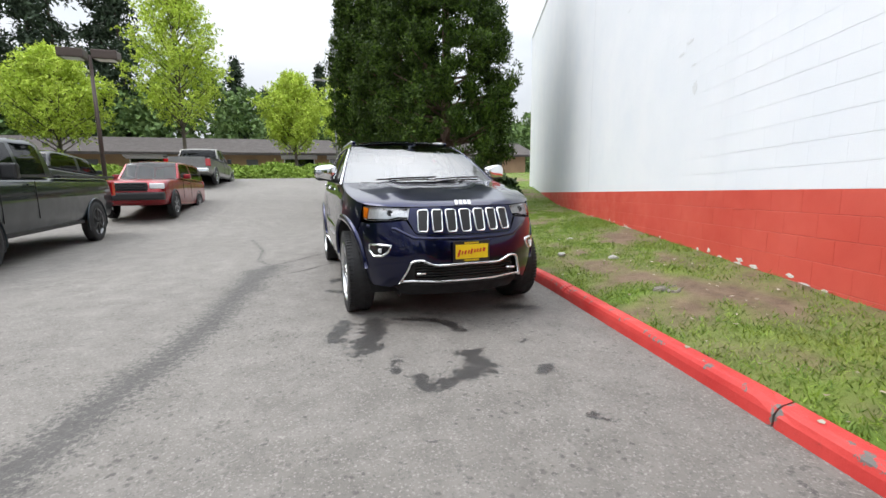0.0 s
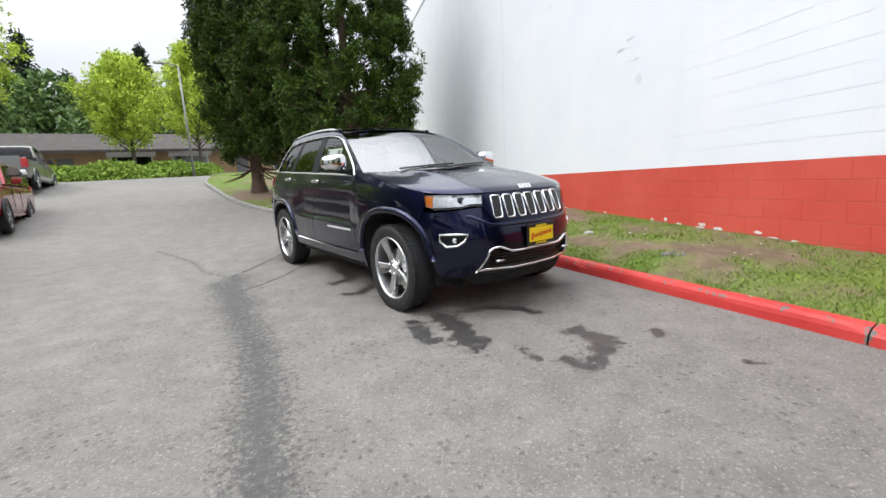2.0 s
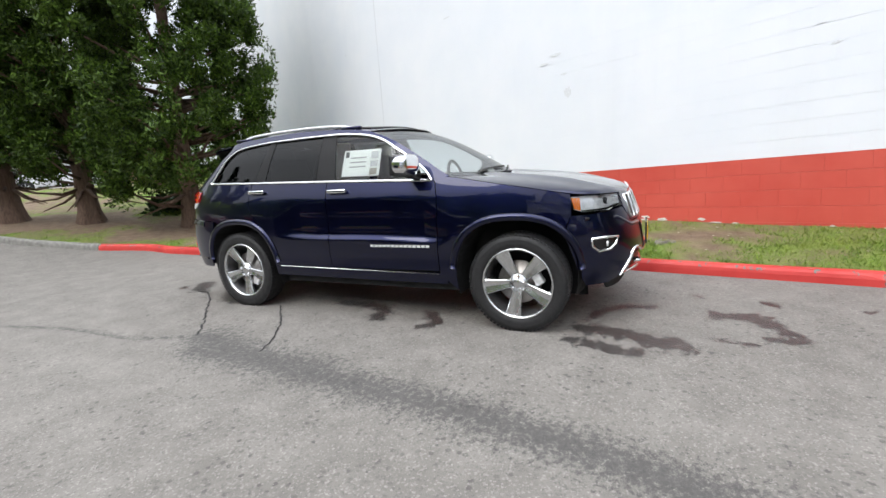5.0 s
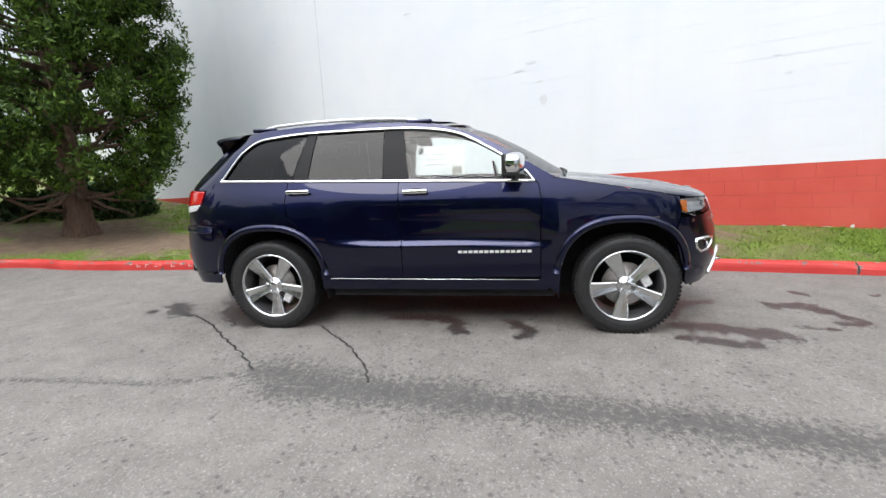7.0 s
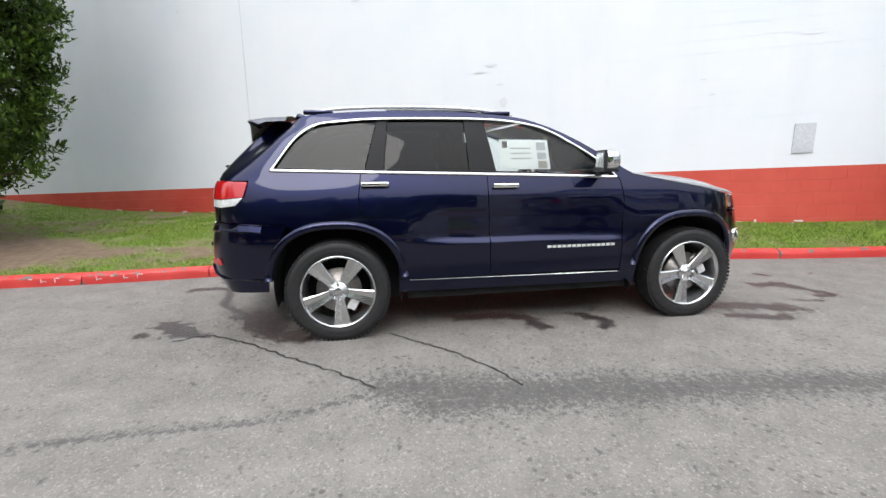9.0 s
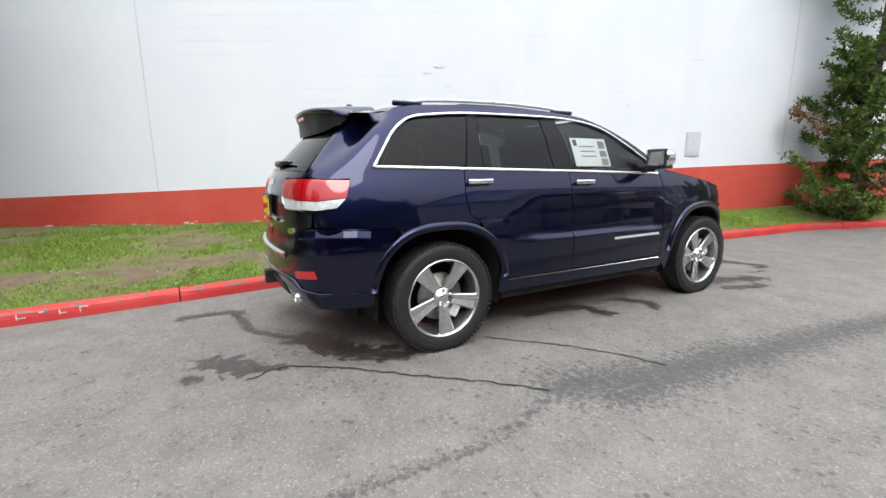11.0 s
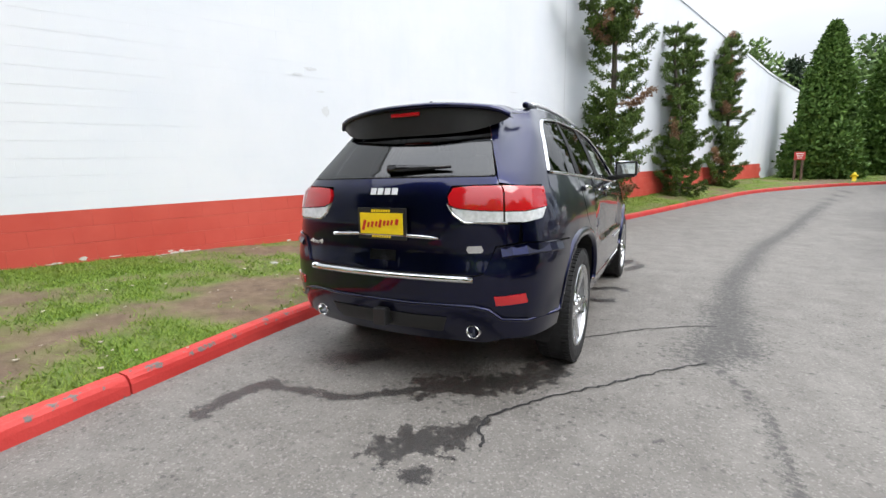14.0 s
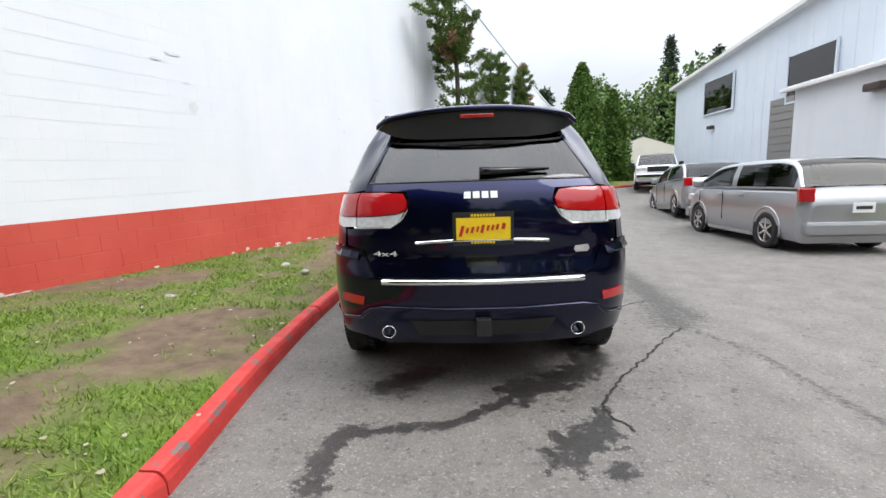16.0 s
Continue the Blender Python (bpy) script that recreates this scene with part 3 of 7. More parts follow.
def wheel_parts():
    """One wheel with its hub at the origin and its face towards -x, as an Empty."""
    w = empty("wheel", Matrix.Identity(4), "", "")
    prof = [(.10, .278), (.115, .305), (.118, .345), (.105, .375), (.085, .386), (-.085, .386), (-.103, .380), (-.113, .368), (-.119, .345), (-.1195, .342), (-.1185, .338), (-.121, .325), (-.118, .300), (-.110, .280), (-.09, .272)]
    vs, fs = lathe(prof, 72)
    bars = []
    for k in range(72):
        a = 2 * math.pi * k / 72
        for u in (-.088, .05):
            bars.append((a, u))
    tyre = mesh_object("tyre", vs, fs, RUBBER, w, "black road tyre", True)
    # tread blocks at the shoulder
    bm = bmesh.new()
    for a, u in bars:
        m = Matrix.Rotation(a, 4, "X") @ Matrix.Translation((u, 0, .384)) @ Matrix.Diagonal((.05, .022, .012, 1))
        bmesh.ops.create_cube(bm, size=1, matrix=m)
    part("tread", bm, RUBBER, tyre)["kind"] = "stuff"
    rim = [(-.108, .280), (-.114, .276), (-.112, .266), (-.095, .261), (-.02, .244), (.09, .240), (.10, .274)]
    vs, fs = lathe(rim, 64)
    mesh_object("rim", vs, fs, ALLOY_DARK, w, "", True)
    vs, fs = lathe([(-.1085, .281), (-.118, .277), (-.1165, .268), (-.104, .262), (-.090, .260)], 64)
    mesh_object("rim_lip", vs, fs, ALLOY, w, "polished rim lip", True)
    for k in range(5):
        bm = bmesh.new()
        rows = []
        for r, half, front, back in ((.03, .030, -.080, -.05), (.075, .035, -.082, -.05), (.13, .042, -.087, -.055), (.19, .051, -.094, -.06), (.24, .060, -.101, -.07), (.265, .066, -.104, -.075)):
            rows.append([bm.verts.new((u, y, r)) for u, y in ((back, -half), (front + .006, -half), (front, -half * .84), (front + .009, 0), (front, half * .84), (front + .006, half), (back, half))])
        for a, b in zip(rows, rows[1:]):
            for i in range(6):
                bm.faces.new((a[i], a[i + 1], b[i + 1], b[i]))
        bmesh.ops.transform(bm, matrix=Matrix.Rotation(2 * math.pi * k / 5 + .05, 4, "X"), verts=bm.verts)
        part("spoke", bm, ALLOY, w)
    vs, fs = lathe([(-.06, .075), (-.088, .07), (-.09, .036), (-.097, .034), (-.099, .03), (-.100, 0)], 32)
    mesh_object("hub", vs, fs, ALLOY, w, "", True)
    for k in range(5):
        a = 2 * math.pi * (k + .5) / 5 + .05
        vs, fs = lathe([(-.06, .013), (-.098, .013), (-.104, .009), (-.105, 0)], 8)
        mesh_object("lug_nut", [(x, y + .057 * math.sin(-a), z + .057 * math.cos(a)) for x, y, z in vs], fs, CHROME, w)
    vs, fs = lathe([(-.02, .172), (-.032, .17), (-.032, .08), (-.045, .078), (-.045, 0)], 40)
    mesh_object("brake_disc", vs, fs, DISC, w, "", True)
    bm = bmesh.new()
    box_bm(bm, -.03, -.145, -.01, .07, .07, .17, .015)
    part("brake_caliper", bm, SILVER_LAMP, w, "silver brake caliper")
    return w


def bars_text(x0, x1, z0, z1, n, put, seed):
    """Plain upright bars that stand in for lettering."""
    bm = bmesh.new()
    step = (x1 - x0) / n
    for k in range(n):
        u0, u1 = x0 + step * (k + .12), x0 + step * (k + .88)
        q = [put(*p, h) for h in (0, .005) for p in ((u0, z0), (u1, z0), (u1, z1), (u0, z1))]
        v = [bm.verts.new(p) for p in q]
        for f in ((4, 5, 6, 7), (0, 1, 5, 4), (1, 2, 6, 5), (2, 3, 7, 6), (3, 0, 4, 7)):
            bm.faces.new([v[i] for i in f])
    bmesh.ops.recalc_face_normals(bm, faces=bm.faces)
    return bm


def top_patch(name, left, mat, parent, label, rows, cols=24, t0=-1.0, t1=1.0, lift_by=0.0):
    """A crowned patch from edge to edge. left: fn(v, t) gives the point."""
    vs, fs = [], []
    for i in range(rows + 1):
        for j in range(cols + 1):
            p = left(i / rows, t0 + (t1 - t0) * j / cols)
            vs.append((p[0], p[1], p[2] + lift_by))
    for i in range(rows):
        for j in range(cols):
            a = i * (cols + 1) + j
            fs.append((a, a + 1, a + cols + 2, a + cols + 1))
    return mesh_object(name, vs, fs, mat, parent, label, True)


def roof_edge(y):
    ly = [p[0] for p in RL]
    return skin(at_y(y), float(np.interp(y, ly, [p[1] for p in RL])))


RL = curve_yz(ROOF_LINE, 8)


def hood_at(v, t):
    """The bonnet from its front lip (v 0) to the cowl (v 1); its sides run along the wing tops."""
    a, g = abs(t), math.copysign(1, t)
    y = -1.86 + v * .93
    z = float(np.interp(y, [-1.86, -1.55, -1.23, -.93], [1.045, 1.108, 1.166, 1.222]))
    e = skin(at_y(y), z)
    f, f1 = skin(at_y(-1.86) * a, 1.045), skin(at_y(-1.86), 1.045)
    lateral = abs(f.x) / abs(f1.x) * (1 - v) + a * v
    yy = y + (f.y - f1.y) * (1 - v) - .20 * (1 - t * t) * v
    dome = .030 * math.sin(math.pi * min(1, v)) * (1 - a ** 3) + .016 * math.exp(-((a - .50) / .10) ** 2) * min(1, v * 3)
    lip = -.022 * max(0, 1 - v / .08) ** 2 * (1 - a ** 6)
    return (g * lateral * abs(e.x), yy, z + .004 + dome + lip - .012 * (1 - a) * v)


def screen_at(v, t):
    y = -.93 + v * .86
    e = roof_edge(y)
    bow = .20 * (1 - v) + .16 * v
    return (t * (abs(e.x) - .012), e.y - bow * (1 - t * t), e.z + (.006 + .014 * v) * (1 - t * t) - .004)


def roof_at(v, t):
    y = -.07 + v * 2.0
    e = roof_edge(y)
    bow = -.16 * (1 - v) * (1 - t * t)
    a = abs(t)
    return (t * abs(e.x), e.y + bow, e.z + .034 * (1 - a ** 2.6) - .002)


def suv():
    car = empty("suv", Matrix.Identity(4), "dark navy metallic sport utility vehicle with chrome trim", "car")
    bonnet_line = curve_yz([(-1.86, 1.045), (-1.55, 1.108), (-1.23, 1.166), (-.93, 1.222)], 5)
    flare_f, flare_r = arch(-1.43, .475, .515, -4, 184), arch(1.455, .475, .505, -4, 184)
    out_f, out_r = arch(-1.43, .535, .565, -4, 184), arch(1.455, .535, .555, -4, 184)
    dlo = curve_yz(DLO, 6)
    for left in (False, True):
        # front wing
        wing = [(-.815, .43)] + [(-.815, .9), (-.822, 1.05), (-.80, 1.19), (-.775, 1.205), (-.80, 1.235), (-.93, 1.218)] + [p for p in bonnet_line[::-1][1:]]
        wing += [(-1.86, .90), (-1.80, .78)] + flare_f[2:]
        sheet("front_wing", sz(wing), NAVY, car, mirror=left)
        # doors
        fd = [(-.808, .46), (-.808, .9), (-.815, 1.05), (-.793, 1.185), (-.765, 1.20), (.30, 1.232), (.30, 1.1), (.288, .7), (.288, .46)]
        fdoor = sheet("front_door", sz(fd), NAVY, car, res=.02, mirror=left)
        rd = [(.294, .46), (.294, .7), (.306, 1.1), (.306, 1.233), (1.255, 1.262), (1.275, 1.09), (1.25, .96), (1.17, .90)]
        rd += [p for p in flare_r if p[0] < 1.10 and p[1] > .50][::-1] + [(1.0, .46)]
        rdoor = sheet("rear_door", sz(rd), NAVY, car, res=.02, mirror=left)
        # quarter panel with the D-pillar
        q = [(1.262, 1.263), (1.282, 1.09), (1.257, .96), (1.178, .902)] + [p for p in flare_r if p[0] > 1.12 and p[1] > .80][0:]
        q = sz(q) + sz([(1.80, .893), (2.06, .908)]) + [(tail(-.79), .921), (tail(-.79), 1.06)] + sz([(2.13, 1.07), (2.07, 1.215)]) + [(tail(-.80), 1.215), (tail(-.69), 1.23), (tail(-.675), 1.30), (tail(-.615), 1.46), (tail(-.575), 1.60), (tail(-.56), 1.65)]
        q += sz([(1.94, 1.652), (1.75, 1.68), (1.60, 1.692)] + [(1.60, 1.625)] + [(1.74, 1.536), (1.83, 1.418), (1.925, 1.277)])
        sheet("quarter_panel", q, NAVY, car, mirror=left)
        # roof frame over the doors
        top = [p for p in RL if -.93 <= p[0] <= 1.60]
        ring = top + [(1.60, 1.690), (1.60, 1.622)] + [p for p in dlo if p[0] < 1.6]
        ring = [(y, z + .010) if k > len(top) else (y, z) for k, (y, z) in enumerate(ring)]
        sheet("roof_frame", sz(ring), NAVY, car, mirror=left)
        # glass and pillars
        bl = lambda y: float(np.interp(y, [-.77, .05, .95, 1.9], [1.205, 1.232, 1.258, 1.286]))
        tl = lambda y: float(np.interp(y, [p[0] for p in dlo[::-1]], [p[1] for p in dlo[::-1]]))
        def pane(a0, a1, b0, b1, n=14, low=.014, high=.012):
            bot = [(a0 + (b0 - a0) * k / n, bl(a0 + (b0 - a0) * k / n) + low) for k in range(n + 1)]
            tp = [(a1 + (b1 - a1) * k / n, max(tl(a1 + (b1 - a1) * k / n) - high, bl(a1 + (b1 - a1) * k / n) + low + .003)) for k in range(n + 1)]
            return sz(bot + tp[::-1])
        sheet("window", pane(-.735, -.735, .215, .285), GLASS_CLEAR, fdoor, "clear front door glass", off=-.012, thick=.004, mirror=left)
        sheet("window", pane(.44, .455, 1.085, 1.04), GLASS_DARK, rdoor, "dark tinted rear door glass", off=-.012, thick=.004, mirror=left)
        sheet("quarter_window", pane(1.235, 1.13, 1.885, 1.885), GLASS_DARK, car, "dark tinted quarter glass", off=-.012, thick=.004, mirror=left)
        sheet("b_pillar", pane(.222, .290, .433, .448, 4, .008, .004), PILLAR_BLACK, car, "black pillar", off=-.008, mirror=left)
        sheet("c_pillar", pane(1.092, 1.047, 1.228, 1.123, 4, .008, .004), PILLAR_BLACK, car, "black pillar", off=-.008, mirror=left)
        ribbon("window_trim", sz(dlo), .020, CHROME, car, "chrome window surround", mirror=left)
        ribbon("belt_trim", sz([(1.91, 1.286)] + [(y, bl(y)) for y in np.linspace(1.85, -.765, 40)]), .022, CHROME, car, "chrome belt line strip", mirror=left)
        # handles
        for hy, hz, dd in ((1.155, 1.178, rdoor), (.165, 1.152, fdoor)):
            bm = bmesh.new()
            p = skin(at_y(hy), hz, .028)
            g = -1 if left else 1
            box_bm(bm, p.x * g, p.y, p.z, .026, .205, .034, .011)
            part("handle", bm, CHROME, dd, "chrome handle", True)
            vs, fs = lathe([(0, .001), (.0, .042), (.012, .046)], 20)
            p2 = skin(at_y(hy - .01), hz - .012, .003)
            mesh_object("handle_cup", [(p2.x * g + (-x if not left else x) * .2, p2.y + y * 1.25, p2.z + z * .8) for x, y, z in vs], fs, GLOSS_BLACK, dd)
        # lettering stands as bars on the front door
        def put(u, z, h, left=left):
            p = skin(at_y(u), z, .004 + h)
            return (-p.x if left else p.x, p.y, p.z)
        part("badge", bars_text(-.165, -.745, .660, .680, 14, put, 4), SATIN, fdoor, "chrome badge bars")
        # sill
        sheet("sill", sz([(-.87, .345), (-.87, .44), (1.0, .455), (1.0, .355)]), NAVY, car, off=-.004, mirror=left)
        ribbon("sill_trim", sz([(-.80, .436), (0, .442), (.92, .45)]), .007, CHROME, car, "thin chrome sill strip", high=.007, mirror=left)
        # flares
        for cy, nm in ((-1.43, flare_f), (1.455, flare_r)):
            mid = [((a[0] + b[0]) / 2, (a[1] + b[1]) / 2) for a, b in zip(nm, out_f if cy < 0 else out_r)]
            mid = [p for p in mid if p[0] > -1.985 and p[1] > .455]
            ribbon("arch_flare", sz(mid), .058, NAVY, car, "body-colour wheel arch flare", high=.022, mirror=left)
        # wheel wells
        for cy in (-1.43, 1.455):
            vs, fs = [], []
            ar = arch(cy, .478, .515 if cy < 0 else .505, -8, 188)
            for y, z in ar:
                p = skin(at_y(max(y, -1.98)), z, -.006)
                vs += [(p.x, p.y, p.z), (-.50, y, z)]
            for k in range(len(ar) - 1):
                fs.append((2 * k, 2 * k + 1, 2 * k + 3, 2 * k + 2))
            n0 = len(vs)
            vs += [(-.50, cy - .5, .2), (-.50, cy + .5, .2), (-.50, cy + .5, .95), (-.50, cy - .5, .95)]
            fs.append((n0, n0 + 1, n0 + 2, n0 + 3))
            if left:
                vs = [(-x, y, z) for x, y, z in vs]
            mesh_object("wheel_well", vs, fs, VOID, car)
        # mirrors
        g = -1 if left else 1
        bm = bmesh.new()
        bmesh.ops.create_uvsphere(bm, u_segments=28, v_segments=18, radius=1)
        for v in bm.verts:
            c = v.co
            for k in range(3):
                c[k] = math.copysign(abs(c[k]) ** .62, c[k])
            c.y = c.y * (.085 if c.y < 0 else .05)
            v.co = Vector((c.x * .125, c.y, c.z * (.083 + .012 * c.x)))
        bmesh.ops.rotate(bm, verts=bm.verts, matrix=Matrix.Rotation(radians(-12 * g), 3, "Z"))
        bmesh.ops.translate(bm, verts=bm.verts, vec=(-1.015 * g, -.60, 1.335))
        mir = part("wing_mirror", bm, CHROME, car, "chrome mirror cap", True)
        box("mirror_rim", (-1.015 * g, -.556, 1.335), (.225, .022, .150), BLACK, mir, bevel=.01, rot=Euler((0, 0, radians(-12 * g))))
        box("mirror_glass", (-1.015 * g, -.546, 1.335), (.185, .012, .115), CHROME, mir, bevel=.004, rot=Euler((0, 0, radians(-12 * g))))
        vs, fs = tube([(-.84 * g, -.63, 1.235), (-.93 * g, -.61, 1.25), (-1.0 * g, -.60, 1.275)], [.03, .028, .035], 10)
        mesh_object("mirror_foot", vs, fs, BLACK, mir, "black plastic foot", True)
        box("mirror_base", (-1.01 * g, -.60, 1.262), (.19, .12, .03), BLACK, mir, bevel=.012)
        # roof rail
        ys = np.linspace(.10, 1.62, 20)
        pts = []
        for k, y in enumerate(ys):
            e = roof_edge(float(y))
            h = .026 * min(1, min(k, 19 - k) / 2.5 + .15)
            pts.append((-(abs(e.x) - .035) * g, y, e.z + .006 + h))
        vs, fs = tube(pts, .014, 8)
        rail = mesh_object("roof_rail", vs, fs, SILVER_LAMP, car, "bright roof rail", True)
        for y in (.16, 1.56):
            e = roof_edge(y)
            bm = bmesh.new()
            box_bm(bm, -(abs(e.x) - .035) * g, y, e.z + .014, .04, .22, .036, .014)
            part("rail_foot", bm, NAVY, rail, "", True)
        # tail lamp: red above, clear below, over flank and tailgate
        lamp = [(at_y(2.075), 1.205), (tail(-.80), 1.212), (tail(-.71), 1.214), (tail(-.71), 1.085), (tail(-.80), 1.083), (at_y(2.10), 1.10)]
        sheet("tail_lamp", lamp, RED_LENS, car, "red tail lamp", off=.012, thick=.03, res=.03, mirror=left)
        lamp = [(at_y(2.105), 1.095), (tail(-.80), 1.078), (tail(-.71), 1.080), (tail(-.71), 1.028), (tail(-.80), 1.024), (at_y(2.16), 1.04)]
        sheet("reversing_lamp", lamp, SILVER_LAMP, car, "clear lower tail lamp", off=.008, thick=.03, res=.03, mirror=left)
        lamp = [(tail(-.70), 1.214), (tail(-.55), 1.214), (tail(-.435), 1.205), (tail(-.405), 1.16), (tail(-.415), 1.115), (tail(-.46), 1.098), (tail(-.58), 1.088), (tail(-.70), 1.085)]
        sheet("tail_lamp", lamp, RED_LENS, car, "red tail lamp", off=.012, thick=.03, res=.03, mirror=left)
        lamp = [(tail(-.70), 1.080), (tail(-.58), 1.083), (tail(-.46), 1.092), (tail(-.422), 1.105), (tail(-.45), 1.06), (tail(-.50), 1.028), (tail(-.70), 1.024)]
        sheet("reversing_lamp", lamp, SILVER_LAMP, car, "clear lower tail lamp", off=.008, thick=.03, res=.03, mirror=left)
        ribbon("lamp_trim", [(tail(-.72), 1.020), (tail(-.50), 1.022), (tail(-.44), 1.06), (tail(-.40), 1.12)], .012, CHROME, car, "thin chrome lamp edge", high=.012, mirror=left)
        sheet("reflector", [(tail(-.655), .638), (tail(-.79), .652), (tail(-.80), .602), (tail(-.665), .590)], RED_LENS, car, "red bumper reflector", off=.022, thick=.02, res=.03, mirror=left)
        # headlamp
        hl = [(nose(-.515), 1.012), (nose(-.62), 1.016), (nose(-.74), 1.02), (at_y(-1.865), 1.022), (at_y(-1.885), .93), (at_y(-1.95), .905), (nose(-.66), .91), (nose(-.60), .925), (nose(-.52), .922)]
        bowl = sheet("headlamp", hl, BOWL, car, "clear headlamp with bright bowl", off=-.022, thick=.01, res=.04, mirror=left)
        sheet("lens", hl, LENS, bowl, "clear lens", off=.002, thick=.05, res=.04, mirror=left)
        sheet("amber_marker", [(at_y(-1.93), 1.01), (at_y(-1.868), 1.018), (at_y(-1.885), .935), (at_y(-1.93), .92)], AMBER, bowl, "amber side marker", off=-.012, res=.03, mirror=left)
        sheet("lamp_mask", [(nose(-.522), .942), (nose(-.60), .944), (nose(-.66), .926), (at_y(-1.93), .921), (at_y(-1.945), .909), (nose(-.66), .913), (nose(-.60), .928), (nose(-.524), .925)], GLOSS_BLACK, bowl, off=-.012, res=.04, mirror=left)
        p = skin(nose(-.66), .972, -.02)
        vs, fs = lathe([(0, .001), (-.006, .014), (-.008, .024), (.02, .028)], 24, "y")
        mesh_object("projector", [(g * (p.x + x), p.y + y, p.z + z) for x, y, z in vs], fs, SEAT_DARK, bowl, "dark projector", True)
        ribbon("lamp_brow", [(nose(-.53), .998), (nose(-.72), 1.003)], .016, CHROME, bowl, high=-.02, base=-.04, mirror=left)
        # fog lamp with its ring
        fog = [(nose(-.775), .708), (nose(-.70), .712), (nose(-.625), .708), (nose(-.645), .655), (nose(-.685), .62), (nose(-.745), .61), (nose(-.775), .655)]
        fl = sheet("fog_lamp", fog, GLOSS_BLACK, car, "dark fog lamp recess", off=.004, res=.03, mirror=left)
        ribbon("ring", fog, .020, CHROME, fl, "bright fog lamp ring", high=.016, closed=True, mirror=left)
        p = skin(nose(-.70), .662, .004)
        vs, fs = lathe([(0, .001), (-.004, .012), (-.002, .02), (.01, .021)], 20, "y")
        mesh_object("fog_bulb", [(g * (p.x + x), p.y + y - .004, p.z + z) for x, y, z in vs], fs, SILVER_LAMP, fl, "", True)
        # tow hook
        p = skin(nose(-.405), .495, .0)
        vs, fs = tube([(g * (p.x - .035), p.y + .02, p.z - .01), (g * (p.x - .035), p.y - .03, p.z - .01), (g * (p.x + .03), p.y - .03, p.z - .007), (g * (p.x + .03), p.y + .02, p.z - .007)], .011, 8)
        mesh_object("tow_hook", vs, fs, CHROME, car, "chrome tow hook", True)
        # exhaust tip
        vs, fs = lathe([(-.10, .045), (0, .05), (.004, .047), (0, .043), (-.08, .04), (-.08, 0)], 28, "y")
        mesh_object("exhaust_tip", [(-.535 * g + x * .8, 2.385 + y, .425 + z * .76) for x, y, z in vs], fs, CHROME, car, "chrome exhaust tip", True)
        # wheels
        for wy in (-1.4575, 1.4575):
            w = wheel_parts() if not WHEEL else copy_thing(WHEEL[0], Matrix.Identity(4))
            WHEEL.append(w)
            w.matrix_world = Matrix.Translation((-.826 * g, wy, .382)) @ (Matrix.Rotation(math.pi, 4, "Z") if left else Matrix.Identity(4)) @ Matrix.Rotation(.35 * wy, 4, "X")
            w.parent = car
    # full-width panels: front bumper
    up = [(nose(x), z) for x, z in ((-.80, .885), (-.66, .90), (-.53, .915), (-.45, .812), (-.42, .798), (0, .79), (.42, .798), (.45, .812), (.53, .915), (.66, .90), (.80, .885))]
    side_dn = [(at_y(-1.86), .89), (at_y(-1.815), .775), (at_y(-1.90), .64), (at_y(-1.935), .40), (at_y(-1.97), .345)]
    low_open = [(nose(x), z) for x, z in ((-.58, .385), (-.51, .50), (-.475, .575), (-.40, .592), (-.33, .565), (-.26, .548), (0, .552), (.26, .548), (.33, .565), (.40, .592), (.475, .575), (.51, .50), (.58, .385))]
    bumper = up[::-1] + side_dn + [(nose(-.66), .345)] + low_open + [(nose(.66), .345)] + [(-s, z) for s, z in side_dn[::-1]]
    fb = sheet("front_bumper", bumper, NAVY, car)
    ribbon("bumper_crease", [(nose(x), z) for x, z in ((-.80, .86), (-.6, .845), (-.46, .775), (-.3, .765), (0, .76), (.3, .765), (.46, .775), (.6, .845), (.80, .86))], .03, NAVY, fb, high=.008)
    lower = [(nose(x), z) for x, z in ((-.575, .39), (-.51, .49), (-.47, .56), (-.33, .545), (0, .535), (.33, .545), (.47, .56), (.51, .49), (.575, .39))]
    sheet("lower_grille", lower + [(nose(.50), .36), (nose(-.50), .36)], BLACK, car, "black lower air intake", off=-.05)
    for z in (.43, .455, .48, .505, .53):
        ribbon("grille_bar", [(nose(x), z) for x in np.linspace(-.46, .46, 14)], .009, GLOSS_BLACK, car, high=-.028, base=-.05)
    ribbon("bumper_trim", low_open[0:1] + [tuple(p) for p in spline(low_open, 4)][1:-1] + low_open[-1:], .020, CHROME, car, "satin chrome intake surround", high=.016)
    ribbon("bumper_trim", [(nose(x), z) for x, z in ((-.575, .40), (-.50, .412), (-.25, .402), (0, .40), (.25, .402), (.50, .412), (.575, .40))], .022, CHROME, car, "chrome lower strip", high=.014)
    sheet("chin", [(nose(x), z) for x, z in ((-.66, .34), (-.5, .385), (0, .375), (.5, .385), (.66, .34), (.6, .27), (0, .26), (-.6, .27))], VOID, car, "black plastic chin", off=-.05)
    # grille band with seven slots
    band = [(nose(x), z) for x, z in ((-.505, 1.022), (0, 1.035), (.505, 1.022), (.515, .925), (.45, .822), (.41, .805), (0, .797), (-.41, .805), (-.45, .822), (-.515, .925))]
    gr = sheet("grille", band, NAVY, car, off=-.002)
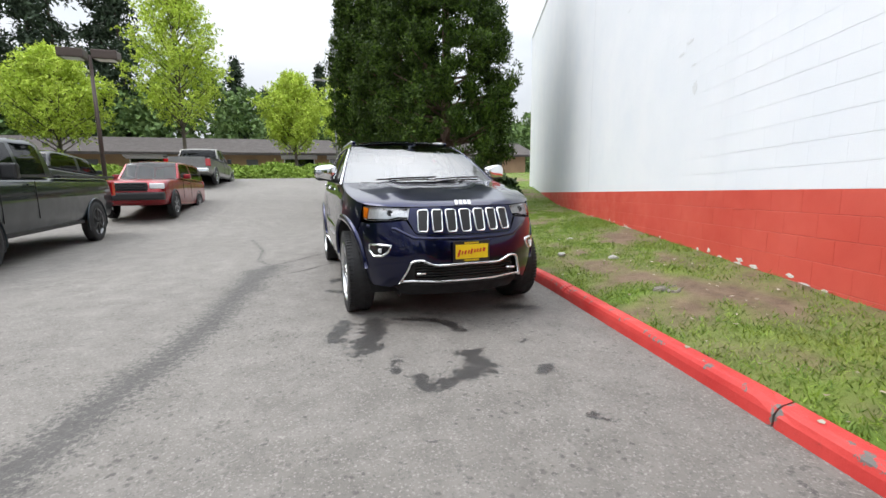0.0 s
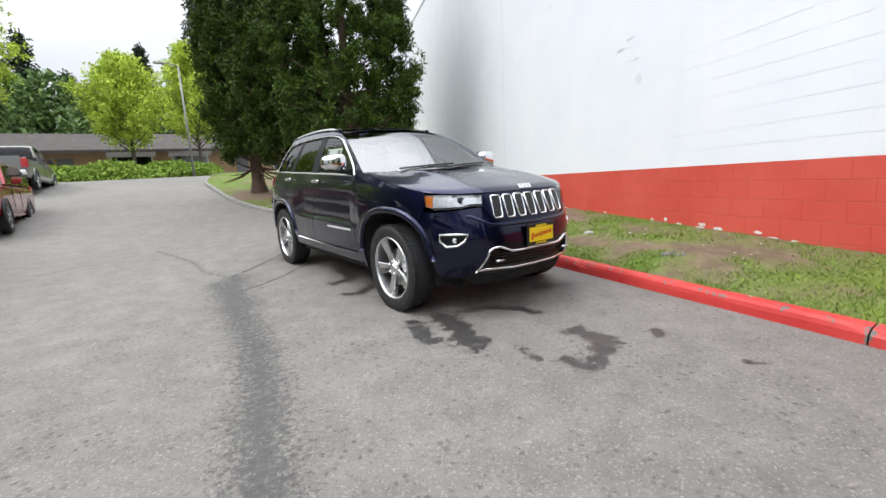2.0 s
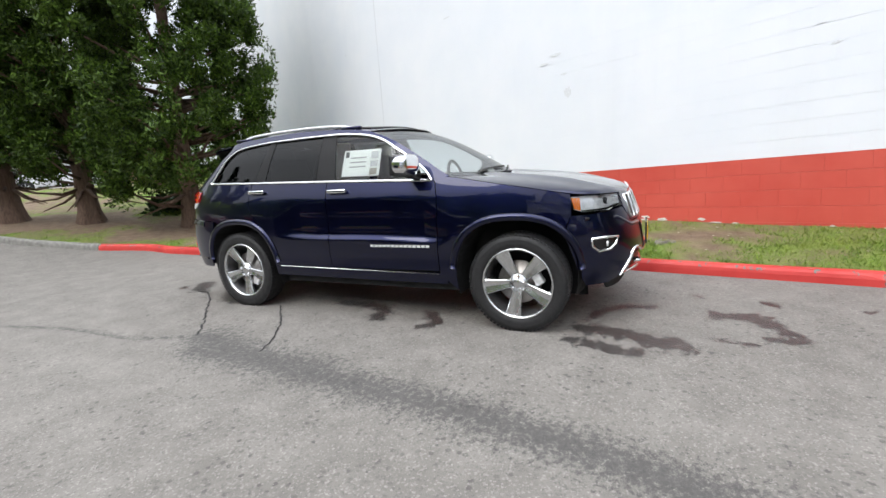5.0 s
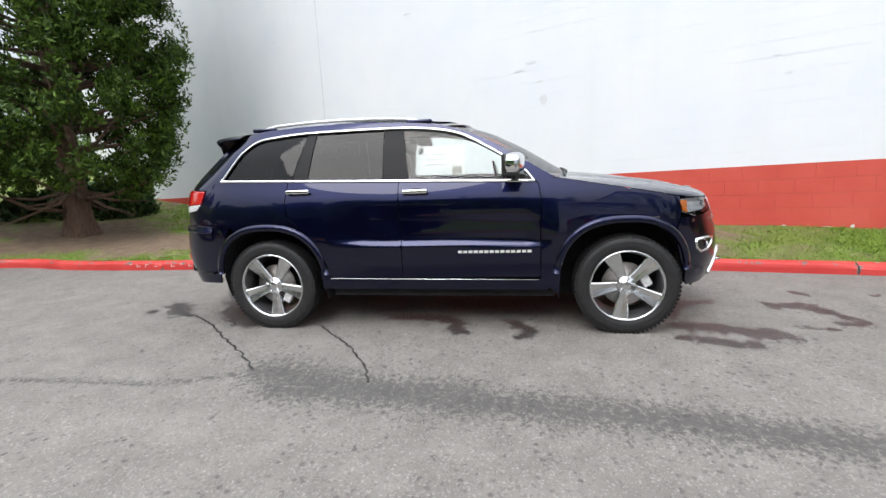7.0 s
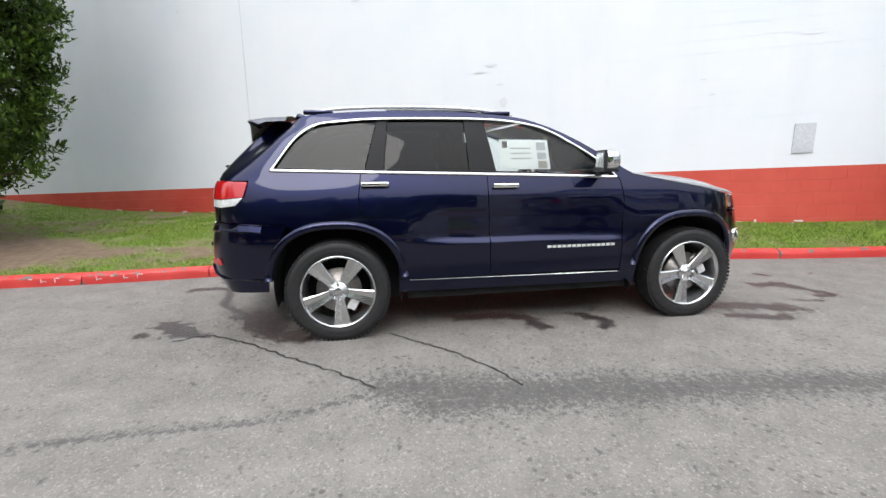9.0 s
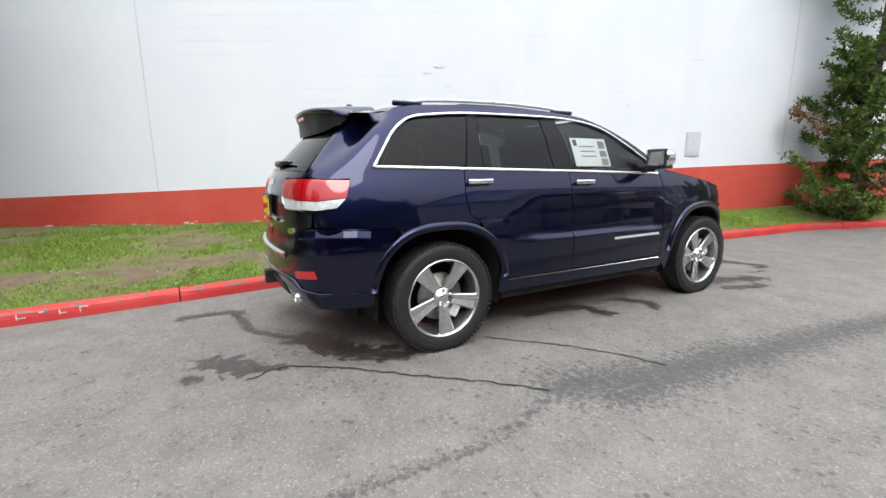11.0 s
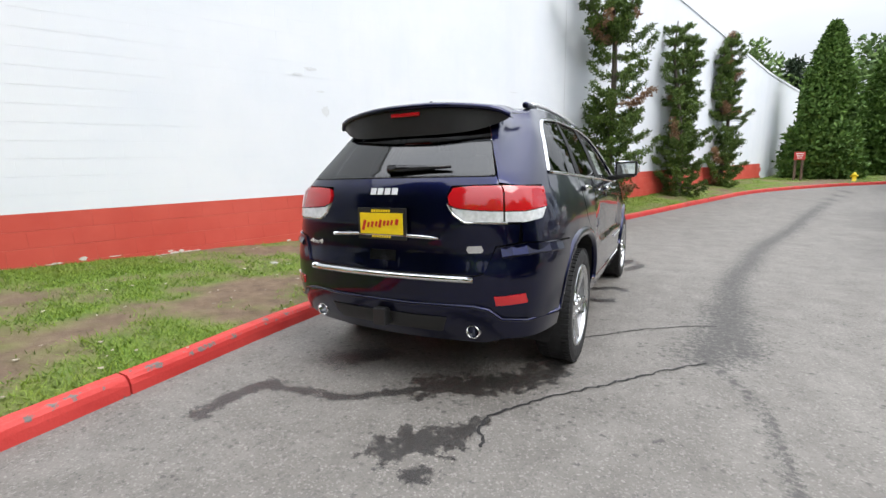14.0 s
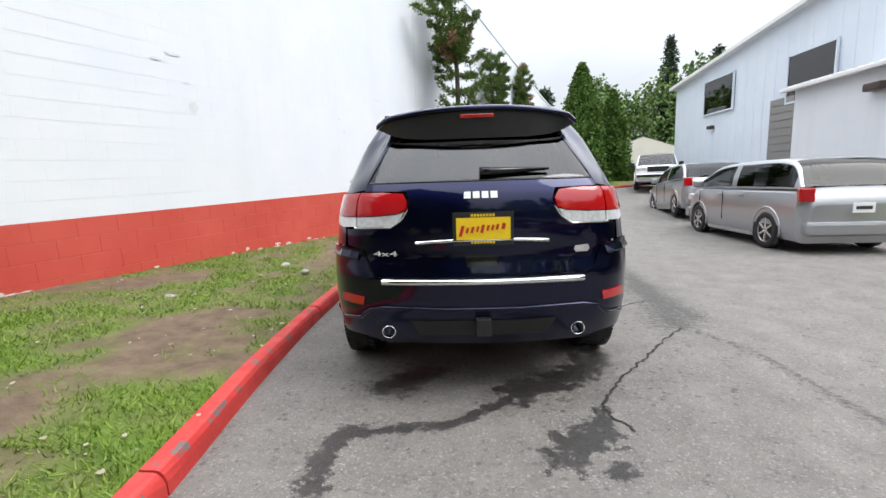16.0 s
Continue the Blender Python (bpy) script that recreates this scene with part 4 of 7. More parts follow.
    for k in range(7):
        cx = (k - 3) * .128
        lo, hi = .818 + .0025 * abs(k - 3), 1.0
        slot = [(nose(cx + dx), z) for dx, z in ((-.046, hi - .012), (-.036, hi), (.036, hi), (.046, hi - .012), (.041, lo + .02), (.032, lo), (-.032, lo), (-.041, lo + .02))]
        so = sheet("grille_slot", slot, BLACK, gr, "black mesh slot", off=.003, thick=.004, res=.03)
        ribbon("slot_frame", slot, .013, CHROME, so, "bright slot frame", high=.012, closed=True)
    # hood, windscreen, roof
    top_patch("bonnet", hood_at, NAVY, car, "", 40, 48)
    top_patch("windscreen", screen_at, GLASS_SCREEN, car, "windscreen reflecting a pale sky", 20, 30)
    top_patch("roof", roof_at, NAVY, car, "", 40, 30)
    top_patch("sunroof", lambda v, t: roof_at(.06 + v * .52, t * .80), GLOSS_BLACK, car, "black glass panoramic roof", 20, 24, lift_by=.012)
    top_patch("cowl", lambda v, t: Vector(hood_at(1, t)).lerp(Vector(screen_at(.03, t)), v) - Vector((0, 0, .012)), BLACK, car, "black cowl panel", 3, 24)
    for x0, x1 in ((.52, -.12), (-.08, -.66)):
        p0 = Vector(screen_at(.02, -x0 / .84)) + Vector((0, -.012, .015))
        p1 = Vector(screen_at(.07, -x1 / .84)) + Vector((0, -.012, .015))
        vs, fs = tube([p0, p0.lerp(p1, .5) + Vector((0, -.006, .006)), p1], .009, 6)
        mesh_object("wiper", vs, fs, BLACK, car, "black windscreen wiper")
    # front badge as bars on the bonnet lip
    def put_f(u, z, h):
        p = skin(nose(u), z, .012 + h)
        return p
    part("badge", bars_text(-.078, .078, 1.040, 1.075, 4, put_f, 11), SATIN, car, "chrome badge bars")
    # tailgate
    gate = [(tail(x), z) for x, z in ((-.675, 1.262), (-.69, 1.222), (-.42, 1.216), (-.395, 1.16), (-.41, 1.09), (-.48, 1.02), (-.70, 1.012), (-.78, 1.01), (-.77, .92), (-.66, .90), (-.61, .765), (-.56, .745))]
    gate = gate + [(2 * FULL - s, z) for s, z in gate[::-1]]
    tg = sheet("tailgate", gate, NAVY, car)
    rg = [(tail(x), z) for x, z in ((-.665, 1.27), (-.64, 1.36), (-.605, 1.47), (-.565, 1.60), (-.555, 1.655))]
    sheet("rear_window", rg + [(2 * FULL - s, z) for s, z in rg[::-1]], GLASS_REAR, tg, "dark tinted rear glass", off=.0, thick=.004, res=.06)
    ribbon("window_edge", [(tail(x), 1.266) for x in np.linspace(-.665, .665, 20)], .010, GLOSS_BLACK, tg, high=.004)
    ribbon("grab_strip", [(tail(x), .948 - .012 * (x / .36) ** 2) for x in np.linspace(-.36, .36, 16)], .022, CHROME, tg, "bright tailgate strip", high=.03)
    sheet("latch_recess", [(tail(x), z) for x, z in ((-.09, .86), (.09, .86), (.09, .80), (-.09, .80))], GLOSS_BLACK, tg, off=.004, thick=.006)
    part("badge", bars_text(-.098, .098, 1.170, 1.206, 4, lambda u, z, h: skin(tail(-u), z, .003 + h), 7), SATIN, tg, "chrome badge bars")
    txt = bpy.data.curves.new("drive_badge", "FONT")
    txt.body, txt.size, txt.align_x, txt.extrude = "4x4", .062, "CENTER", .003
    t_ob = new("drive_badge", txt)
    t_ob.data.materials.append(SATIN)
    p = skin(tail(.53), .866, .022)
    t_ob.matrix_world = Matrix.Translation(p) @ pose(0, 0, 0, 90, 0, 180 - 14).to_3x3().to_4x4()
    t_ob.scale = (1.5, .66, 1)
    t_ob.parent = tg
    sheet("badge", [(tail(x), z) for x, z in ((-.515, .897), (-.59, .902), (-.60, .875), (-.585, .862), (-.52, .86), (-.508, .878))], CHROME, tg, "oval chrome badge", off=.006, thick=.006, res=.02)
    # rear wiper
    p0, p1 = skin(tail(.0), 1.31, .03), skin(tail(-.40), 1.318, .03)
    vs, fs = tube([p0, p0.lerp(p1, .2), p1], [.026, .022, .008], 8)
    mesh_object("rear_wiper", vs, fs, GLOSS_BLACK, tg, "black rear wiper", True)
    # rear bumper
    rb = sz([(1.965, .40), (1.935, .60), (1.87, .74), (1.80, .888), (2.05, .902)]) + [(tail(x), z) for x, z in ((-.80, .915), (-.665, .895), (-.625, .80), (-.60, .755), (-.55, .738))]
    rb = rb + [(2 * FULL - s, z) for s, z in rb[::-1]]
    low = [(tail(x), z) for x, z in ((.72, .385), (.60, .345), (0, .335), (-.60, .345), (-.72, .385))]
    rbo = sheet("rear_bumper", rb + low, NAVY, car, off=.014)
    ribbon("step_plate", [(tail(x), .722) for x in np.linspace(-.55, .55, 20)], .036, CHROME, rbo, "bright chrome step strip", high=.032)
    for left in (False, True):
        edge = [(at_y(y), z) for y, z in ((1.97, .868), (2.05, .876), (2.13, .878))] + [(tail(x), z) for x, z in ((-.80, .879), (-.74, .874), (-.69, .866))]
        ribbon("bumper_shoulder", edge, .062, NAVY, rbo, prof=((-1, .012), (-.75, .026), (-.55, .028), (.9, .012), (1, .002)), mirror=left)
    line = [(at_y(2.0), .492), (tail(-.80), .497), (tail(-.69), .512), (tail(-.63), .565), (tail(-.55), .58), (tail(-.2), .572)]
    ribbon("valance_trim", line + [(2 * FULL - s, z) for s, z in line[::-1]], .020, NAVY, rbo, "body-colour valance edge", high=.036)
    sheet("valance", [(tail(x), z) for x, z in ((-.40, .50), (.40, .50), (.36, .405), (-.36, .405))], BLACK, rbo, "black plastic tow cover", off=.022)
    box("tow_hitch", (0, 2.46, .475), (.085, .10, .10), BLACK, car, "black tow hitch", bevel=.01)
    top_patch("bumper_top", lambda v, t: skin(tail(-t * .58), .744, .004) + Vector((0, -.05 * v, .004 * v)), BLACK, rbo, "black step pad", 2, 20)
    # spoiler
    vs, fs = [], []
    N = 24
    for k in range(N + 1):
        t = -1 + 2 * k / N
        a = abs(t)
        x = t * .612
        tuck = max(0, (a - .86) / .14) ** 2
        zt = 1.652 + .050 * (1 - a ** 2.6) - .02 * tuck
        ytip = 2.185 - .13 * a * a - .04 * tuck
        ztip = zt - .012
        for q in ((x * 1.0, 1.80, zt + .020), (x, 1.95, zt + .012), (x, ytip - .02, ztip + .006), (x, ytip, ztip - .008), (x, ytip - .006, ztip - .024), (x, ytip - .016, ztip - .028), (x, ytip - .06, ztip - .020)):
            vs.append(q)
    for k in range(N):
        for j in range(6):
            a = k * 7 + j
            fs.append((a, a + 7, a + 8, a + 1))
    sp = mesh_object("spoiler", vs, fs, NAVY, car, "", True)
    vs, fs = [], []
    for k in range(N + 1):
        t = -1 + 2 * k / N
        a = abs(t)
        bz = 1.512 + .075 * a ** 5
        x = t * .600
        zt = 1.652 + .050 * (1 - a ** 2.6) - .02 * max(0, (a - .86) / .14) ** 2
        yt = 2.185 - .13 * a * a - .04 * max(0, (a - .86) / .14) ** 2
        foot = skin(tail(-math.copysign(max(abs(t) * .585, .07), t)), bz, .014)
        foot.x = t * .585
        vs += [(x, yt - .02, zt - .034), (x * .99, yt * .45 + foot.y * .55 - .01, (zt - .034) * .35 + foot.z * .65), tuple(foot)]
    for k in range(N):
        for j in range(2):
            a = 3 * k + j
            fs.append((a, a + 3, a + 4, a + 1))
    mesh_object("spoiler_shadow_panel", vs, fs, BLACK, sp, "black panel below the spoiler", True)
    box("brake_light", (0, 2.158, 1.636), (.20, .022, .024), RED_LENS, sp, "red high brake light", bevel=.006)
    bm = bmesh.new()
    bmesh.ops.create_cone(bm, segments=12, radius1=.035, radius2=.006, depth=.05, cap_ends=True, matrix=Matrix.Translation((0.02, 1.75, 1.745)))
    for v in bm.verts:
        v.co.y = 1.75 + (v.co.y - 1.75) * 2.4 + (.04 if v.co.z > 1.75 else 0)
    part("antenna_fin", bm, NAVY, car, "", True)
    # number boards
    for yy, zz, tilt, rot, lab in ((-2.352, .655, 0, 0, "front"), (2.452, 1.008, 0, 180, "rear")):
        m = pose(.017 if rot == 0 else -.008, yy, zz, 0, 0, rot)
        bm = bmesh.new()
        box_bm(bm, 0, 0, 0, .325, .014, .178)
        bmesh.ops.transform(bm, matrix=m, verts=bm.verts)
        pl = part("dealer_plate", bm, BLACK, car, "yellow dealer plate in a black frame")
        bm = bmesh.new()
        box_bm(bm, 0, -.006, .002, .288, .012, .118)
        bmesh.ops.transform(bm, matrix=m, verts=bm.verts)
        part("plate_face", bm, YELLOW, pl, "yellow face")
        bm = bmesh.new()
        for k, (u, w, h) in enumerate(((-.115, .026, .06), (-.085, .02, .03), (-.058, .022, .034), (-.03, .018, .03), (-.004, .024, .045), (.025, .02, .03), (.05, .02, .03), (.075, .02, .03), (.108, .03, .032))):
            box_bm(bm, u, -.0135, .002 + .10 * u, w * .62, .004, h, 0, Euler((0, radians(16), 0)))
        bmesh.ops.transform(bm, matrix=m, verts=bm.verts)
        part("plate_mark", bm, PLATE_RED, pl, "red script bars")
        bm = bmesh.new()
        for z0 in (-.071, .073):
            for k in range(8):
                box_bm(bm, -.06 + .0165 * k, -.0075, z0, .011, .004, .014)
        bmesh.ops.transform(bm, matrix=m, verts=bm.verts)
        part("frame_mark", bm, YELLOW, pl, "yellow frame bars")
    # black boxes added inside the shell, so gaps and insides look unlit
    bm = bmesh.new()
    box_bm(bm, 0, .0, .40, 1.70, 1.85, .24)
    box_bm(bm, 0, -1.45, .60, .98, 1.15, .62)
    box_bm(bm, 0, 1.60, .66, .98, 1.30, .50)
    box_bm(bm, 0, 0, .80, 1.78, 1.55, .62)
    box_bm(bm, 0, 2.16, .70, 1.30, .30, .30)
    part("dark_infill", bm, VOID, car)
    # seats and dashboard
    bm = bmesh.new()
    box_bm(bm, 0, -.80, 1.10, 1.55, .42, .20, .06)
    part("dashboard", bm, SEAT_DARK, car)
    vs, fs = [], []
    for k in range(32):
        a = 2 * math.pi * k / 32
        vs.append((.38 + .18 * math.cos(a), -.46 + .05 * math.sin(a), 1.18 + .18 * math.sin(a)))
    v2, f2 = tube(vs + vs[:1], .016, 8, False)
    mesh_object("steering_wheel", v2, f2, SEAT_DARK, car, "", True)
    for sx in (-.40, .40):
        for yy in (.36, 1.12):
            bm = bmesh.new()
            box_bm(bm, sx, yy, 1.20, .48, .16, .58, .06, Euler((radians(-14), 0, 0)))
            st = part("seat_back", bm, SEAT, car, "light leather seat back", True)
            bm = bmesh.new()
            box_bm(bm, sx, yy + .10, 1.52, .25, .09, .17, .035, Euler((radians(-10), 0, 0)))
            part("headrest", bm, SEAT, st, "", True)
    # window sticker in the front door glass
    for g in (1,):
        vs = []
        st = [(.17, 1.275), (-.23, 1.270), (-.23, 1.50), (.17, 1.505)]
        sheet("window_sticker", sz(st), PAPER, car, "white paper price sheet", off=-.03, thick=.002, res=.1)
        for a0, a1, z0, z1, mt in ((-.13, -.205, 1.28, 1.335, SEAT), (-.13, -.205, 1.35, 1.40, ALLOY_DARK), (-.13, -.205, 1.42, 1.48, ALLOY_DARK), (.15, .11, 1.44, 1.49, SEAT_DARK), (.09, -.08, 1.35, 1.36, ALLOY_DARK), (.09, -.08, 1.39, 1.40, ALLOY_DARK), (.09, -.08, 1.43, 1.44, ALLOY_DARK)):
            sheet("print_block", sz([(a0, z0), (a1, z0), (a1, z1), (a0, z1)]), mt, car, "printed block on the price sheet", off=-.0265, thick=.001, res=.1)
    return car


WHEEL = []
CAR = suv()


# ---- wall of painted blocks ----
WALL_FAR, WALL_NEAR = 14.4, -28.4
RED_END = -22.7
WALL_E = Vector((0.412, 1, -0.035)).normalized()
STEP = 1 / 1.0822


def band_top(y):
    return 1.025 - 0.035 * y


def parapet(y):
    return float(np.interp(y, [-28.4, -23.1, -12.3, 10, 14.4], [3.9, 4.25, 5.65, 7.35, 7.4]))


def on_wall(y, v, out=0.0):
    """A place on the wall's face: by its y, the height over the band's top, and how far it stands out."""
    return Vector((wall_x(y) - out * 0.924, y + out * 0.381, band_top(y) + v))


def block_wall():
    wall = empty("wall_east", Matrix.Identity(4), "tall block wall painted white above a red band", "wall", kind="structure")
    vs, fs = [], []
    ys = np.linspace(WALL_NEAR, WALL_FAR, 30)
    for y in ys:
        top = parapet(y)
        vs += [on_wall(y, -2.6, -.002), on_wall(y, top, -.002), on_wall(y, top, -.25), on_wall(y, -2.6, -.25)]
    for i in range(len(ys) - 1):
        for k in range(4):
            a, b = 4 * i + k, 4 * i + (k + 1) % 4
            fs.append((a, b, b + 4, a + 4))
    fs += [(0, 1, 2, 3), tuple(4 * (len(ys) - 1) + k for k in (3, 2, 1, 0))]
    mesh_object("wall_core", vs, fs, MORTAR_W, wall)
    vs, fs = [], []
    for i, y in enumerate(np.linspace(RED_END, WALL_FAR, 12)):
        vs += [on_wall(y, -2.6, -.001), on_wall(y, -.002, -.001)]
        if i:
            fs.append((2 * i - 2, 2 * i, 2 * i + 1, 2 * i - 1))
    mesh_object("joint_band", vs, fs, MORTAR_R, wall, "red painted joints")
    vs, fs = [], []
    for i, y in enumerate(ys):
        t = parapet(y)
        vs += [on_wall(y, t, .03), on_wall(y, t + .10, .03), on_wall(y, t + .10, -.28), on_wall(y, t, -.28)]
        if i:
            fs += [(4 * i - 4 + k, 4 * i + k, 4 * i + (k + 1) % 4, 4 * i - 4 + (k + 1) % 4) for k in range(4)]
    mesh_object("coping", vs, fs, WHITE_BLOCK, wall, "pale metal coping")
    # blocks: 0.4 by 0.2 m with shallow joints
    L_, H_ = .4, .2
    g, d, c = .0012, .0010, .003

    def block(length, high=H_, d=d):
        a, b = length / 2 - .0002, high / 2 - g
        v = [(-a, 0, -b), (a, 0, -b), (a, 0, b), (-a, 0, b), (-a + .0012, -d, -b + c), (a - .0012, -d, -b + c), (a - .0012, -d, b - c), (-a + .0012, -d, b - c)]
        f = [(4, 5, 6, 7), (0, 1, 5, 4), (1, 2, 6, 5), (2, 3, 7, 6), (3, 0, 4, 7)]
        return v, f

    rot = Matrix((WALL_E, Vector((-0.924, 0.381, 0)) * -1, WALL_E.cross(Vector((0.924, -0.381, 0))))).transposed()
    if rot.determinant() < 0:
        rot.col[2] = -rot.col[2]
    R4 = rot.to_4x4()
    v0, f0 = block(L_, d=.0007)
    v1 = block(L_, d=.0030)[0]
    me_w, me_r = bpy.data.meshes.new("block"), bpy.data.meshes.new("block")
    for me, mt, vv in ((me_w, WHITE_BLOCK, v0), (me_r, RED_BLOCK, v1)):
        me.from_pydata(vv, [], f0)
        me.materials.append(mt)
    v0, v1 = np.array(v0), np.array(v1)
    rest = {0: ([], []), 1: ([], [])}
    rnd = random.Random(3)
    n = 0
    count = int((WALL_FAR - WALL_NEAR) / STEP / L_)
    for row in range(-6, 38):
        red = row < 0
        for k in range(count):
            y = WALL_NEAR + ((k + .5 + (.5 if row % 2 else 0)) * L_) * STEP
            v = (row + .5) * H_
            if y > WALL_FAR - .25 or v > parapet(y) - .1 or (red and v < -1.15):
                continue
            is_red = red and y > RED_END
            p = on_wall(y, v, 0.0)
            near = -5.2 < y < 4.2 and -5 <= row <= 7 and n < 300
            if near:
                ob = new("block", me_r if is_red else me_w)
                ob.matrix_world = Matrix.Translation(p + Vector((-.924, .381, 0)) * rnd.uniform(-.0004, .0004)) @ R4
                ob.parent = wall
                n += 1
            else:
                vs, fs = rest[1 if is_red else 0]
                k0 = len(vs)
                q = (v1 if is_red else v0) @ np.array(rot).T + np.array(p)
                vs += q.tolist()
                fs += [tuple(i + k0 for i in f) for f in f0]
    for key, mt in ((0, WHITE_BLOCK), (1, RED_BLOCK)):
        ob = mesh_object("blockwork", *rest[key], mt, wall)
        ob["kind"] = "stuff"
    # control joints
    for y in (3.55, -7.18, 13.2):
        vs, fs = [], []
        for i, v in enumerate(np.linspace(.01, parapet(y) - .1, 12)):
            w = .008 + .003 * math.sin(i * 2.1)
            vs += [on_wall(y - w, v, .0052), on_wall(y + w, v, .0052)]
            if i:
                fs.append((2 * i - 2, 2 * i - 1, 2 * i + 1, 2 * i))
        mesh_object("control_joint", vs, fs, SEALANT, wall, "grey sealed joint")
    # patches of filler and chipped paint on the face
    rnd = random.Random(8)
    for y, v, w, h in ((-1.16, 1.30, .12, .17), (-.96, 1.93, .20, .05), (-.76, 1.83, .16, .04), (1.33, 3.25, .18, .03), (4.87, 3.5, .05, .05), (-4.2, 1.18, .10, .03), (-1.1, 1.60, .12, .03), (-4.07, 1.42, .1, .02), (-5.4, 1.95, .3, .02)):
        m = 18
        vs = [on_wall(y, v, .0075)]
        for k in range(m):
            a = 2 * math.pi * k / m
            r = 1 + rnd.uniform(-.22, .22)
            vs.append(on_wall(y + math.cos(a) * w * r * .5, v + math.sin(a) * h * r * .5, .0055))
        mesh_object("filler_patch", vs, [(0, k + 1, (k + 1) % m + 1) for k in range(m)], FILLER, wall, "dull patched spot")
    # flaked paint along the foot of the wall
    for k in range(60):
        y = rnd.uniform(-8, 10)
        b = .325 + .035 * y - 1.025 + .0 + rnd.uniform(-.03, .05)
        w, h = rnd.uniform(.03, .16), rnd.uniform(.015, .06)
        m = 9
        vs = [on_wall(y, b, .008)]
        for j in range(m):
            a = 2 * math.pi * j / m
            r = rnd.uniform(.55, 1.2)
            vs.append(on_wall(y + math.cos(a) * w * r * .5, b + math.sin(a) * h * r * .5, .0055))
        mesh_object("paint_flake", vs, [(0, j + 1, (j + 1) % m + 1) for j in range(m)], FLAKE, wall)
    pl = [on_wall(y, v, o) for o in (.004, .02) for y, v in ((-5.57, .22), (-5.31, .22), (-5.31, .66), (-5.57, .66))]
    ob = mesh_object("vent_panel", pl, [(4, 5, 6, 7), (0, 1, 5, 4), (1, 2, 6, 5), (2, 3, 7, 6), (3, 0, 4, 7)], PANEL)
    tagged(ob, "pale grey flat metal cover panel on the white wall", "panel")
    pr = [on_wall(y, v, o) for o in (.02, .026) for y, v in ((-5.545, .26), (-5.335, .26), (-5.335, .62), (-5.545, .62))]
    mesh_object("panel_face", pr, [(4, 5, 6, 7), (0, 1, 5, 4), (1, 2, 6, 5), (2, 3, 7, 6), (3, 0, 4, 7)], PANEL, ob)


SEALANT = plain("joint_sealant", (0.60, 0.62, 0.65), 0.7)
FILLER = plain("filler", (0.67, 0.69, 0.72), 0.8, 0, 0.1, 60)
FLAKE = plain("flaked_plaster", (0.62, 0.58, 0.54), 0.9, 0, 0.3, 50)
PANEL = plain("grey_panel", (0.56, 0.58, 0.62), 0.55)


# ---- kerb ----
def kerb_run(name, line, label, red_from, red_to, cuts, height=.125, width=.115, side=1):
    """Kerb stones along a line; side: +1 when the verge lies to the right of the line's way."""
    arc = np.r_[0, np.cumsum(np.linalg.norm(np.diff(line, axis=0), axis=1))]
    root = empty(name, Matrix.Identity(4), label, "kerb", kind="structure")
    rnd = random.Random(21)
    for a, b in zip(cuts, cuts[1:]):
        n = max(3, int((b - a) / .12))
        vs, fs, edge = [], [], []
        prof = ((0, -.06), (.006, .5), (.012, height - .03), (.028, height - .006), (.05, height), (width, height), (width, -.06))
        for k in range(n + 1):
            s = a + .006 + (b - a - .012) * k / n
            p = np.array([np.interp(s, arc, line[:, i]) for i in (0, 1)])
            q = np.array([np.interp(s + .05, arc, line[:, i]) - np.interp(s - .05, arc, line[:, i]) for i in (0, 1)])
            q /= np.hypot(*q)
            nrm = np.array((q[1], -q[0])) * side
            chip = .012 * max(0, wobble(s * 1.0, 3.0, 2.2)) + (.02 if k in (0, n) else 0) * rnd.random()
            for j, (o, z) in enumerate(prof):
                if j == 1:
                    z = height * .5
                dz = -chip if j in (3, 4) else 0
                w = p + nrm * (o + (chip if j in (2, 3) else 0))
                vs.append((w[0], w[1], lift(p[1]) + z + dz + .006 * wobble(p[0], p[1], 1.1)))
                edge.append(1.0 if j in (2, 3, 4) or k in (0, n) else .0)
        m = len(prof)
        for k in range(n):
            for j in range(m - 1):
                i = k * m + j
                fs.append((i, i + 1, i + m + 1, i + m) if side > 0 else (i, i + m, i + m + 1, i + 1))
        fs += [tuple(range(m)), tuple(range(n * m, n * m + m))[::-1]]
        mid = (a + b) / 2
        red = red_from <= mid <= red_to
        ob = mesh_object("kerb_stone", vs, fs, KERB_RED if red else KERB_GREY, root, "red painted kerb stone" if red else "bare concrete kerb stone", False)
        at = ob.data.attributes.new("edge", "FLOAT", "POINT")
        at.data.foreach_set("value", np.array(edge, np.float32))
    return arc


def at_arc(line, y_value, after=0):
    arc = np.r_[0, np.cumsum(np.linalg.norm(np.diff(line, axis=0), axis=1))]
    k = int(np.argmin(np.abs(line[:, 1] - y_value)))
    return float(arc[k])


def kerb_cuts():
    marks = [-4.24, 3.17, 4.5, 8.05]
    known = [at_arc(KERB, m) for m in marks]
    total = float(np.sum(np.linalg.norm(np.diff(KERB, axis=0), axis=1)))
    ends = [0.0] + known + [total]
    cuts = [0.0]
    for a, b in zip(ends, ends[1:]):
        n = max(1, round((b - a) / 2.95))
        cuts += [a + (b - a) * (k + 1) / n for k in range(n)]
    return cuts, known[3]


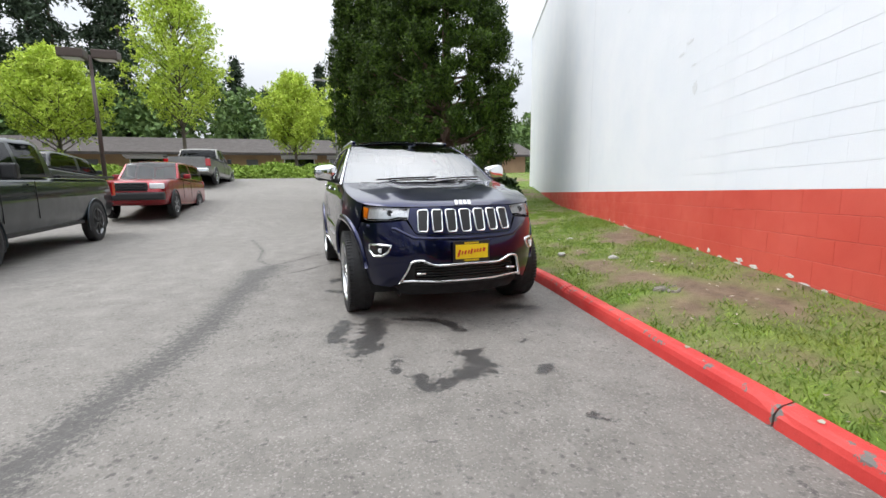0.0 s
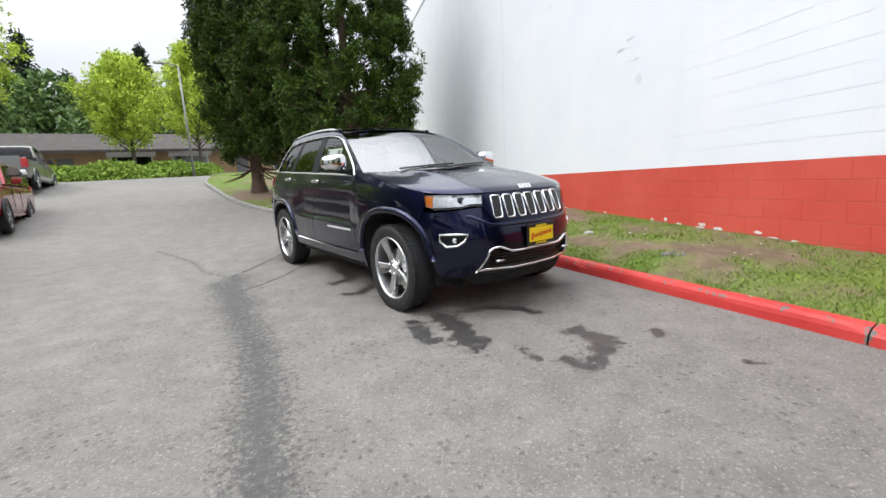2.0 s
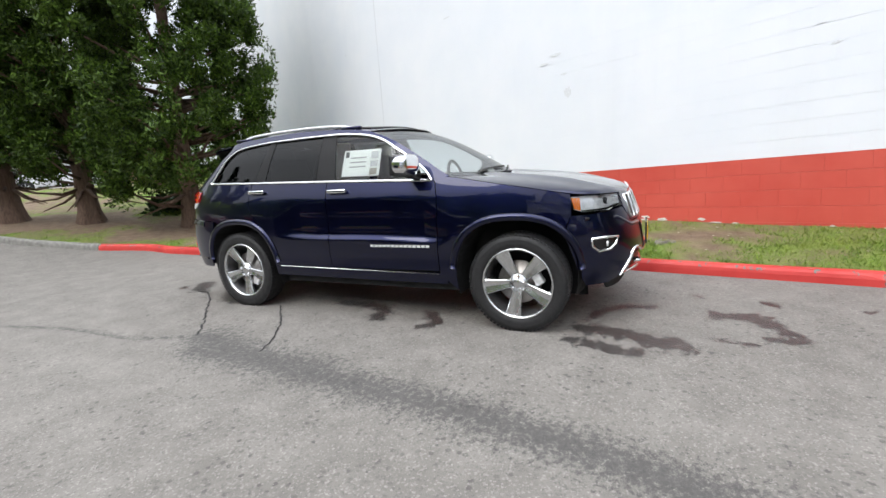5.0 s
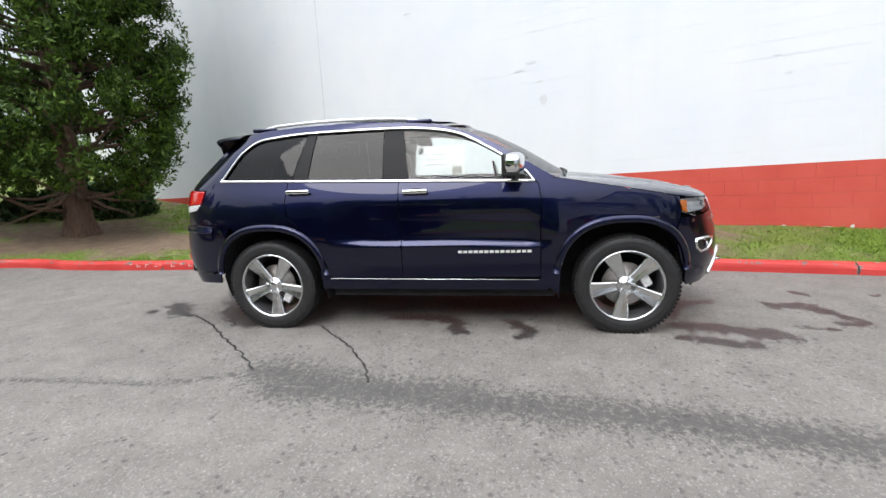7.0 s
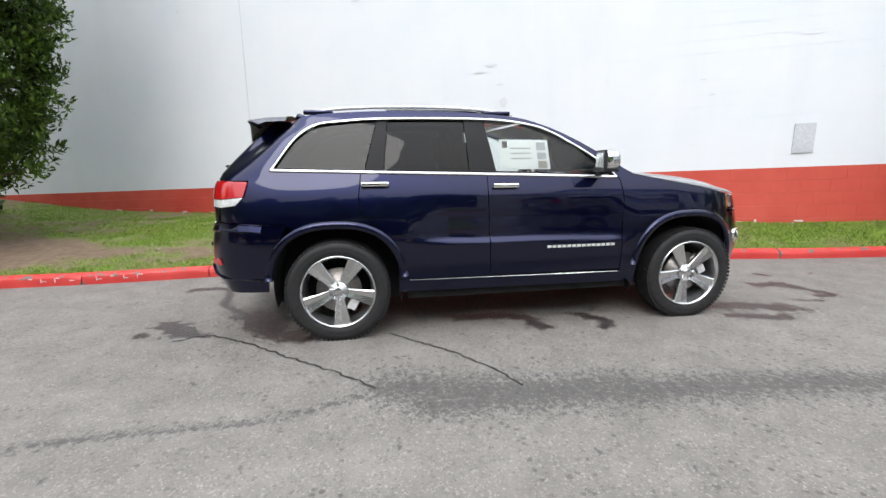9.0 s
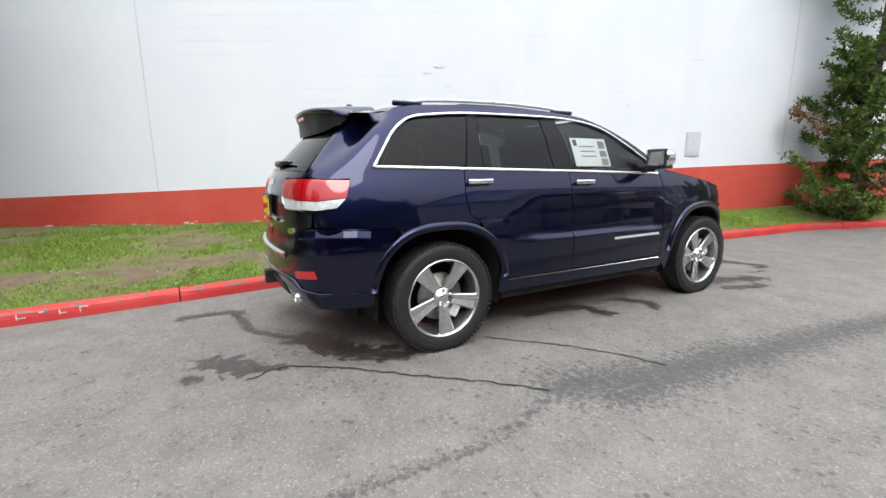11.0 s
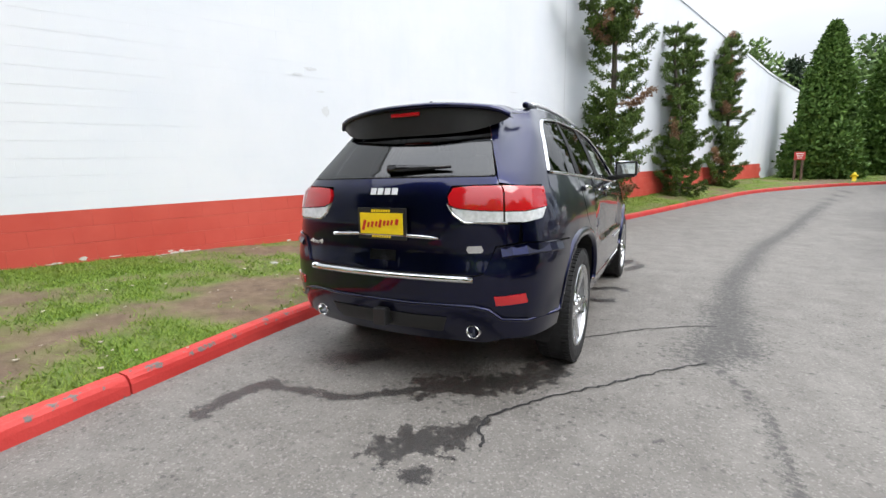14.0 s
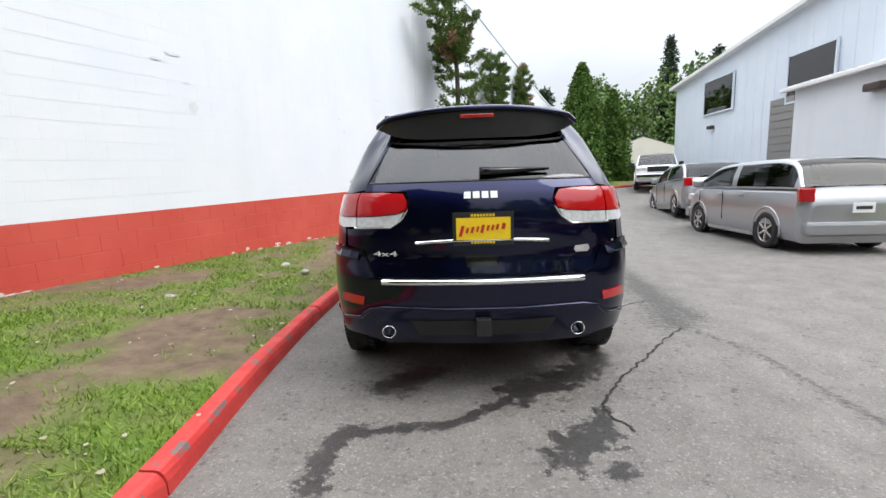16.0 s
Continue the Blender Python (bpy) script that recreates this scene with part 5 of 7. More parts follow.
# ---- verge ----
def verge():
    """The grass strip from the kerb to the wall, and on round the big trees."""
    rows, cols = [], 46
    idx = range(0, len(KERB), 2)
    vs, turf = [], []
    n_rows = 0
    for i in idx:
        x0, y0 = KERB[i]
        a, b = KERB[max(i - 1, 0)], KERB[min(i + 1, len(KERB) - 1)]
        t = (b - a) / (np.hypot(*(b - a)) + 1e-9)
        nr = np.array((t[1], -t[0]))
        p0 = np.array((x0, y0)) + nr * .113
        # the wall or, past its end, open ground
        wy = p0[1] - .15
        end = np.array((wall_x(wy) - .01, wy)) if y0 < 13.6 else np.array((p0[0] + 16, p0[1] + (p0[1] - 13.6) * .1))
        if y0 < -20:
            end = p0 + np.array((4.5, -5.0))
        if end[0] < p0[0] + .3:
            end = p0 + np.array((.6, 0))
        for k in range(cols + 1):
            u = (k / cols) ** 1.15
            p = p0 + (end - p0) * u
            base = lift(p0[1]) * (1 - u) + lift(p[1]) * u
            rise = .100 + .23 * (u ** .8) if y0 < 13.6 else .100 + .2 * u
            bump = .018 * wobble(p[0], p[1], 1.3) + .010 * wobble(p[0], p[1], 5.0, 2.0)
            vs.append((p[0], p[1], base + rise + bump * min(1, u * 12 + .15)))
            gsum = .64 + .85 * wobble(p[0], p[1], .75, 7.0) + .75 * wobble(p[0], p[1], 2.6, 3.0) + .4 * wobble(p[0], p[1], 6.0, 1.0)
            # trodden strip by the kerb, bare soil under the big trees
            gsum -= (1.15 * max(0, 1 - abs(u - .22) / .22)) * (1 if .8 < y0 < 6.5 and u < .6 else .45 if y0 > -2.2 else .2)
            for tx, ty in ((1.9, 12.5), (2.55, 10.9), (3.25, 7.95)):
                gsum -= 1.5 * max(0, 1 - math.hypot(p[0] - tx, p[1] - ty) / 1.9)
            turf.append(min(1, max(0, gsum)))
        n_rows += 1
    w = cols + 1
    fs = [(r * w + k, r * w + k + 1, (r + 1) * w + k + 1, (r + 1) * w + k) for r in range(n_rows - 1) for k in range(cols)]
    ob = mesh_object("verge", vs, fs, SOIL, None, "", True)
    at = ob.data.attributes.new("turf", "FLOAT", "POINT")
    at.data.foreach_set("value", np.array(turf, np.float32))
    tagged(ob, "patchy grass verge with bare brown soil", "verge", kind="structure")
    # blades
    rnd = np.random.default_rng(4)
    V, T = np.array(vs).reshape(n_rows, w, 3), np.array(turf).reshape(n_rows, w)
    quads = [(r, k) for r in range(n_rows - 1) for k in range(cols)]
    A, wts = [], []
    for r, k in quads:
        e1, e2 = V[r + 1, k] - V[r, k], V[r, k + 1] - V[r, k]
        area = abs(e1[0] * e2[1] - e1[1] * e2[0])
        mid_y = V[r, k, 1]
        near = 1.0 if -6 < mid_y < 6 else (.45 if -14 < mid_y < 12 else .12)
        wts.append(area * max(0, T[r, k] - .12) ** 1.3 * near)
    wts = np.array(wts) / sum(wts)
    N = 170000
    pick = rnd.choice(len(quads), N, p=wts)
    verts = np.zeros((N, 3, 3))
    qr = np.array(quads)[pick]
    u, v = rnd.random(N)[:, None], rnd.random(N)[:, None]
    P = (V[qr[:, 0], qr[:, 1]] * (1 - u) + V[qr[:, 0] + 1, qr[:, 1]] * u) * (1 - v) + (V[qr[:, 0], qr[:, 1] + 1] * (1 - u) + V[qr[:, 0] + 1, qr[:, 1] + 1] * u) * v
    ang = rnd.random(N) * 2 * np.pi
    hgt = rnd.uniform(.012, .040, N) * (1 + 1.0 * (rnd.random(N) < .04))
    wd = rnd.uniform(.003, .0065, N)
    lean = rnd.normal(0, .028, (N, 2))
    verts[:, 0] = P + np.stack([np.cos(ang) * wd, np.sin(ang) * wd, -.004 + 0 * ang], 1)
    verts[:, 1] = P - np.stack([np.cos(ang) * wd, np.sin(ang) * wd, .004 + 0 * ang], 1)
    verts[:, 2] = P + np.stack([lean[:, 0], lean[:, 1], hgt], 1)
    me = bpy.data.meshes.new("grass")
    me.from_pydata(verts.reshape(-1, 3).tolist(), [], np.arange(3 * N).reshape(-1, 3).tolist())
    me.materials.append(GRASS)
    tagged(new("grass", me), "short green and yellowing grass blades", "grass", kind="stuff")
    # dead leaves and chips
    N = 420
    pick = rnd.choice(len(quads), N, p=np.where(np.abs(V[np.array(quads)[:, 0], np.array(quads)[:, 1], 1]) < 7, 1, 0) / np.sum(np.where(np.abs(V[np.array(quads)[:, 0], np.array(quads)[:, 1], 1]) < 7, 1, 0)))
    bm_v, bm_f = [], []
    for q in np.array(quads)[pick]:
        p = V[q[0], q[1]] + rnd.normal(0, .06, 3) * (1, 1, 0)
        s, a = rnd.uniform(.008, .026), rnd.random() * 6.3
        k0 = len(bm_v)
        for j in range(5):
            b = a + j * 1.257
            bm_v.append((p[0] + s * math.cos(b) * rnd.uniform(.5, 1), p[1] + s * math.sin(b) * rnd.uniform(.5, 1), p[2] + .012 + rnd.uniform(0, .012)))
        bm_f.append(tuple(range(k0, k0 + 5)))
    ob = mesh_object("leaf_litter", bm_v, bm_f, LITTER)
    tagged(ob, "pale dry leaf scraps and chips on the soil", "litter", kind="stuff")
    # old stump in the grass
    vs, fs = [], []
    ring = 18
    rr = random.Random(2)
    for j, (r, z) in enumerate(((.17, 0), (.15, .04), (.13, .075), (.09, .085), (.05, .06))):
        for k in range(ring):
            a = 2 * math.pi * k / ring
            q = r * (1 + .25 * math.sin(3 * a + 1) + rr.uniform(-.12, .12))
            vs.append((1.95 + q * math.cos(a), -2.57 + q * math.sin(a) * .8, .14 + z + rr.uniform(-.008, .012)))
    for j in range(4):
        for k in range(ring):
            a, b = j * ring + k, j * ring + (k + 1) % ring
            fs.append((a, b, b + ring, a + ring))
    fs.append(tuple(range(4 * ring, 5 * ring)))
    tagged(mesh_object("tree_stump", vs, fs, BARK_GREY), "low weathered grey stump in the grass", "stump")
    for x, y, s in ((2.5, -1.1, .07), (2.05, -.6, .05), (3.0, .6, .06)):
        bm = bmesh.new()
        bmesh.ops.create_icosphere(bm, subdivisions=2, radius=s)
        for v in bm.verts:
            v.co *= 1 + .3 * wobble(v.co.x * 9 + x, v.co.y * 9 + v.co.z * 7, 1.5)
            v.co.z *= .6
        bmesh.ops.translate(bm, verts=bm.verts, vec=(x, y, .22))
        tagged(part("stone", bm, CONCRETE), "small pale stone lying in the grass", "stone", "stones in the verge")


def grass_mat():
    m = Mat("grass_blade", (0.1, 0.15, 0.03), 0.6)
    c = m.mix(m.island(), (0.070, 0.140, 0.010), (0.215, 0.305, 0.028))
    c = m.mix(m.grey(m.noise(1.4, 4), 0.52, 0.76, 0, 0.45), c, (0.28, 0.25, 0.06))
    m.to("Base Color", c)
    return m.m


GRASS = grass_mat()
LITTER = leaf("dry_leaf", (0.25, 0.2, 0.14), (0.55, 0.5, 0.42))
BARK_GREY = bark("weathered_wood", (0.12, 0.11, 0.09), (0.28, 0.25, 0.21))
BARK_RED = bark("redwood_bark", (0.075, 0.045, 0.032), (0.19, 0.125, 0.09))
BARK_DARK = bark("dark_bark", (0.045, 0.036, 0.028), (0.12, 0.095, 0.075))
SEQUOIA = leaf("sequoia_needles", (0.009, 0.022, 0.004), (0.100, 0.175, 0.018))
JUNIPER = leaf("juniper_needles", (0.045, 0.085, 0.020), (0.165, 0.240, 0.050))
JUNIPER_BROWN = leaf("dead_needles", (0.20, 0.11, 0.06), (0.36, 0.22, 0.12))
CEDAR = leaf("arborvitae_leaves", (0.055, 0.115, 0.022), (0.14, 0.23, 0.048))
MAPLE = leaf("spring_leaves", (0.36, 0.50, 0.05), (0.66, 0.76, 0.13))
FIR = leaf("fir_needles", (0.026, 0.044, 0.026), (0.072, 0.105, 0.058))
WOOD = leaf("mixed_woodland", (0.085, 0.150, 0.050), (0.21, 0.31, 0.095))
IVY = leaf("ivy_leaves", (0.15, 0.25, 0.03), (0.36, 0.48, 0.09))
SHRUB = leaf("shrub_leaves", (0.02, 0.045, 0.015), (0.06, 0.11, 0.03))


def foliage(name, centres, sizes, mat, parent, rnd, per=7, droop=.0, up=.25, narrow=.42, label=""):
    """Many small leaf sprays: each centre carries a few pointed leaves that stand out from it."""
    C, S = np.repeat(np.array(centres), per, 0), np.repeat(np.array(sizes), per)
    n = len(C)
    d = rnd.normal(size=(n, 3))
    d[:, 2] += up
    d[:, 2] -= droop
    d /= np.linalg.norm(d, axis=1)[:, None]
    e = np.cross(d, rnd.normal(size=(n, 3)))
    e /= np.linalg.norm(e, axis=1)[:, None]
    ln = S * rnd.uniform(.7, 1.3, n)
    base = C + d * (ln * .05)[:, None] + rnd.normal(size=(n, 3)) * (S * .28)[:, None]
    mid, tip = base + d * (ln * .5)[:, None], base + d * ln[:, None]
    wd = (ln * narrow * .5)[:, None] * e
    q = np.stack([base, mid + wd, tip, mid - wd], 1).reshape(-1, 3)
    me = bpy.data.meshes.new(name)
    me.from_pydata(q.tolist(), [], np.arange(4 * n).reshape(-1, 4).tolist())
    me.materials.append(mat)
    ob = new(name, me)
    if parent:
        ob.parent = parent
    if label:
        ob["label"] = label
    return ob


def trunk_mesh(name, pts, r0, r1, mat, parent, n=14, flutes=0.0, seed=1):
    pts = spline(pts, 6)
    rnd = random.Random(seed)
    vs, fs = [], []
    m = len(pts)
    for i, p in enumerate(pts):
        t = i / (m - 1)
        r = r0 * (1 - t) + r1 * t
        r *= 1 + .5 * max(0, .12 - t) / .12
        for k in range(n):
            a = 2 * math.pi * k / n
            q = r * (1 + flutes * math.sin(5 * a + seed) * (1 - t) + rnd.uniform(-.05, .05))
            vs.append((p[0] + q * math.cos(a), p[1] + q * math.sin(a), p[2]))
    for i in range(m - 1):
        for k in range(n):
            a, b = i * n + k, i * n + (k + 1) % n
            fs.append((a, b, b + n, a + n))
    return mesh_object(name, vs, fs, mat, parent, "", True)


def sequoia(x, y, h, rad, seed, skirt):
    """A broad dense redwood: fluted trunk, upswept limbs, and foliage in rounded sprays."""
    z0 = lift(y) + .2
    t = empty("redwood_tree", Matrix.Identity(4), "tall dense dark green redwood with a fluted brown trunk", "tree", "redwoods by the wall")
    trunk_mesh("trunk", [(x, y, z0 - .2), (x, y, z0 + 1.5), (x + .05, y, z0 + 5), (x, y, z0 + h)], .25, .05, BARK_RED, t, 20, .10, seed)
    rnd = np.random.default_rng(seed)
    cen, siz = [], []
    limbs = []
    # upswept tufts of foliage at the ends of short limbs all over a column
    n = 980
    for k in range(n):
        v = rnd.random() ** .9
        z = z0 + skirt + v * (h - skirt)
        a = rnd.random() * 2 * np.pi
        prof = rad * (1 - v ** 4) ** .8 * (.62 + .38 * min(1, v * 9 + .25))
        lump = 1 + .12 * math.sin(3 * a + v * 9 + seed) + .10 * math.sin(7 * a - v * 17)
        R = prof * lump * (1 - .42 * rnd.random() ** 2.2)
        c = np.array((x + R * math.cos(a), y + R * math.sin(a), z + rnd.normal() * .1))
        rr = rnd.uniform(.15, .30) * (1.15 - .4 * v)
        m = 34
        q = rnd.normal(size=(m, 3))
        q /= np.linalg.norm(q, axis=1)[:, None]
        out = np.array((math.cos(a), math.sin(a), .55))
        q = q * np.array((.8, .8, 1.0)) * rnd.uniform(.45, 1.0, (m, 1)) + out * rnd.uniform(-.5, .8, (m, 1))
        cen.append(c + q * rr)
        siz.append(rnd.uniform(.07, .13, m))
        if k % 7 == 0 and v < .45:
            limbs.append(tube([(x, y, z - .5), (x + .5 * R * math.cos(a), y + .5 * R * math.sin(a), z - .35), tuple(c)], [.05, .035, .015], 6))
    for k in range(10):
        a = k * .63 + seed
        limbs.append(tube([(x, y, z0 + .9), (x + .6 * math.cos(a), y + .6 * math.sin(a), z0 + .55 + .1 * (k % 3)), (x + 1.2 * math.cos(a), y + 1.2 * math.sin(a), z0 + .35 + .25 * (k % 3))], [.045, .03, .01], 6))
    mesh_object("limb", *joined(limbs), BARK_RED, t, "", True)
    foliage("crown", np.vstack(cen), np.hstack(siz), SEQUOIA, t, rnd, 7, .0, .8, .32)
    return t


def juniper(x, y, h, wide, seed, stems, dead_share=.03):
    """A twisted juniper: bushy at its foot, then bare-jointed curved limbs with tufts in separate layers.
    stems: lists of (sideways along the wall, height as a share of h)."""
    z0 = lift(y) + .12
    t = empty("juniper_tree", Matrix.Identity(4), "twisted dark green juniper against the white wall", "tree", "junipers along the wall")
    rnd = np.random.default_rng(seed)
    cen, limbs, dead = [], [], []
    along, out = np.array((.381, .924, 0)), np.array((-.924, .381, 0))
    for si, stem in enumerate(stems):
        pts = spline([np.array((x, y, z0)) + along * u + out * .10 * math.sin(5 * v + si) + np.array((0, 0, v * h)) for u, v in stem], 8)
        limbs.append(tube([tuple(p) for p in pts], [.085 * (1 - i / len(pts)) * (1 if si == 0 else .7) + .014 for i in range(len(pts))], 8))
        length = np.r_[0, np.cumsum(np.linalg.norm(np.diff(pts, axis=0), axis=1))]
        s = .15
        while s < length[-1]:
            p = np.array([np.interp(s, length, pts[:, i]) for i in range(3)])
            v = (p[2] - z0) / h
            full = wide * (1.0 if v < .38 else max(.32, 1 - .95 * (v - .38))) * (1 if si == 0 else .62)
            a0 = rnd.random() * 6.28
            for b in range(6 if v < .35 else 4):
                a = a0 + b * (6.28 / (6 if v < .35 else 4)) + rnd.normal() * .35
                R = full * (rnd.uniform(.95, 1.35) if rnd.random() < .35 else rnd.uniform(.4, .85))
                side = along * math.cos(a) + out * math.sin(a) * .8
                tip = p + side * R + np.array((0, 0, R * rnd.uniform(.12, .42)))
                mid = p + side * R * .55 - np.array((0, 0, .04))
                limbs.append(tube([tuple(p), tuple(mid), tuple(tip)], [.018, .012, .004], 5, False))
                m = int(16 + 48 * R)
                u = rnd.random((m, 1)) ** .7
                c = np.where(u < .45, p + (mid - p) * (u / .45), mid + (tip - mid) * ((u - .45) / .55)) + rnd.normal(size=(m, 3)) * np.array((.06, .06, .035)) * (1.2 - .5 * u)
                (dead if rnd.random() < dead_share else cen).append(c)
            s += rnd.uniform(.18, .30) if v < .35 else rnd.uniform(.26, .46)
    mesh_object("trunk", *joined(limbs), BARK_DARK, t, "", True)
    cc = np.vstack(cen)
    foliage("crown", cc, np.full(len(cc), .075), JUNIPER, t, rnd, 9, .0, .6, .36)
    if dead:
        dc = np.vstack(dead)
        foliage("dead_shoots", dc, np.full(len(dc), .085), JUNIPER_BROWN, t, rnd, 6, .1, .4, .4, "brown dead shoots")
    return t


def cone_tree(x, y, h, rad, seed, mat, name, label, size=.22, n=2600, waist=0.0, trunk=BARK_DARK, group="", p=1.0):
    z0 = lift(y)
    t = empty(name, Matrix.Identity(4), label, "tree", group)
    rnd = np.random.default_rng(seed)
    trunk_mesh("trunk", [(x, y, z0 - .2), (x, y, z0 + h * .5), (x, y, z0 + h * .97)], rad * .09 + .04, .02, trunk, t, 8)
    v = rnd.random(n) ** 1.25
    a = rnd.random(n) * 2 * np.pi
    R = rad * ((1 - v) ** p * (.85 + .15 * np.minimum(1, v * 12)) + .02) * rnd.uniform(.62, 1.0, n) * (1 + .12 * np.sin(3 * a + 11 * v))
    R *= 1 - waist * np.exp(-((v - .38) / .03) ** 2)
    c = np.stack([x + R * np.cos(a), y + R * np.sin(a), z0 + .15 + v * h], 1)
    foliage("crown", c, size * (1.2 - .5 * v), mat, t, rnd, 6, .0, .5, .45)
    return t


def fir(x, y, h, rad, seed, z=None):
    """A tall fir with whorls of drooping branches and sky between them."""
    z0 = lift(y) if z is None else z
    t = empty("fir_tree", Matrix.Identity(4), "tall dark fir with drooping branches", "tree", "firs on the skyline")
    rnd = np.random.default_rng(seed)
    trunk_mesh("trunk", [(x, y, z0 - .2), (x, y, z0 + h * .5), (x, y, z0 + h)], .3, .03, BARK_DARK, t, 7)
    cen = []
    z = .12
    while z < .99:
        k = rnd.integers(5, 8)
        for a in rnd.random(k) * 2 * np.pi:
            R = rad * (1 - z) ** .85 * rnd.uniform(.6, 1.1) + .15
            m = int(4 + R * 3.2)
            u = np.linspace(.15, 1, m)[:, None]
            p = np.array((x, y, z0 + z * h)) + u * np.array((R * math.cos(a), R * math.sin(a), -.22 * R)) + rnd.normal(size=(m, 3)) * .14
            cen.append(p)
        z += rnd.uniform(.024, .042)
    c = np.vstack(cen)
    foliage("crown", c, np.full(len(c), .62), FIR, t, rnd, 5, .35, 0, .34)
    return t


def maple(x, y, h, wide, seed, low=.22, narrow_top=1.0):
    """A young street tree in bright spring leaf."""
    z0 = lift(y)
    t = empty("street_tree", Matrix.Identity(4), "street tree in bright yellow-green spring leaf", "tree", "street trees behind the hedge")
    rnd = np.random.default_rng(seed)
    trunk_mesh("trunk", [(x, y, z0 - .2), (x + .05, y, z0 + h * .3), (x, y, z0 + h * .8)], .16, .04, BARK_DARK, t, 8)
    limbs, cen = [], []
    for k in range(64):
        v = (k + .5) / 64
        a = k * 2.4 + rnd.random()
        zz = z0 + h * (low + (1 - low) * v * .82)
        R = wide * .5 * (math.sin(math.pi * min(1, .16 + v * .84)) ** .6) * (1 - .62 * v * narrow_top) * rnd.uniform(.7, 1.12)
        tip = np.array((x + R * math.cos(a), y + R * math.sin(a), zz + R * .55 + .04 * h))
        b = np.array((x, y, zz - .03 * h))
        limbs.append(tube([tuple(b), tuple(b + (tip - b) * .5 + np.array((0, 0, -.1))), tuple(tip)], [.05, .03, .01], 5, False))
        m = 42
        u = rnd.random((m, 1)) ** .55
        cen.append(b + (tip - b) * (.2 + .85 * u) + rnd.normal(size=(m, 3)) * (.045 * wide) * np.array((1, 1, .55)))
    mesh_object("limb", *joined(limbs), BARK_DARK, t)
    c = np.vstack(cen)
    c = np.vstack([c, c + rnd.normal(size=c.shape) * .16])
    foliage("crown", c, np.full(len(c), .16), MAPLE, t, rnd, 7, .1, .3, .5)
    return t


def mound(name, label, cat, places, mat, seed, size, per=6, kind="stuff"):
    """A leafy mass over low lumps: places are (x, y, z, rx, ry, rz, count)."""
    rnd = np.random.default_rng(seed)
    cen = []
    for x, y, z, rx, ry, rz, n in places:
        q = rnd.normal(size=(n, 3))
        q /= np.linalg.norm(q, axis=1)[:, None]
        q[:, 2] = np.abs(q[:, 2])
        cen.append(np.array((x, y, z)) + q * np.array((rx, ry, rz)) * rnd.uniform(.78, 1.05, (n, 1)))
    c = np.vstack(cen)
    ob = foliage(name, c, np.full(len(c), size), mat, None, rnd, per, 0, .35, .7)
    return tagged(ob, label, cat, kind=kind)


block_wall()
CUTS, RED_STOP = kerb_cuts()
kerb_run("kerb_lane", KERB, "red painted concrete kerb with chipped edges", 0, RED_STOP, CUTS)
verge()
# worn white lettering on the kerb, as plain bars
CHALK = plain('worn_white_paint', (0.55, 0.44, 0.42), 0.8, 0, 0.3, 40)


def kerb_marks():
    bm = bmesh.new()
    rnd = random.Random(31)
    for k in range(9):
        if k == 4:
            continue
        y = 5.02 - .14 * k
        i = int(np.argmin(np.abs(KERB[:, 1] - y) + 100 * (np.abs(KERB[:, 0] - 1.35) > .3)))
        x = KERB[i, 0] + .006
        box_bm(bm, x + .002, y + rnd.uniform(-.01, .01), .088 - .03 * (k % 2), .008, rnd.uniform(.03, .06), .010)
        if k % 3:
            box_bm(bm, x + .002, y + .025, .066, .008, .010, .045)
    ob = part("kerb_lettering", bm, CHALK)
    tagged(ob, "worn white painted bars on the red kerb face", "marking", kind="structure")
kerb_marks()

sequoia(3.3, 8.0, 9.6, 1.9, 1, .85)
sequoia(2.5, 10.9, 11, 1.42, 2, 1.2)
sequoia(1.75, 13.0, 11.5, 1.3, 3, 1.3)
juniper(0.05, -7.6, 7.4, 1.02, 11, [[(0, 0), (.08, .25), (-.06, .55), (.05, .8), (0, 1)], [(0, .60), (.55, .64), (1.05, .72)], [(0, .58), (-.5, .62), (-1.0, .74), (-1.1, .80)]])
juniper(-1.6, -12.5, 5.6, .98, 12, [[(0, 0), (.05, .22), (.35, .5), (.62, .8), (.5, 1)], [(.1, .3), (-.3, .5), (-.15, .75), (-.3, .93)], [(-.28, .52), (-.75, .72), (-.85, .92)]])
juniper(-3.1, -16.6, 6.2, 1.0, 13, [[(0, 0), (-.1, .25), (-.35, .5), (-.4, .75), (-.7, 1)], [(-.3, .45), (-.9, .55), (-1.45, .74)], [(-.2, .45), (.35, .62), (.45, .86)], [(-.38, .7), (.0, .82), (.05, .95)]], .09)
cone_tree(-7.9, -23.8, 7.2, 1.6, 14, CEDAR, "arborvitae", "tall clipped green arborvitae", .24, 5200, .22, group="arborvitae at the bend", p=.62)
cone_tree(-10.6, -26.0, 5.9, 1.4, 15, CEDAR, "arborvitae", "tall clipped green arborvitae", .24, 4200, .0, group="arborvitae at the bend", p=.7)
mound("shrub", "dark low shrubs by the foot of the wall", "shrub", [(5.6, 9.4, .35, .9, .8, .75, 240), (6.6, 11.0, .5, .9, .9, .8, 220), (4.6, 10.4, .5, .8, .7, .6, 160)], SHRUB, 30, .16, kind="")
mound("hedge", "sprawling bright ivy hedge on a low bank", "hedge", [(x, 29 + .6 * math.sin(x), 1.3, 1.9, 2.2, 1.0 + .18 * math.sin(x * 1.7), 900) for x in np.arange(-19, 2.6, 1.5)], IVY, 31, .17)
maple(-16.2, 31, 9.2, 7.6, 41)
maple(-9.0, 32, 16.0, 7.4, 42)
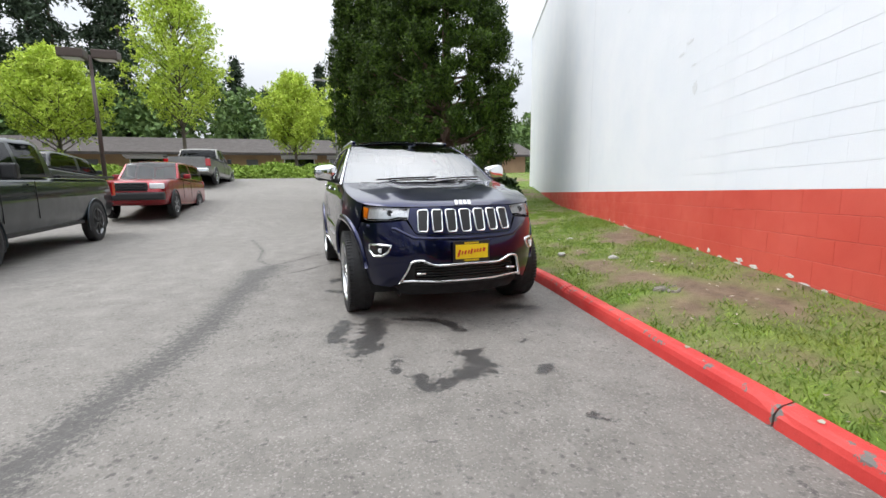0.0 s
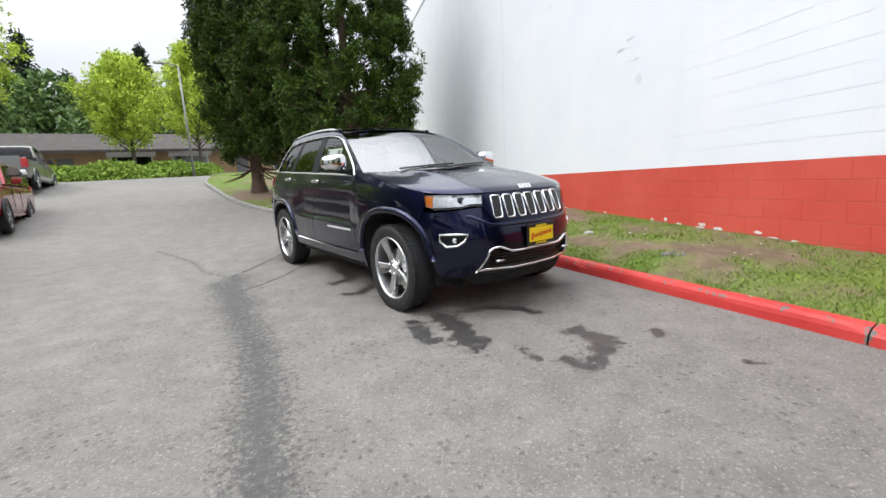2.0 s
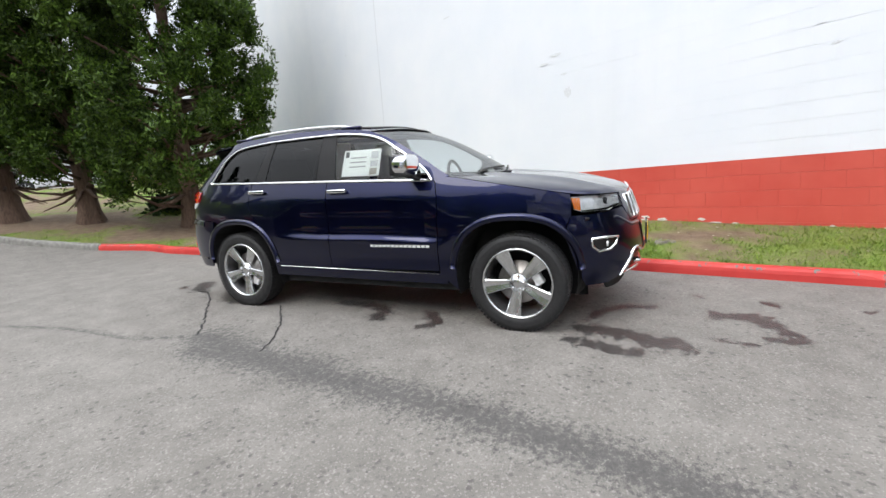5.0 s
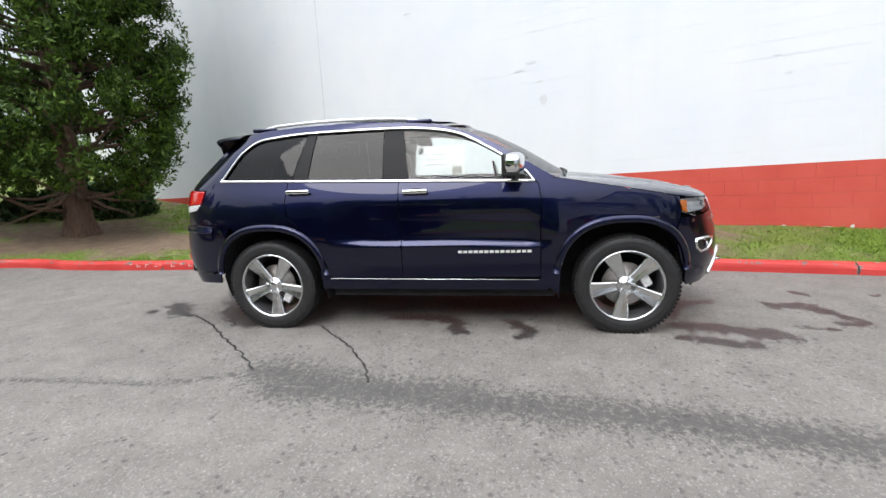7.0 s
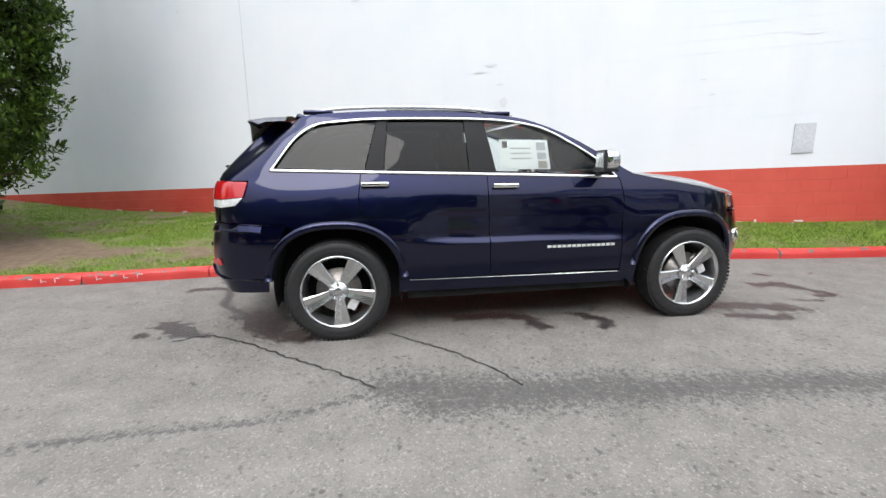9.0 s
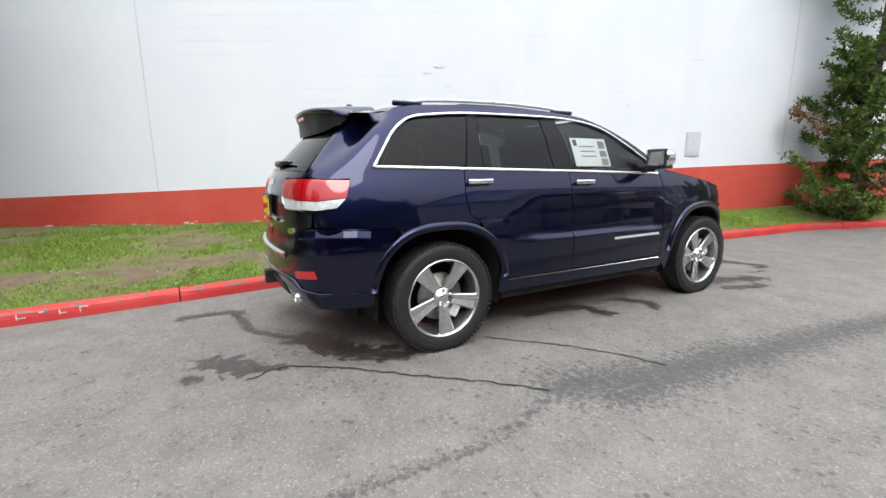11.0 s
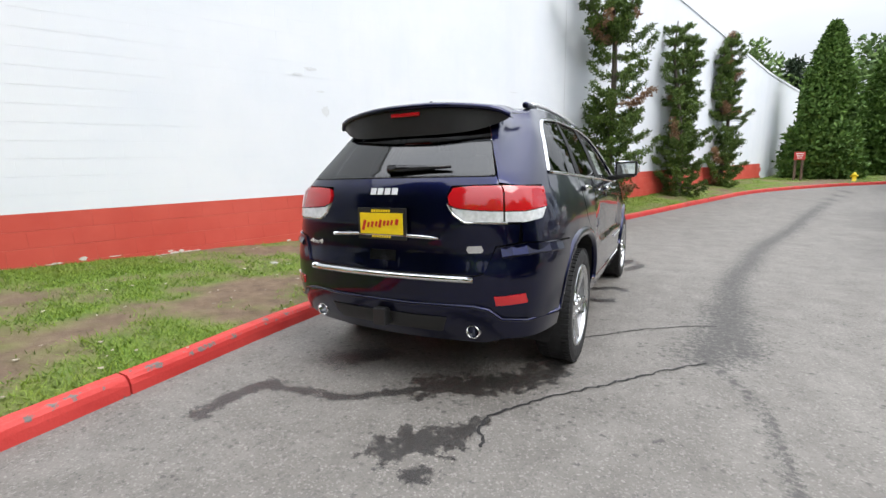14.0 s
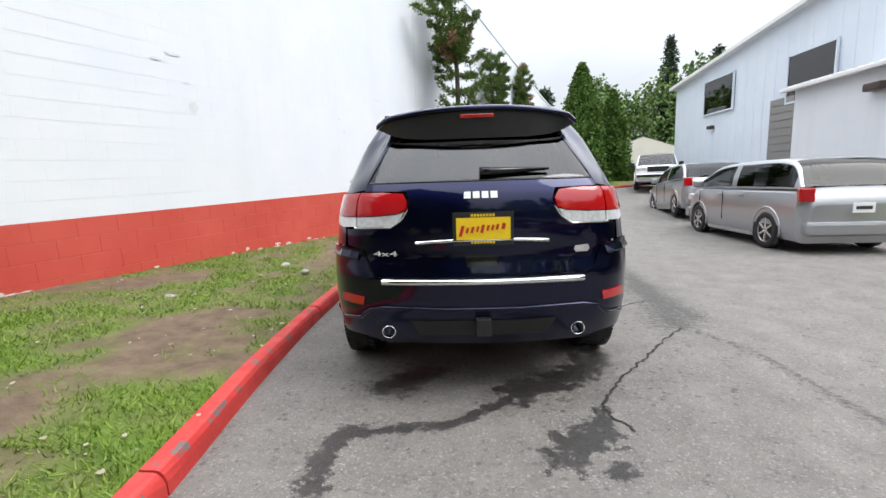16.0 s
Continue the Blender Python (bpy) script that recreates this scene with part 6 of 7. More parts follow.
maple(-1.2, 32, 8.8, 5.8, 43)
maple(3.6, 37, 11.5, 6.0, 44)
maple(-25, 36, 12, 7.5, 45)
for k, (x, y, h, r) in enumerate(((-36, 60, 32, 5.2), (-28.5, 58, 31, 5.6), (-23.0, 62, 30, 5.4), (-41, 55, 27, 5.5), (-8.6, 66, 17.5, 4.2), (-5.0, 72, 14, 3.6), (9.0, 60, 25, 4.8), (3.5, 74, 19, 4.0), (14, 66, 22, 4.6), (-46, 62, 28, 5.2), (-20.6, 60, 31, 4.6), (-25.6, 56, 33, 5.0), (-32, 57, 33, 5.4))):
    fir(x, y, h, r, 50 + k, 1.4)
mound("woodland", "belt of mixed green woodland behind the low houses", "woodland", [(x, 58 + 5 * math.sin(x * .7), 0, 5.5, 5, 12.5 + 3.0 * math.sin(x * .9 + 1) + 2 * math.sin(x * .31), 1100) for x in np.arange(-62, 44, 5.5)], WOOD, 32, .55)
mound("woodland", "wooded hillside of mixed green trees", "woodland", [(x, -64 + 4 * math.sin(x * .6), 0, 6, 6, 13 + 3.0 * math.sin(x * .5) + 6 * max(0, min(1, (-x - 18) / 25)), 1000) for x in np.arange(-70, 24, 5.5)], WOOD, 33, .55)
# tree belt out of view, added to darken reflections in the car's flank
mound("woodland", "unseen belt of trees across the lot, mirrored dark in the car", "woodland", [(-25, y, 0, 5, 5, 11 + 1.5 * math.sin(y * .5), 520) for y in np.arange(-3, 32, 4.5)], WOOD, 34, 1.0)
for k, (x, y, h, r) in enumerate(((-33, -66, 21, 3.5), (-38, -62, 18, 3.4), (-22, -66, 15, 3.0), (-13, -60, 13, 2.8))):
    fir(x, y, h, r, 80 + k, 1.2)


# ---- other vehicles ----
def small_wheel(parent, x, y, r, mat, g):
    w = empty("wheel", Matrix.Identity(4), "", "")
    k = r / .386
    vs, fs = lathe([(.09, .24), (.11, .30), (.10, .365), (.08, .386), (-.08, .386), (-.10, .365), (-.11, .30), (-.095, .25)], 32)
    mesh_object("tyre", [(a * .9, b * k, c * k) for a, b, c in vs], fs, RUBBER, w, "", True)
    vs, fs = lathe([(-.10, .255), (-.085, .24), (-.03, .22), (-.03, .0)], 28)
    mesh_object("rim", [(a * .9, b * k, c * k) for a, b, c in vs], fs, ALLOY_DARK, w, "", True)
    for j in range(6):
        bm = bmesh.new()
        box_bm(bm, -.075, 0, .135 * k, .03, .055 * k, .23 * k, .008)
        bmesh.ops.rotate(bm, verts=bm.verts, matrix=Matrix.Rotation(j * math.pi / 3, 3, "X"))
        part("spoke", bm, mat, w)
    w.matrix_world = Matrix.Translation((-x * g, y, r)) @ (Matrix.Rotation(math.pi, 4, "Z") if g < 0 else Matrix.Identity(4))
    w.parent = parent
    return w


def vehicle(name, label, mat, m, L, W, hood, belt, roof, cuts, wheels, wr=.33, clear=.24, bed=None, rim=None, front="car", cab_in=.13, group=""):
    """A parked car or pickup, nose towards -y. cuts: y of screen foot, roof front, roof rear, rear glass foot. bed: rail height of a pickup's bed."""
    rim = rim or ALLOY
    v = empty(name, Matrix.Identity(4), label, "car", group)
    h, w = L / 2, W / 2
    y1, y2, y3, y4 = cuts
    tail_z = bed or belt
    # lower body as a loft of rounded sections
    st = np.array([(-h, .74, hood - .36, clear + .18), (-h + .05, .84, hood - .22, clear + .07), (-h + .16, .91, hood - .09, clear + .01), (-h + .40, .965, hood - .02, clear), (-h + .8, .99, hood + .02, clear), (y1, 1.0, hood + .05, clear),
                   (y1 + .30, 1.0, belt, clear), (y4 - .02, 1.0, belt, clear), (y4 + .04, 1.0, tail_z, clear), (h - .32, .98, tail_z - .005, clear + .03), (h - .12, .93, tail_z - .03, clear + .07), (h - .03, .87, tail_z - .12, clear + .12), (h, .80, tail_z - .26, clear + .18)])
    ys = np.unique(np.r_[np.linspace(-h, h, 46), st[:, 0]])
    vs, fs = [], []
    half = ((.84, .0), (.93, .03), (.975, .14), (.995, .34), (1.0, .52), (.995, .66), (.975, .80), (.955, .90), (.92, .965), (.84, .995), (.62, 1.01), (.30, 1.02))
    n = 2 * len(half)
    for y in ys:
        k, zt, zb = (float(np.interp(y, st[:, 0], st[:, c])) for c in (1, 2, 3))
        ring = [(w * k * a, zb + (zt - zb) * z) for a, z in half]
        vs += [(-a, y, z) for a, z in ring] + [(a, y, z) for a, z in ring[::-1]]
    for i in range(len(ys) - 1):
        for k in range(n):
            a, b2 = i * n + k, i * n + (k + 1) % n
            fs.append((a, b2, b2 + n, a + n))
    fs += [tuple(range(n)), tuple(range((len(ys) - 1) * n, len(ys) * n))[::-1]]
    body = mesh_object("body", vs, fs, mat, v, "", True)
    es = body.modifiers.new("edge", "EDGE_SPLIT")
    es.split_angle = radians(42)
    # cabin: one curved shell, its cells shared out to roof, pillars and panes
    bx, rx = w * .945, w * .945 - cab_in
    prof = spline([(y1, hood + .06), ((y1 + y2) / 2, (hood + roof) / 2 + .05), (y2, roof - .045), ((y2 + y3) / 2, roof), (y3, roof - .05), (y4, belt + .03)], 8)

    def cab(y, c):
        top = float(np.interp(y, prof[:, 0], prof[:, 1]))
        base = float(np.interp(y, [y1, y1 + .30], [hood + .03, belt - .01]))
        f = min(1, max(0, (top - base) / (roof - belt)))
        ex, ez = bx + (rx - bx) * f, base + (top - base) * .93
        g = math.copysign(1, c)
        if abs(c) > .6:
            u = (1 - abs(c)) / .4
            return (g * (bx + (ex - bx) * u + .025 * f * math.sin(math.pi * u)), y, base + (ez - base) * u)
        q = c / .6
        return (ex * q, y, ez + (top - ez) * (1 - q * q * q * q))

    gy = np.unique(np.r_[np.linspace(y1, y2, 9), np.linspace(y2, y3, 13), np.linspace(y3, y4, 7)])
    side = [1, .97, .92, .86, .80, .74, .69, .645, .6]
    gc = [-a for a in side] + [-.56, -.42, -.25, -.08, .08, .25, .42, .56] + side[::-1]
    mid = y1 + (y4 - y1) * .47
    groups = {}
    for i in range(len(gy) - 1):
        ym = (gy[i] + gy[i + 1]) / 2
        for j in range(len(gc) - 1):
            cm = (gc[j] + gc[j + 1]) / 2
            key = "roof"
            if abs(cm) < .56:
                if gy[0] < ym < y2 - .04:
                    key = "windscreen"
                elif y3 + .03 < ym:
                    key = "rear_window"
            elif .645 < abs(cm) < .97 and y1 + .30 < ym < (y4 - .10 if not bed else y3 - .06):
                key = "roof" if abs(ym - mid) < .06 else ("window", cm > 0, ym > mid)
            groups.setdefault(key, []).append((i, j))
    for key, cells in groups.items():
        idx, vs, fs = {}, [], []
        for i, j in cells:
            q = []
            for a, b2 in ((i, j), (i, j + 1), (i + 1, j + 1), (i + 1, j)):
                if (a, b2) not in idx:
                    idx[(a, b2)] = len(vs)
                    vs.append(cab(float(gy[a]), gc[b2]))
                q.append(idx[(a, b2)])
            fs.append(tuple(q))
        nm = key if isinstance(key, str) else key[0]
        mesh_object(nm, vs, fs, mat if nm == "roof" else GLASS_CAR if nm == "windscreen" else PANE_CAR, v, "" if nm == "roof" else "tinted glass", True)
    bm = bmesh.new()
    box_bm(bm, 0, (y1 + y4) / 2, belt - .08, W * .8, (y4 - y1) * .8, .1)
    part("cabin_floor", bm, VOID, v)
    for sx in (-.36, .36):
        bm = bmesh.new()
        box_bm(bm, sx, y1 + 1.05, belt + .15, .42, .14, .5, .04, Euler((radians(-12), 0, 0)))
        part("seat_back", bm, SEAT_DARK, v)
    # wheels and arches
    for wy in wheels:
        for g in (1, -1):
            # flat black disc on the flank, its colour imitates the shaded arch hollow
            avs, afs = lathe([(0, wr + .075), (-.012, wr + .07), (-.012, 0)], 28)
            mesh_object("arch_shade_disc", [(-(w - .02) * g + a * g, wy + b, max(c + wr, clear * .6)) for a, b, c in avs], afs, VOID, v)
            ring = [(-(w * .99) * g, wy + (wr + .07) * math.cos(q), wr + (wr + .07) * math.sin(q)) for q in np.linspace(-.2, math.pi + .2, 25)]
            mesh_object("arch_lip", *tube(ring, .022, 6), BLACK if front == "black" else mat, v, "", True)
            small_wheel(v, w - .085, wy, wr, rim, g)
    # lamps, bumpers, grille
    for g in (1, -1):
        box("headlamp", (-w * .70 * g, -h + .10, hood - .20), (w * .42, .16, .16), SILVER_LAMP, v, "clear headlamp", .03, Euler((0, 0, radians(-16 * g))))
        tz = (tail_z - .26) if bed else belt - .10
        box("tail_lamp", (-w * .86 * g, h - .07, tz), (w * .24, .13, .34 if bed else .22), RED_LENS, v, "red tail lamp", .025, Euler((0, 0, radians(12 * g))))
        box("wing_mirror", (-(w + .10) * g, y1 + .42, belt + .07), (.20, .12, .15 if not bed else .24), mat if not bed else BLACK, v, "", .035)
        for hy in (y1 + 1.15, y1 + 1.95):
            if hy < y4 - .2:
                box("handle", (-(w * .995) * g, hy, belt - .13), (.03, .16, .03), mat, v, "", .01)
        # seams
        for sy_ in (y1 + .30, y1 + 1.30):
            if sy_ < y4:
                box("door_seam", (-(w * .998) * g, sy_, (belt + clear) / 2 + .08), (.012, .008, belt - clear - .30), VOID, v)
        box("rocker", (-(w * .93) * g, 0, clear + .03), (.06, L * .42, .07), BLACK if bed else mat, v, "", .02)
    truck = bed is not None
    box("front_bumper", (0, -h + .02, clear + .26), (W * .93, .20, .22), CHROME if front == "chrome" else (BLACK if front == "black" else mat), v, "", .05)
    box("rear_bumper", (0, h - .02, clear + .24), (W * .90, .20, .20), CHROME if truck else mat, v, "", .05)
    gr = box("grille", (0, -h + .03, hood - .22), (W * .46, .10, .24), BLACK, v, "dark grille", .04)
    for k in range(3):
        box("grille_bar", (0, -h - .022, hood - .29 + .07 * k), (W * .44, .015, .016), CHROME, gr)
    for yy in (-h - .085, h + .085):
        pl = box("number_plate", (0, yy * .99, clear + .28 if yy < 0 or truck else belt - .30), (.30, .012, .15), PAPER, v, "white plate with plain bars", .004)
        box("plate_bars", (0, yy * .99 + (-.008 if yy < 0 else .008), clear + .28 if yy < 0 or truck else belt - .30), (.22, .004, .05), SEAT_DARK, pl)
    if bed:
        for g in (1, -1):
            box("bed_rail", (-(w * .955) * g, (y4 + h) / 2 + .05, bed + .01), (.09, h - y4 - .2, .05), BLACK, v, "", .012)
        box("bed_liner", (0, (y4 + h) / 2 + .05, bed + .004), (W * .84, h - y4 - .25, .02), VOID, v)
        box("tailgate", (0, h - .005, (bed + clear) / 2 + .16), (W * .78, .06, bed - clear - .34), mat, v, "", .015)
    else:
        tv, tf = tube([(.05, h - .22, belt + .04), (.32, h - .25, belt + .09)], .012, 6)
        mesh_object("rear_wiper", tv, tf, BLACK, v)
    v.matrix_world = m
    return v


GLASS_CAR = glass("car_window_glass", (0.30, 0.33, 0.34), 1.6)
PANE_CAR = glass("car_side_glass", (0.10, 0.11, 0.115), 1.42)
TEAL = paint("dark_teal_paint", (0.008, 0.016, 0.022), 1.0, 0.35)
RED_CAR = paint("red_car_paint", (0.24, 0.010, 0.016), 0.5, 0.35)
GREY_CAR = paint("pewter_paint", (0.20, 0.195, 0.185), 0.5, 0.35)
SILVER = paint("silver_paint", (0.40, 0.41, 0.43), 0.7, 0.35)
WHITE_CAR = paint("white_car_paint", (0.74, 0.75, 0.76), 0.0, 0.35)
DARK_CAR = paint("charcoal_paint", (0.02, 0.022, 0.025), 0.2, 0.35)
BLACK_RIM = plain("black_rim", (0.02, 0.02, 0.02), 0.4, 0.5)

vehicle("pickup_truck", "dark teal crew pickup truck with black wheels", TEAL, pose(-6.45, 3.8, 0, 0, 0, 1), 6.4, 2.05, 1.28, 1.36, 2.0, (-1.75, -1.0, .15, .30), (-1.95, 1.90), .42, .44, 1.36, BLACK_RIM, "chrome")
vehicle("pickup_truck", "red compact pickup truck with a bed cap, facing the lane", RED_CAR, pose(-5.6, 11.0, .16, -2, 0, -1), 5.0, 1.74, 1.10, 1.17, 1.76, (-.95, -.35, 2.25, 2.42), (-1.62, 1.45), .37, .36, None, ALLOY_DARK, "black")
vehicle("pickup_truck", "pewter grey pickup truck seen from its tailgate", GREY_CAR, pose(-5.85, 20.4, 1.02, 3, 0, 176), 5.6, 1.98, 1.15, 1.25, 1.86, (-1.2, -.5, .75, .95), (-1.75, 1.75), .39, .38, 1.24, ALLOY, "chrome")
vehicle("hatchback", "silver compact hatchback with alloy wheels", SILVER, pose(-6.12, -4.02, 0, 0, 0, -5), 4.1, 1.69, .98, 1.02, 1.525, (-1.55, -.55, 1.55, 1.95), (-1.27, 1.23), .315, .17, None, ALLOY)
vehicle("hatchback", "silver hatchback with wide red tail lamps", SILVER, pose(-7.15, -8.9, .12, 3, 0, -12), 4.4, 1.74, .96, 1.0, 1.47, (-1.1, -.35, 1.45, 1.98), (-1.33, 1.31), .32, .18, None, ALLOY)
vehicle("pickup_truck", "white full-size pickup truck facing along the lane", WHITE_CAR, pose(-10.3, -18.6, .60, -3, 0, 158), 5.7, 2.0, 1.15, 1.22, 1.88, (-1.25, -.55, .7, .9), (-1.8, 1.75), .39, .36, 1.2, ALLOY, "chrome")
vehicle("parked_car", "charcoal wagon parked beyond the pickups", DARK_CAR, pose(-9.4, 13.4, .5, 4, 0, 178), 4.7, 1.85, 1.05, 1.12, 1.72, (-1.3, -.6, 1.7, 2.1), (-1.4, 1.4), .35, .25, None, ALLOY)
vehicle("pickup_truck", "white pickup truck parked beyond the grass", WHITE_CAR, pose(11.2, 31.5, 1.38, 0, 0, 84), 5.3, 1.9, 1.1, 1.15, 1.75, (-1.2, -.5, .7, .9), (-1.7, 1.7), .37, .34, 1.15, ALLOY, "chrome")


# ---- buildings and fixtures ----
def siding(name, a, b):
    m = Mat(name, a, 0.6)
    c = m.mix(m.grey(m.noise(0.8, 5), 0.3, 0.7), a, b)
    c = m.mix(m.grey(m.noise(0.6, 5, 0.6, stretch=(3, 3, .2)), 0.5, 0.75, 0, .25), c, tuple(v * .8 for v in a))
    m.to("Base Color", c)
    m.bump(m.noise(20, 4), .15, .01)
    return m.m


PALE_BLUE = siding("pale_blue_siding", (0.62, 0.68, 0.76), (0.68, 0.73, 0.80))
SHED_WHITE = siding("shed_siding", (0.68, 0.70, 0.74), (0.74, 0.76, 0.79))
CREAM = siding("cream_siding", (0.62, 0.60, 0.50), (0.70, 0.67, 0.57))
TAN = siding("tan_boards", (0.34, 0.22, 0.12), (0.44, 0.29, 0.16))
ROOF_BROWN = plain("brown_shingles", (0.062, 0.053, 0.049), 0.9, 0, 0.3, 6)
WINDOW_GLASS = glass("window_pane", (0.35, 0.38, 0.40), 2.1)
DARK_ROOM = plain("dark_room", (0.16, 0.165, 0.175), 0.9)
TRIM_WHITE = plain("white_trim", (0.72, 0.72, 0.71), 0.5)
BRONZE = plain("bronze_metal", (0.07, 0.05, 0.042), 0.45, 0.3)
POLE_GREY = plain("galvanised_pole", (0.28, 0.27, 0.26), 0.5, 0.5)


def house_window(parent, c, sx, sz_, axis, sill=True):
    """A window set in a face: axis x when the face looks along x."""
    d = .10
    size = (lambda a, b, t: (t, a, b)) if axis == "x" else (lambda a, b, t: (a, t, b))
    wdw = box("window", c, size(sx, sz_, .06), DARK_ROOM, parent)
    s = 1 if axis == "x" else -1
    off = Vector((.05, 0, 0)) if axis == "x" else Vector((0, -.05, 0))
    cc = Vector(c) + off
    box("pane", tuple(cc), size(sx * .97, sz_ * .97, .012), WINDOW_GLASS, wdw)
    for e in (-1, 1):
        q = cc + (Vector((0, e * sx / 2, 0)) if axis == "x" else Vector((e * sx / 2, 0, 0)))
        box("frame_side", tuple(q), size(.06 if axis == "x" else .09, sz_ + .10, .08), PALE_BLUE if axis == "x" else TRIM_WHITE, wdw)
        q = cc + Vector((0, 0, e * sz_ / 2))
        box("frame_rail", tuple(q), size(sx, .06 if axis == "x" else .09, .08), PALE_BLUE if axis == "x" else TRIM_WHITE, wdw)
    return wdw


def blue_building():
    X, ya, yb, z0 = -13.0, -22.3, -7.0, -.2
    za, zb = 6.3, 7.95
    roof_z = lambda y: za + (zb - za) * (y - ya) / (yb - ya)
    b = empty("warehouse", Matrix.Identity(4), "pale blue metal warehouse with large upper windows", "building")
    wv = [(x, y, z) for x in (X, X - 10) for y, z in ((ya, z0), (yb, z0), (yb, zb), (ya, za))]
    mesh_object("wall", wv, [(0, 1, 2, 3), (4, 7, 6, 5), (0, 3, 7, 4), (1, 5, 6, 2)], PALE_BLUE, b)
    for k in range(int((yb - ya) / .6)):
        box("siding_rib", (X + .006, ya + .3 + .6 * k, (z0 + roof_z(ya + .3 + .6 * k)) / 2), (.004, .02, roof_z(ya + .3 + .6 * k) - z0 - .05), PALE_BLUE, b)
    box("eave", (X - 4.9, (ya + yb) / 2, (za + zb) / 2 + .08), (10.5, yb - ya + .5, .16), TRIM_WHITE, b, "white eave trim", 0, Euler((math.atan2(zb - za, yb - ya), 0, 0)))
    house_window(b, (X + .03, -18.0, 5.2), 2.4, 1.65, "x")
    house_window(b, (X + .03, -12.3, 4.85), 2.2, 1.75, "x")
    d = box("roller_door", (X + .03, -13.6, 2.05), (.08, 1.3, 4.3), POLE_GREY, b, "grey roller door")
    for k in range(14):
        box("slat", (X + .085, -13.6, .2 + .3 * k), (.03, 1.28, .25), POLE_GREY, d)
    for y, z in ((-18.4, 3.7),):
        box("wall_lamp", (X + .14, y, z), (.26, .32, .18), BRONZE, b, "bronze wall lamp", .05)
    s = empty("lean_to_shed", Matrix.Identity(4), "low white lean-to with a corrugated roof", "building")
    vs = [(-13, -9.8, -.2), (-10.6, -9.8, -.2), (-10.6, -2.4, -.2), (-13, -2.4, -.2), (-13, -9.8, 4.5), (-10.6, -9.8, 3.9), (-10.6, -2.4, 3.9), (-13, -2.4, 4.5)]
    mesh_object("wall", vs, [(0, 1, 5, 4), (1, 2, 6, 5), (2, 3, 7, 6), (4, 5, 6, 7)], SHED_WHITE, s)
    bm = bmesh.new()
    for k in range(26):
        y = -10.0 + .3 * k
        rot = Euler((0, radians(14), 0))
        box_bm(bm, -11.75, y + .15, 4.27, 2.9, .17, .05, 0, rot)
    part("roof_rib", bm, TRIM_WHITE, s)["kind"] = "stuff"
    box("roof", (-11.75, -6.1, 4.23), (2.95, 7.9, .05), TRIM_WHITE, s, "pale corrugated roof", 0, Euler((0, radians(14), 0)))
    box("gutter", (-10.36, -6.1, 3.85), (.14, 7.9, .12), TRIM_WHITE, s, "", .03)
    box("wall_lamp", (-10.45, -6.9, 3.35), (.3, .5, .2), BRONZE, s, "bronze wall lamp", .04)


def low_houses():
    """A long single-storey row with a brown roof beyond the hedge."""
    h = empty("row_building", Matrix.Identity(4), "long low tan building with a brown shingle roof", "building")
    y, z0 = 44, 1.3
    x0, x1 = -58, 26
    box("wall", ((x0 + x1) / 2, y + 4, z0 + 1.5), (x1 - x0, 8, 3.1), TAN, h)
    vs = [(x0 - 1, y - 1.4, z0 + 2.75), (x1 + 1, y - 1.4, z0 + 2.75), (x1 + 1, y + 4, z0 + 4.5), (x0 - 1, y + 4, z0 + 4.5), (x1 + 1, y + 9.4, z0 + 2.75), (x0 - 1, y + 9.4, z0 + 2.75),
          (x0 - 1, y - 1.4, z0 + 2.5), (x1 + 1, y - 1.4, z0 + 2.5)]
    mesh_object("roof", vs, [(0, 1, 2, 3), (3, 2, 4, 5), (0, 6, 7, 1)], ROOF_BROWN, h, "brown shingle roof")
    k = 0
    x = x0 + 2
    while x < x1 - 3:
        if k % 3 != 2:
            house_window(h, (x, y - .02, z0 + 1.35), 3.0, 1.7, "y")
            box("awning", (x, y - .55, z0 + 2.35), (3.6, 1.1, .16), TRIM_WHITE, h, "white awning", .03, Euler((radians(-14), 0, 0)))
        else:
            d = box("door", (x, y - .04, z0 + 1.05), (1.1, .08, 2.1), DARK_ROOM, h, "dark door")
            box("handle", (x + .4, y - .1, z0 + 1.0), (.04, .05, .12), CHROME, d)
        x += 4.6
        k += 1


def lamp_post(x, y, h, label, double):
    z0 = lift(y)
    p = empty("street_lamp", Matrix.Identity(4), label, "lamp post")
    tv, tf = tube([(x, y, z0), (x, y, z0 + h * .5), (x, y, z0 + h)], [.085, .075, .06] if double else [.08, .065, .05], 10)
    mesh_object("pole", tv, tf, BRONZE if double else POLE_GREY, p, "", True)
    if double:
        for g in (-1, 1):
            box("lamp_head", (x + .55 * g, y, z0 + h + .02), (.85, .55, .34), BRONZE, p, "brown box lamp head", .04)
            box("diffuser", (x + .55 * g, y, z0 + h - .16), (.6, .4, .02), TRIM_WHITE, p)
    else:
        tv, tf = tube([(x, y, z0 + h), (x - .4, y, z0 + h + .1), (x - .9, y, z0 + h + .12)], .035, 8)
        mesh_object("arm", tv, tf, POLE_GREY, p)
        box("lamp_head", (x - 1.0, y, z0 + h + .1), (.55, .22, .12), POLE_GREY, p, "grey lamp head", .04)
    return p


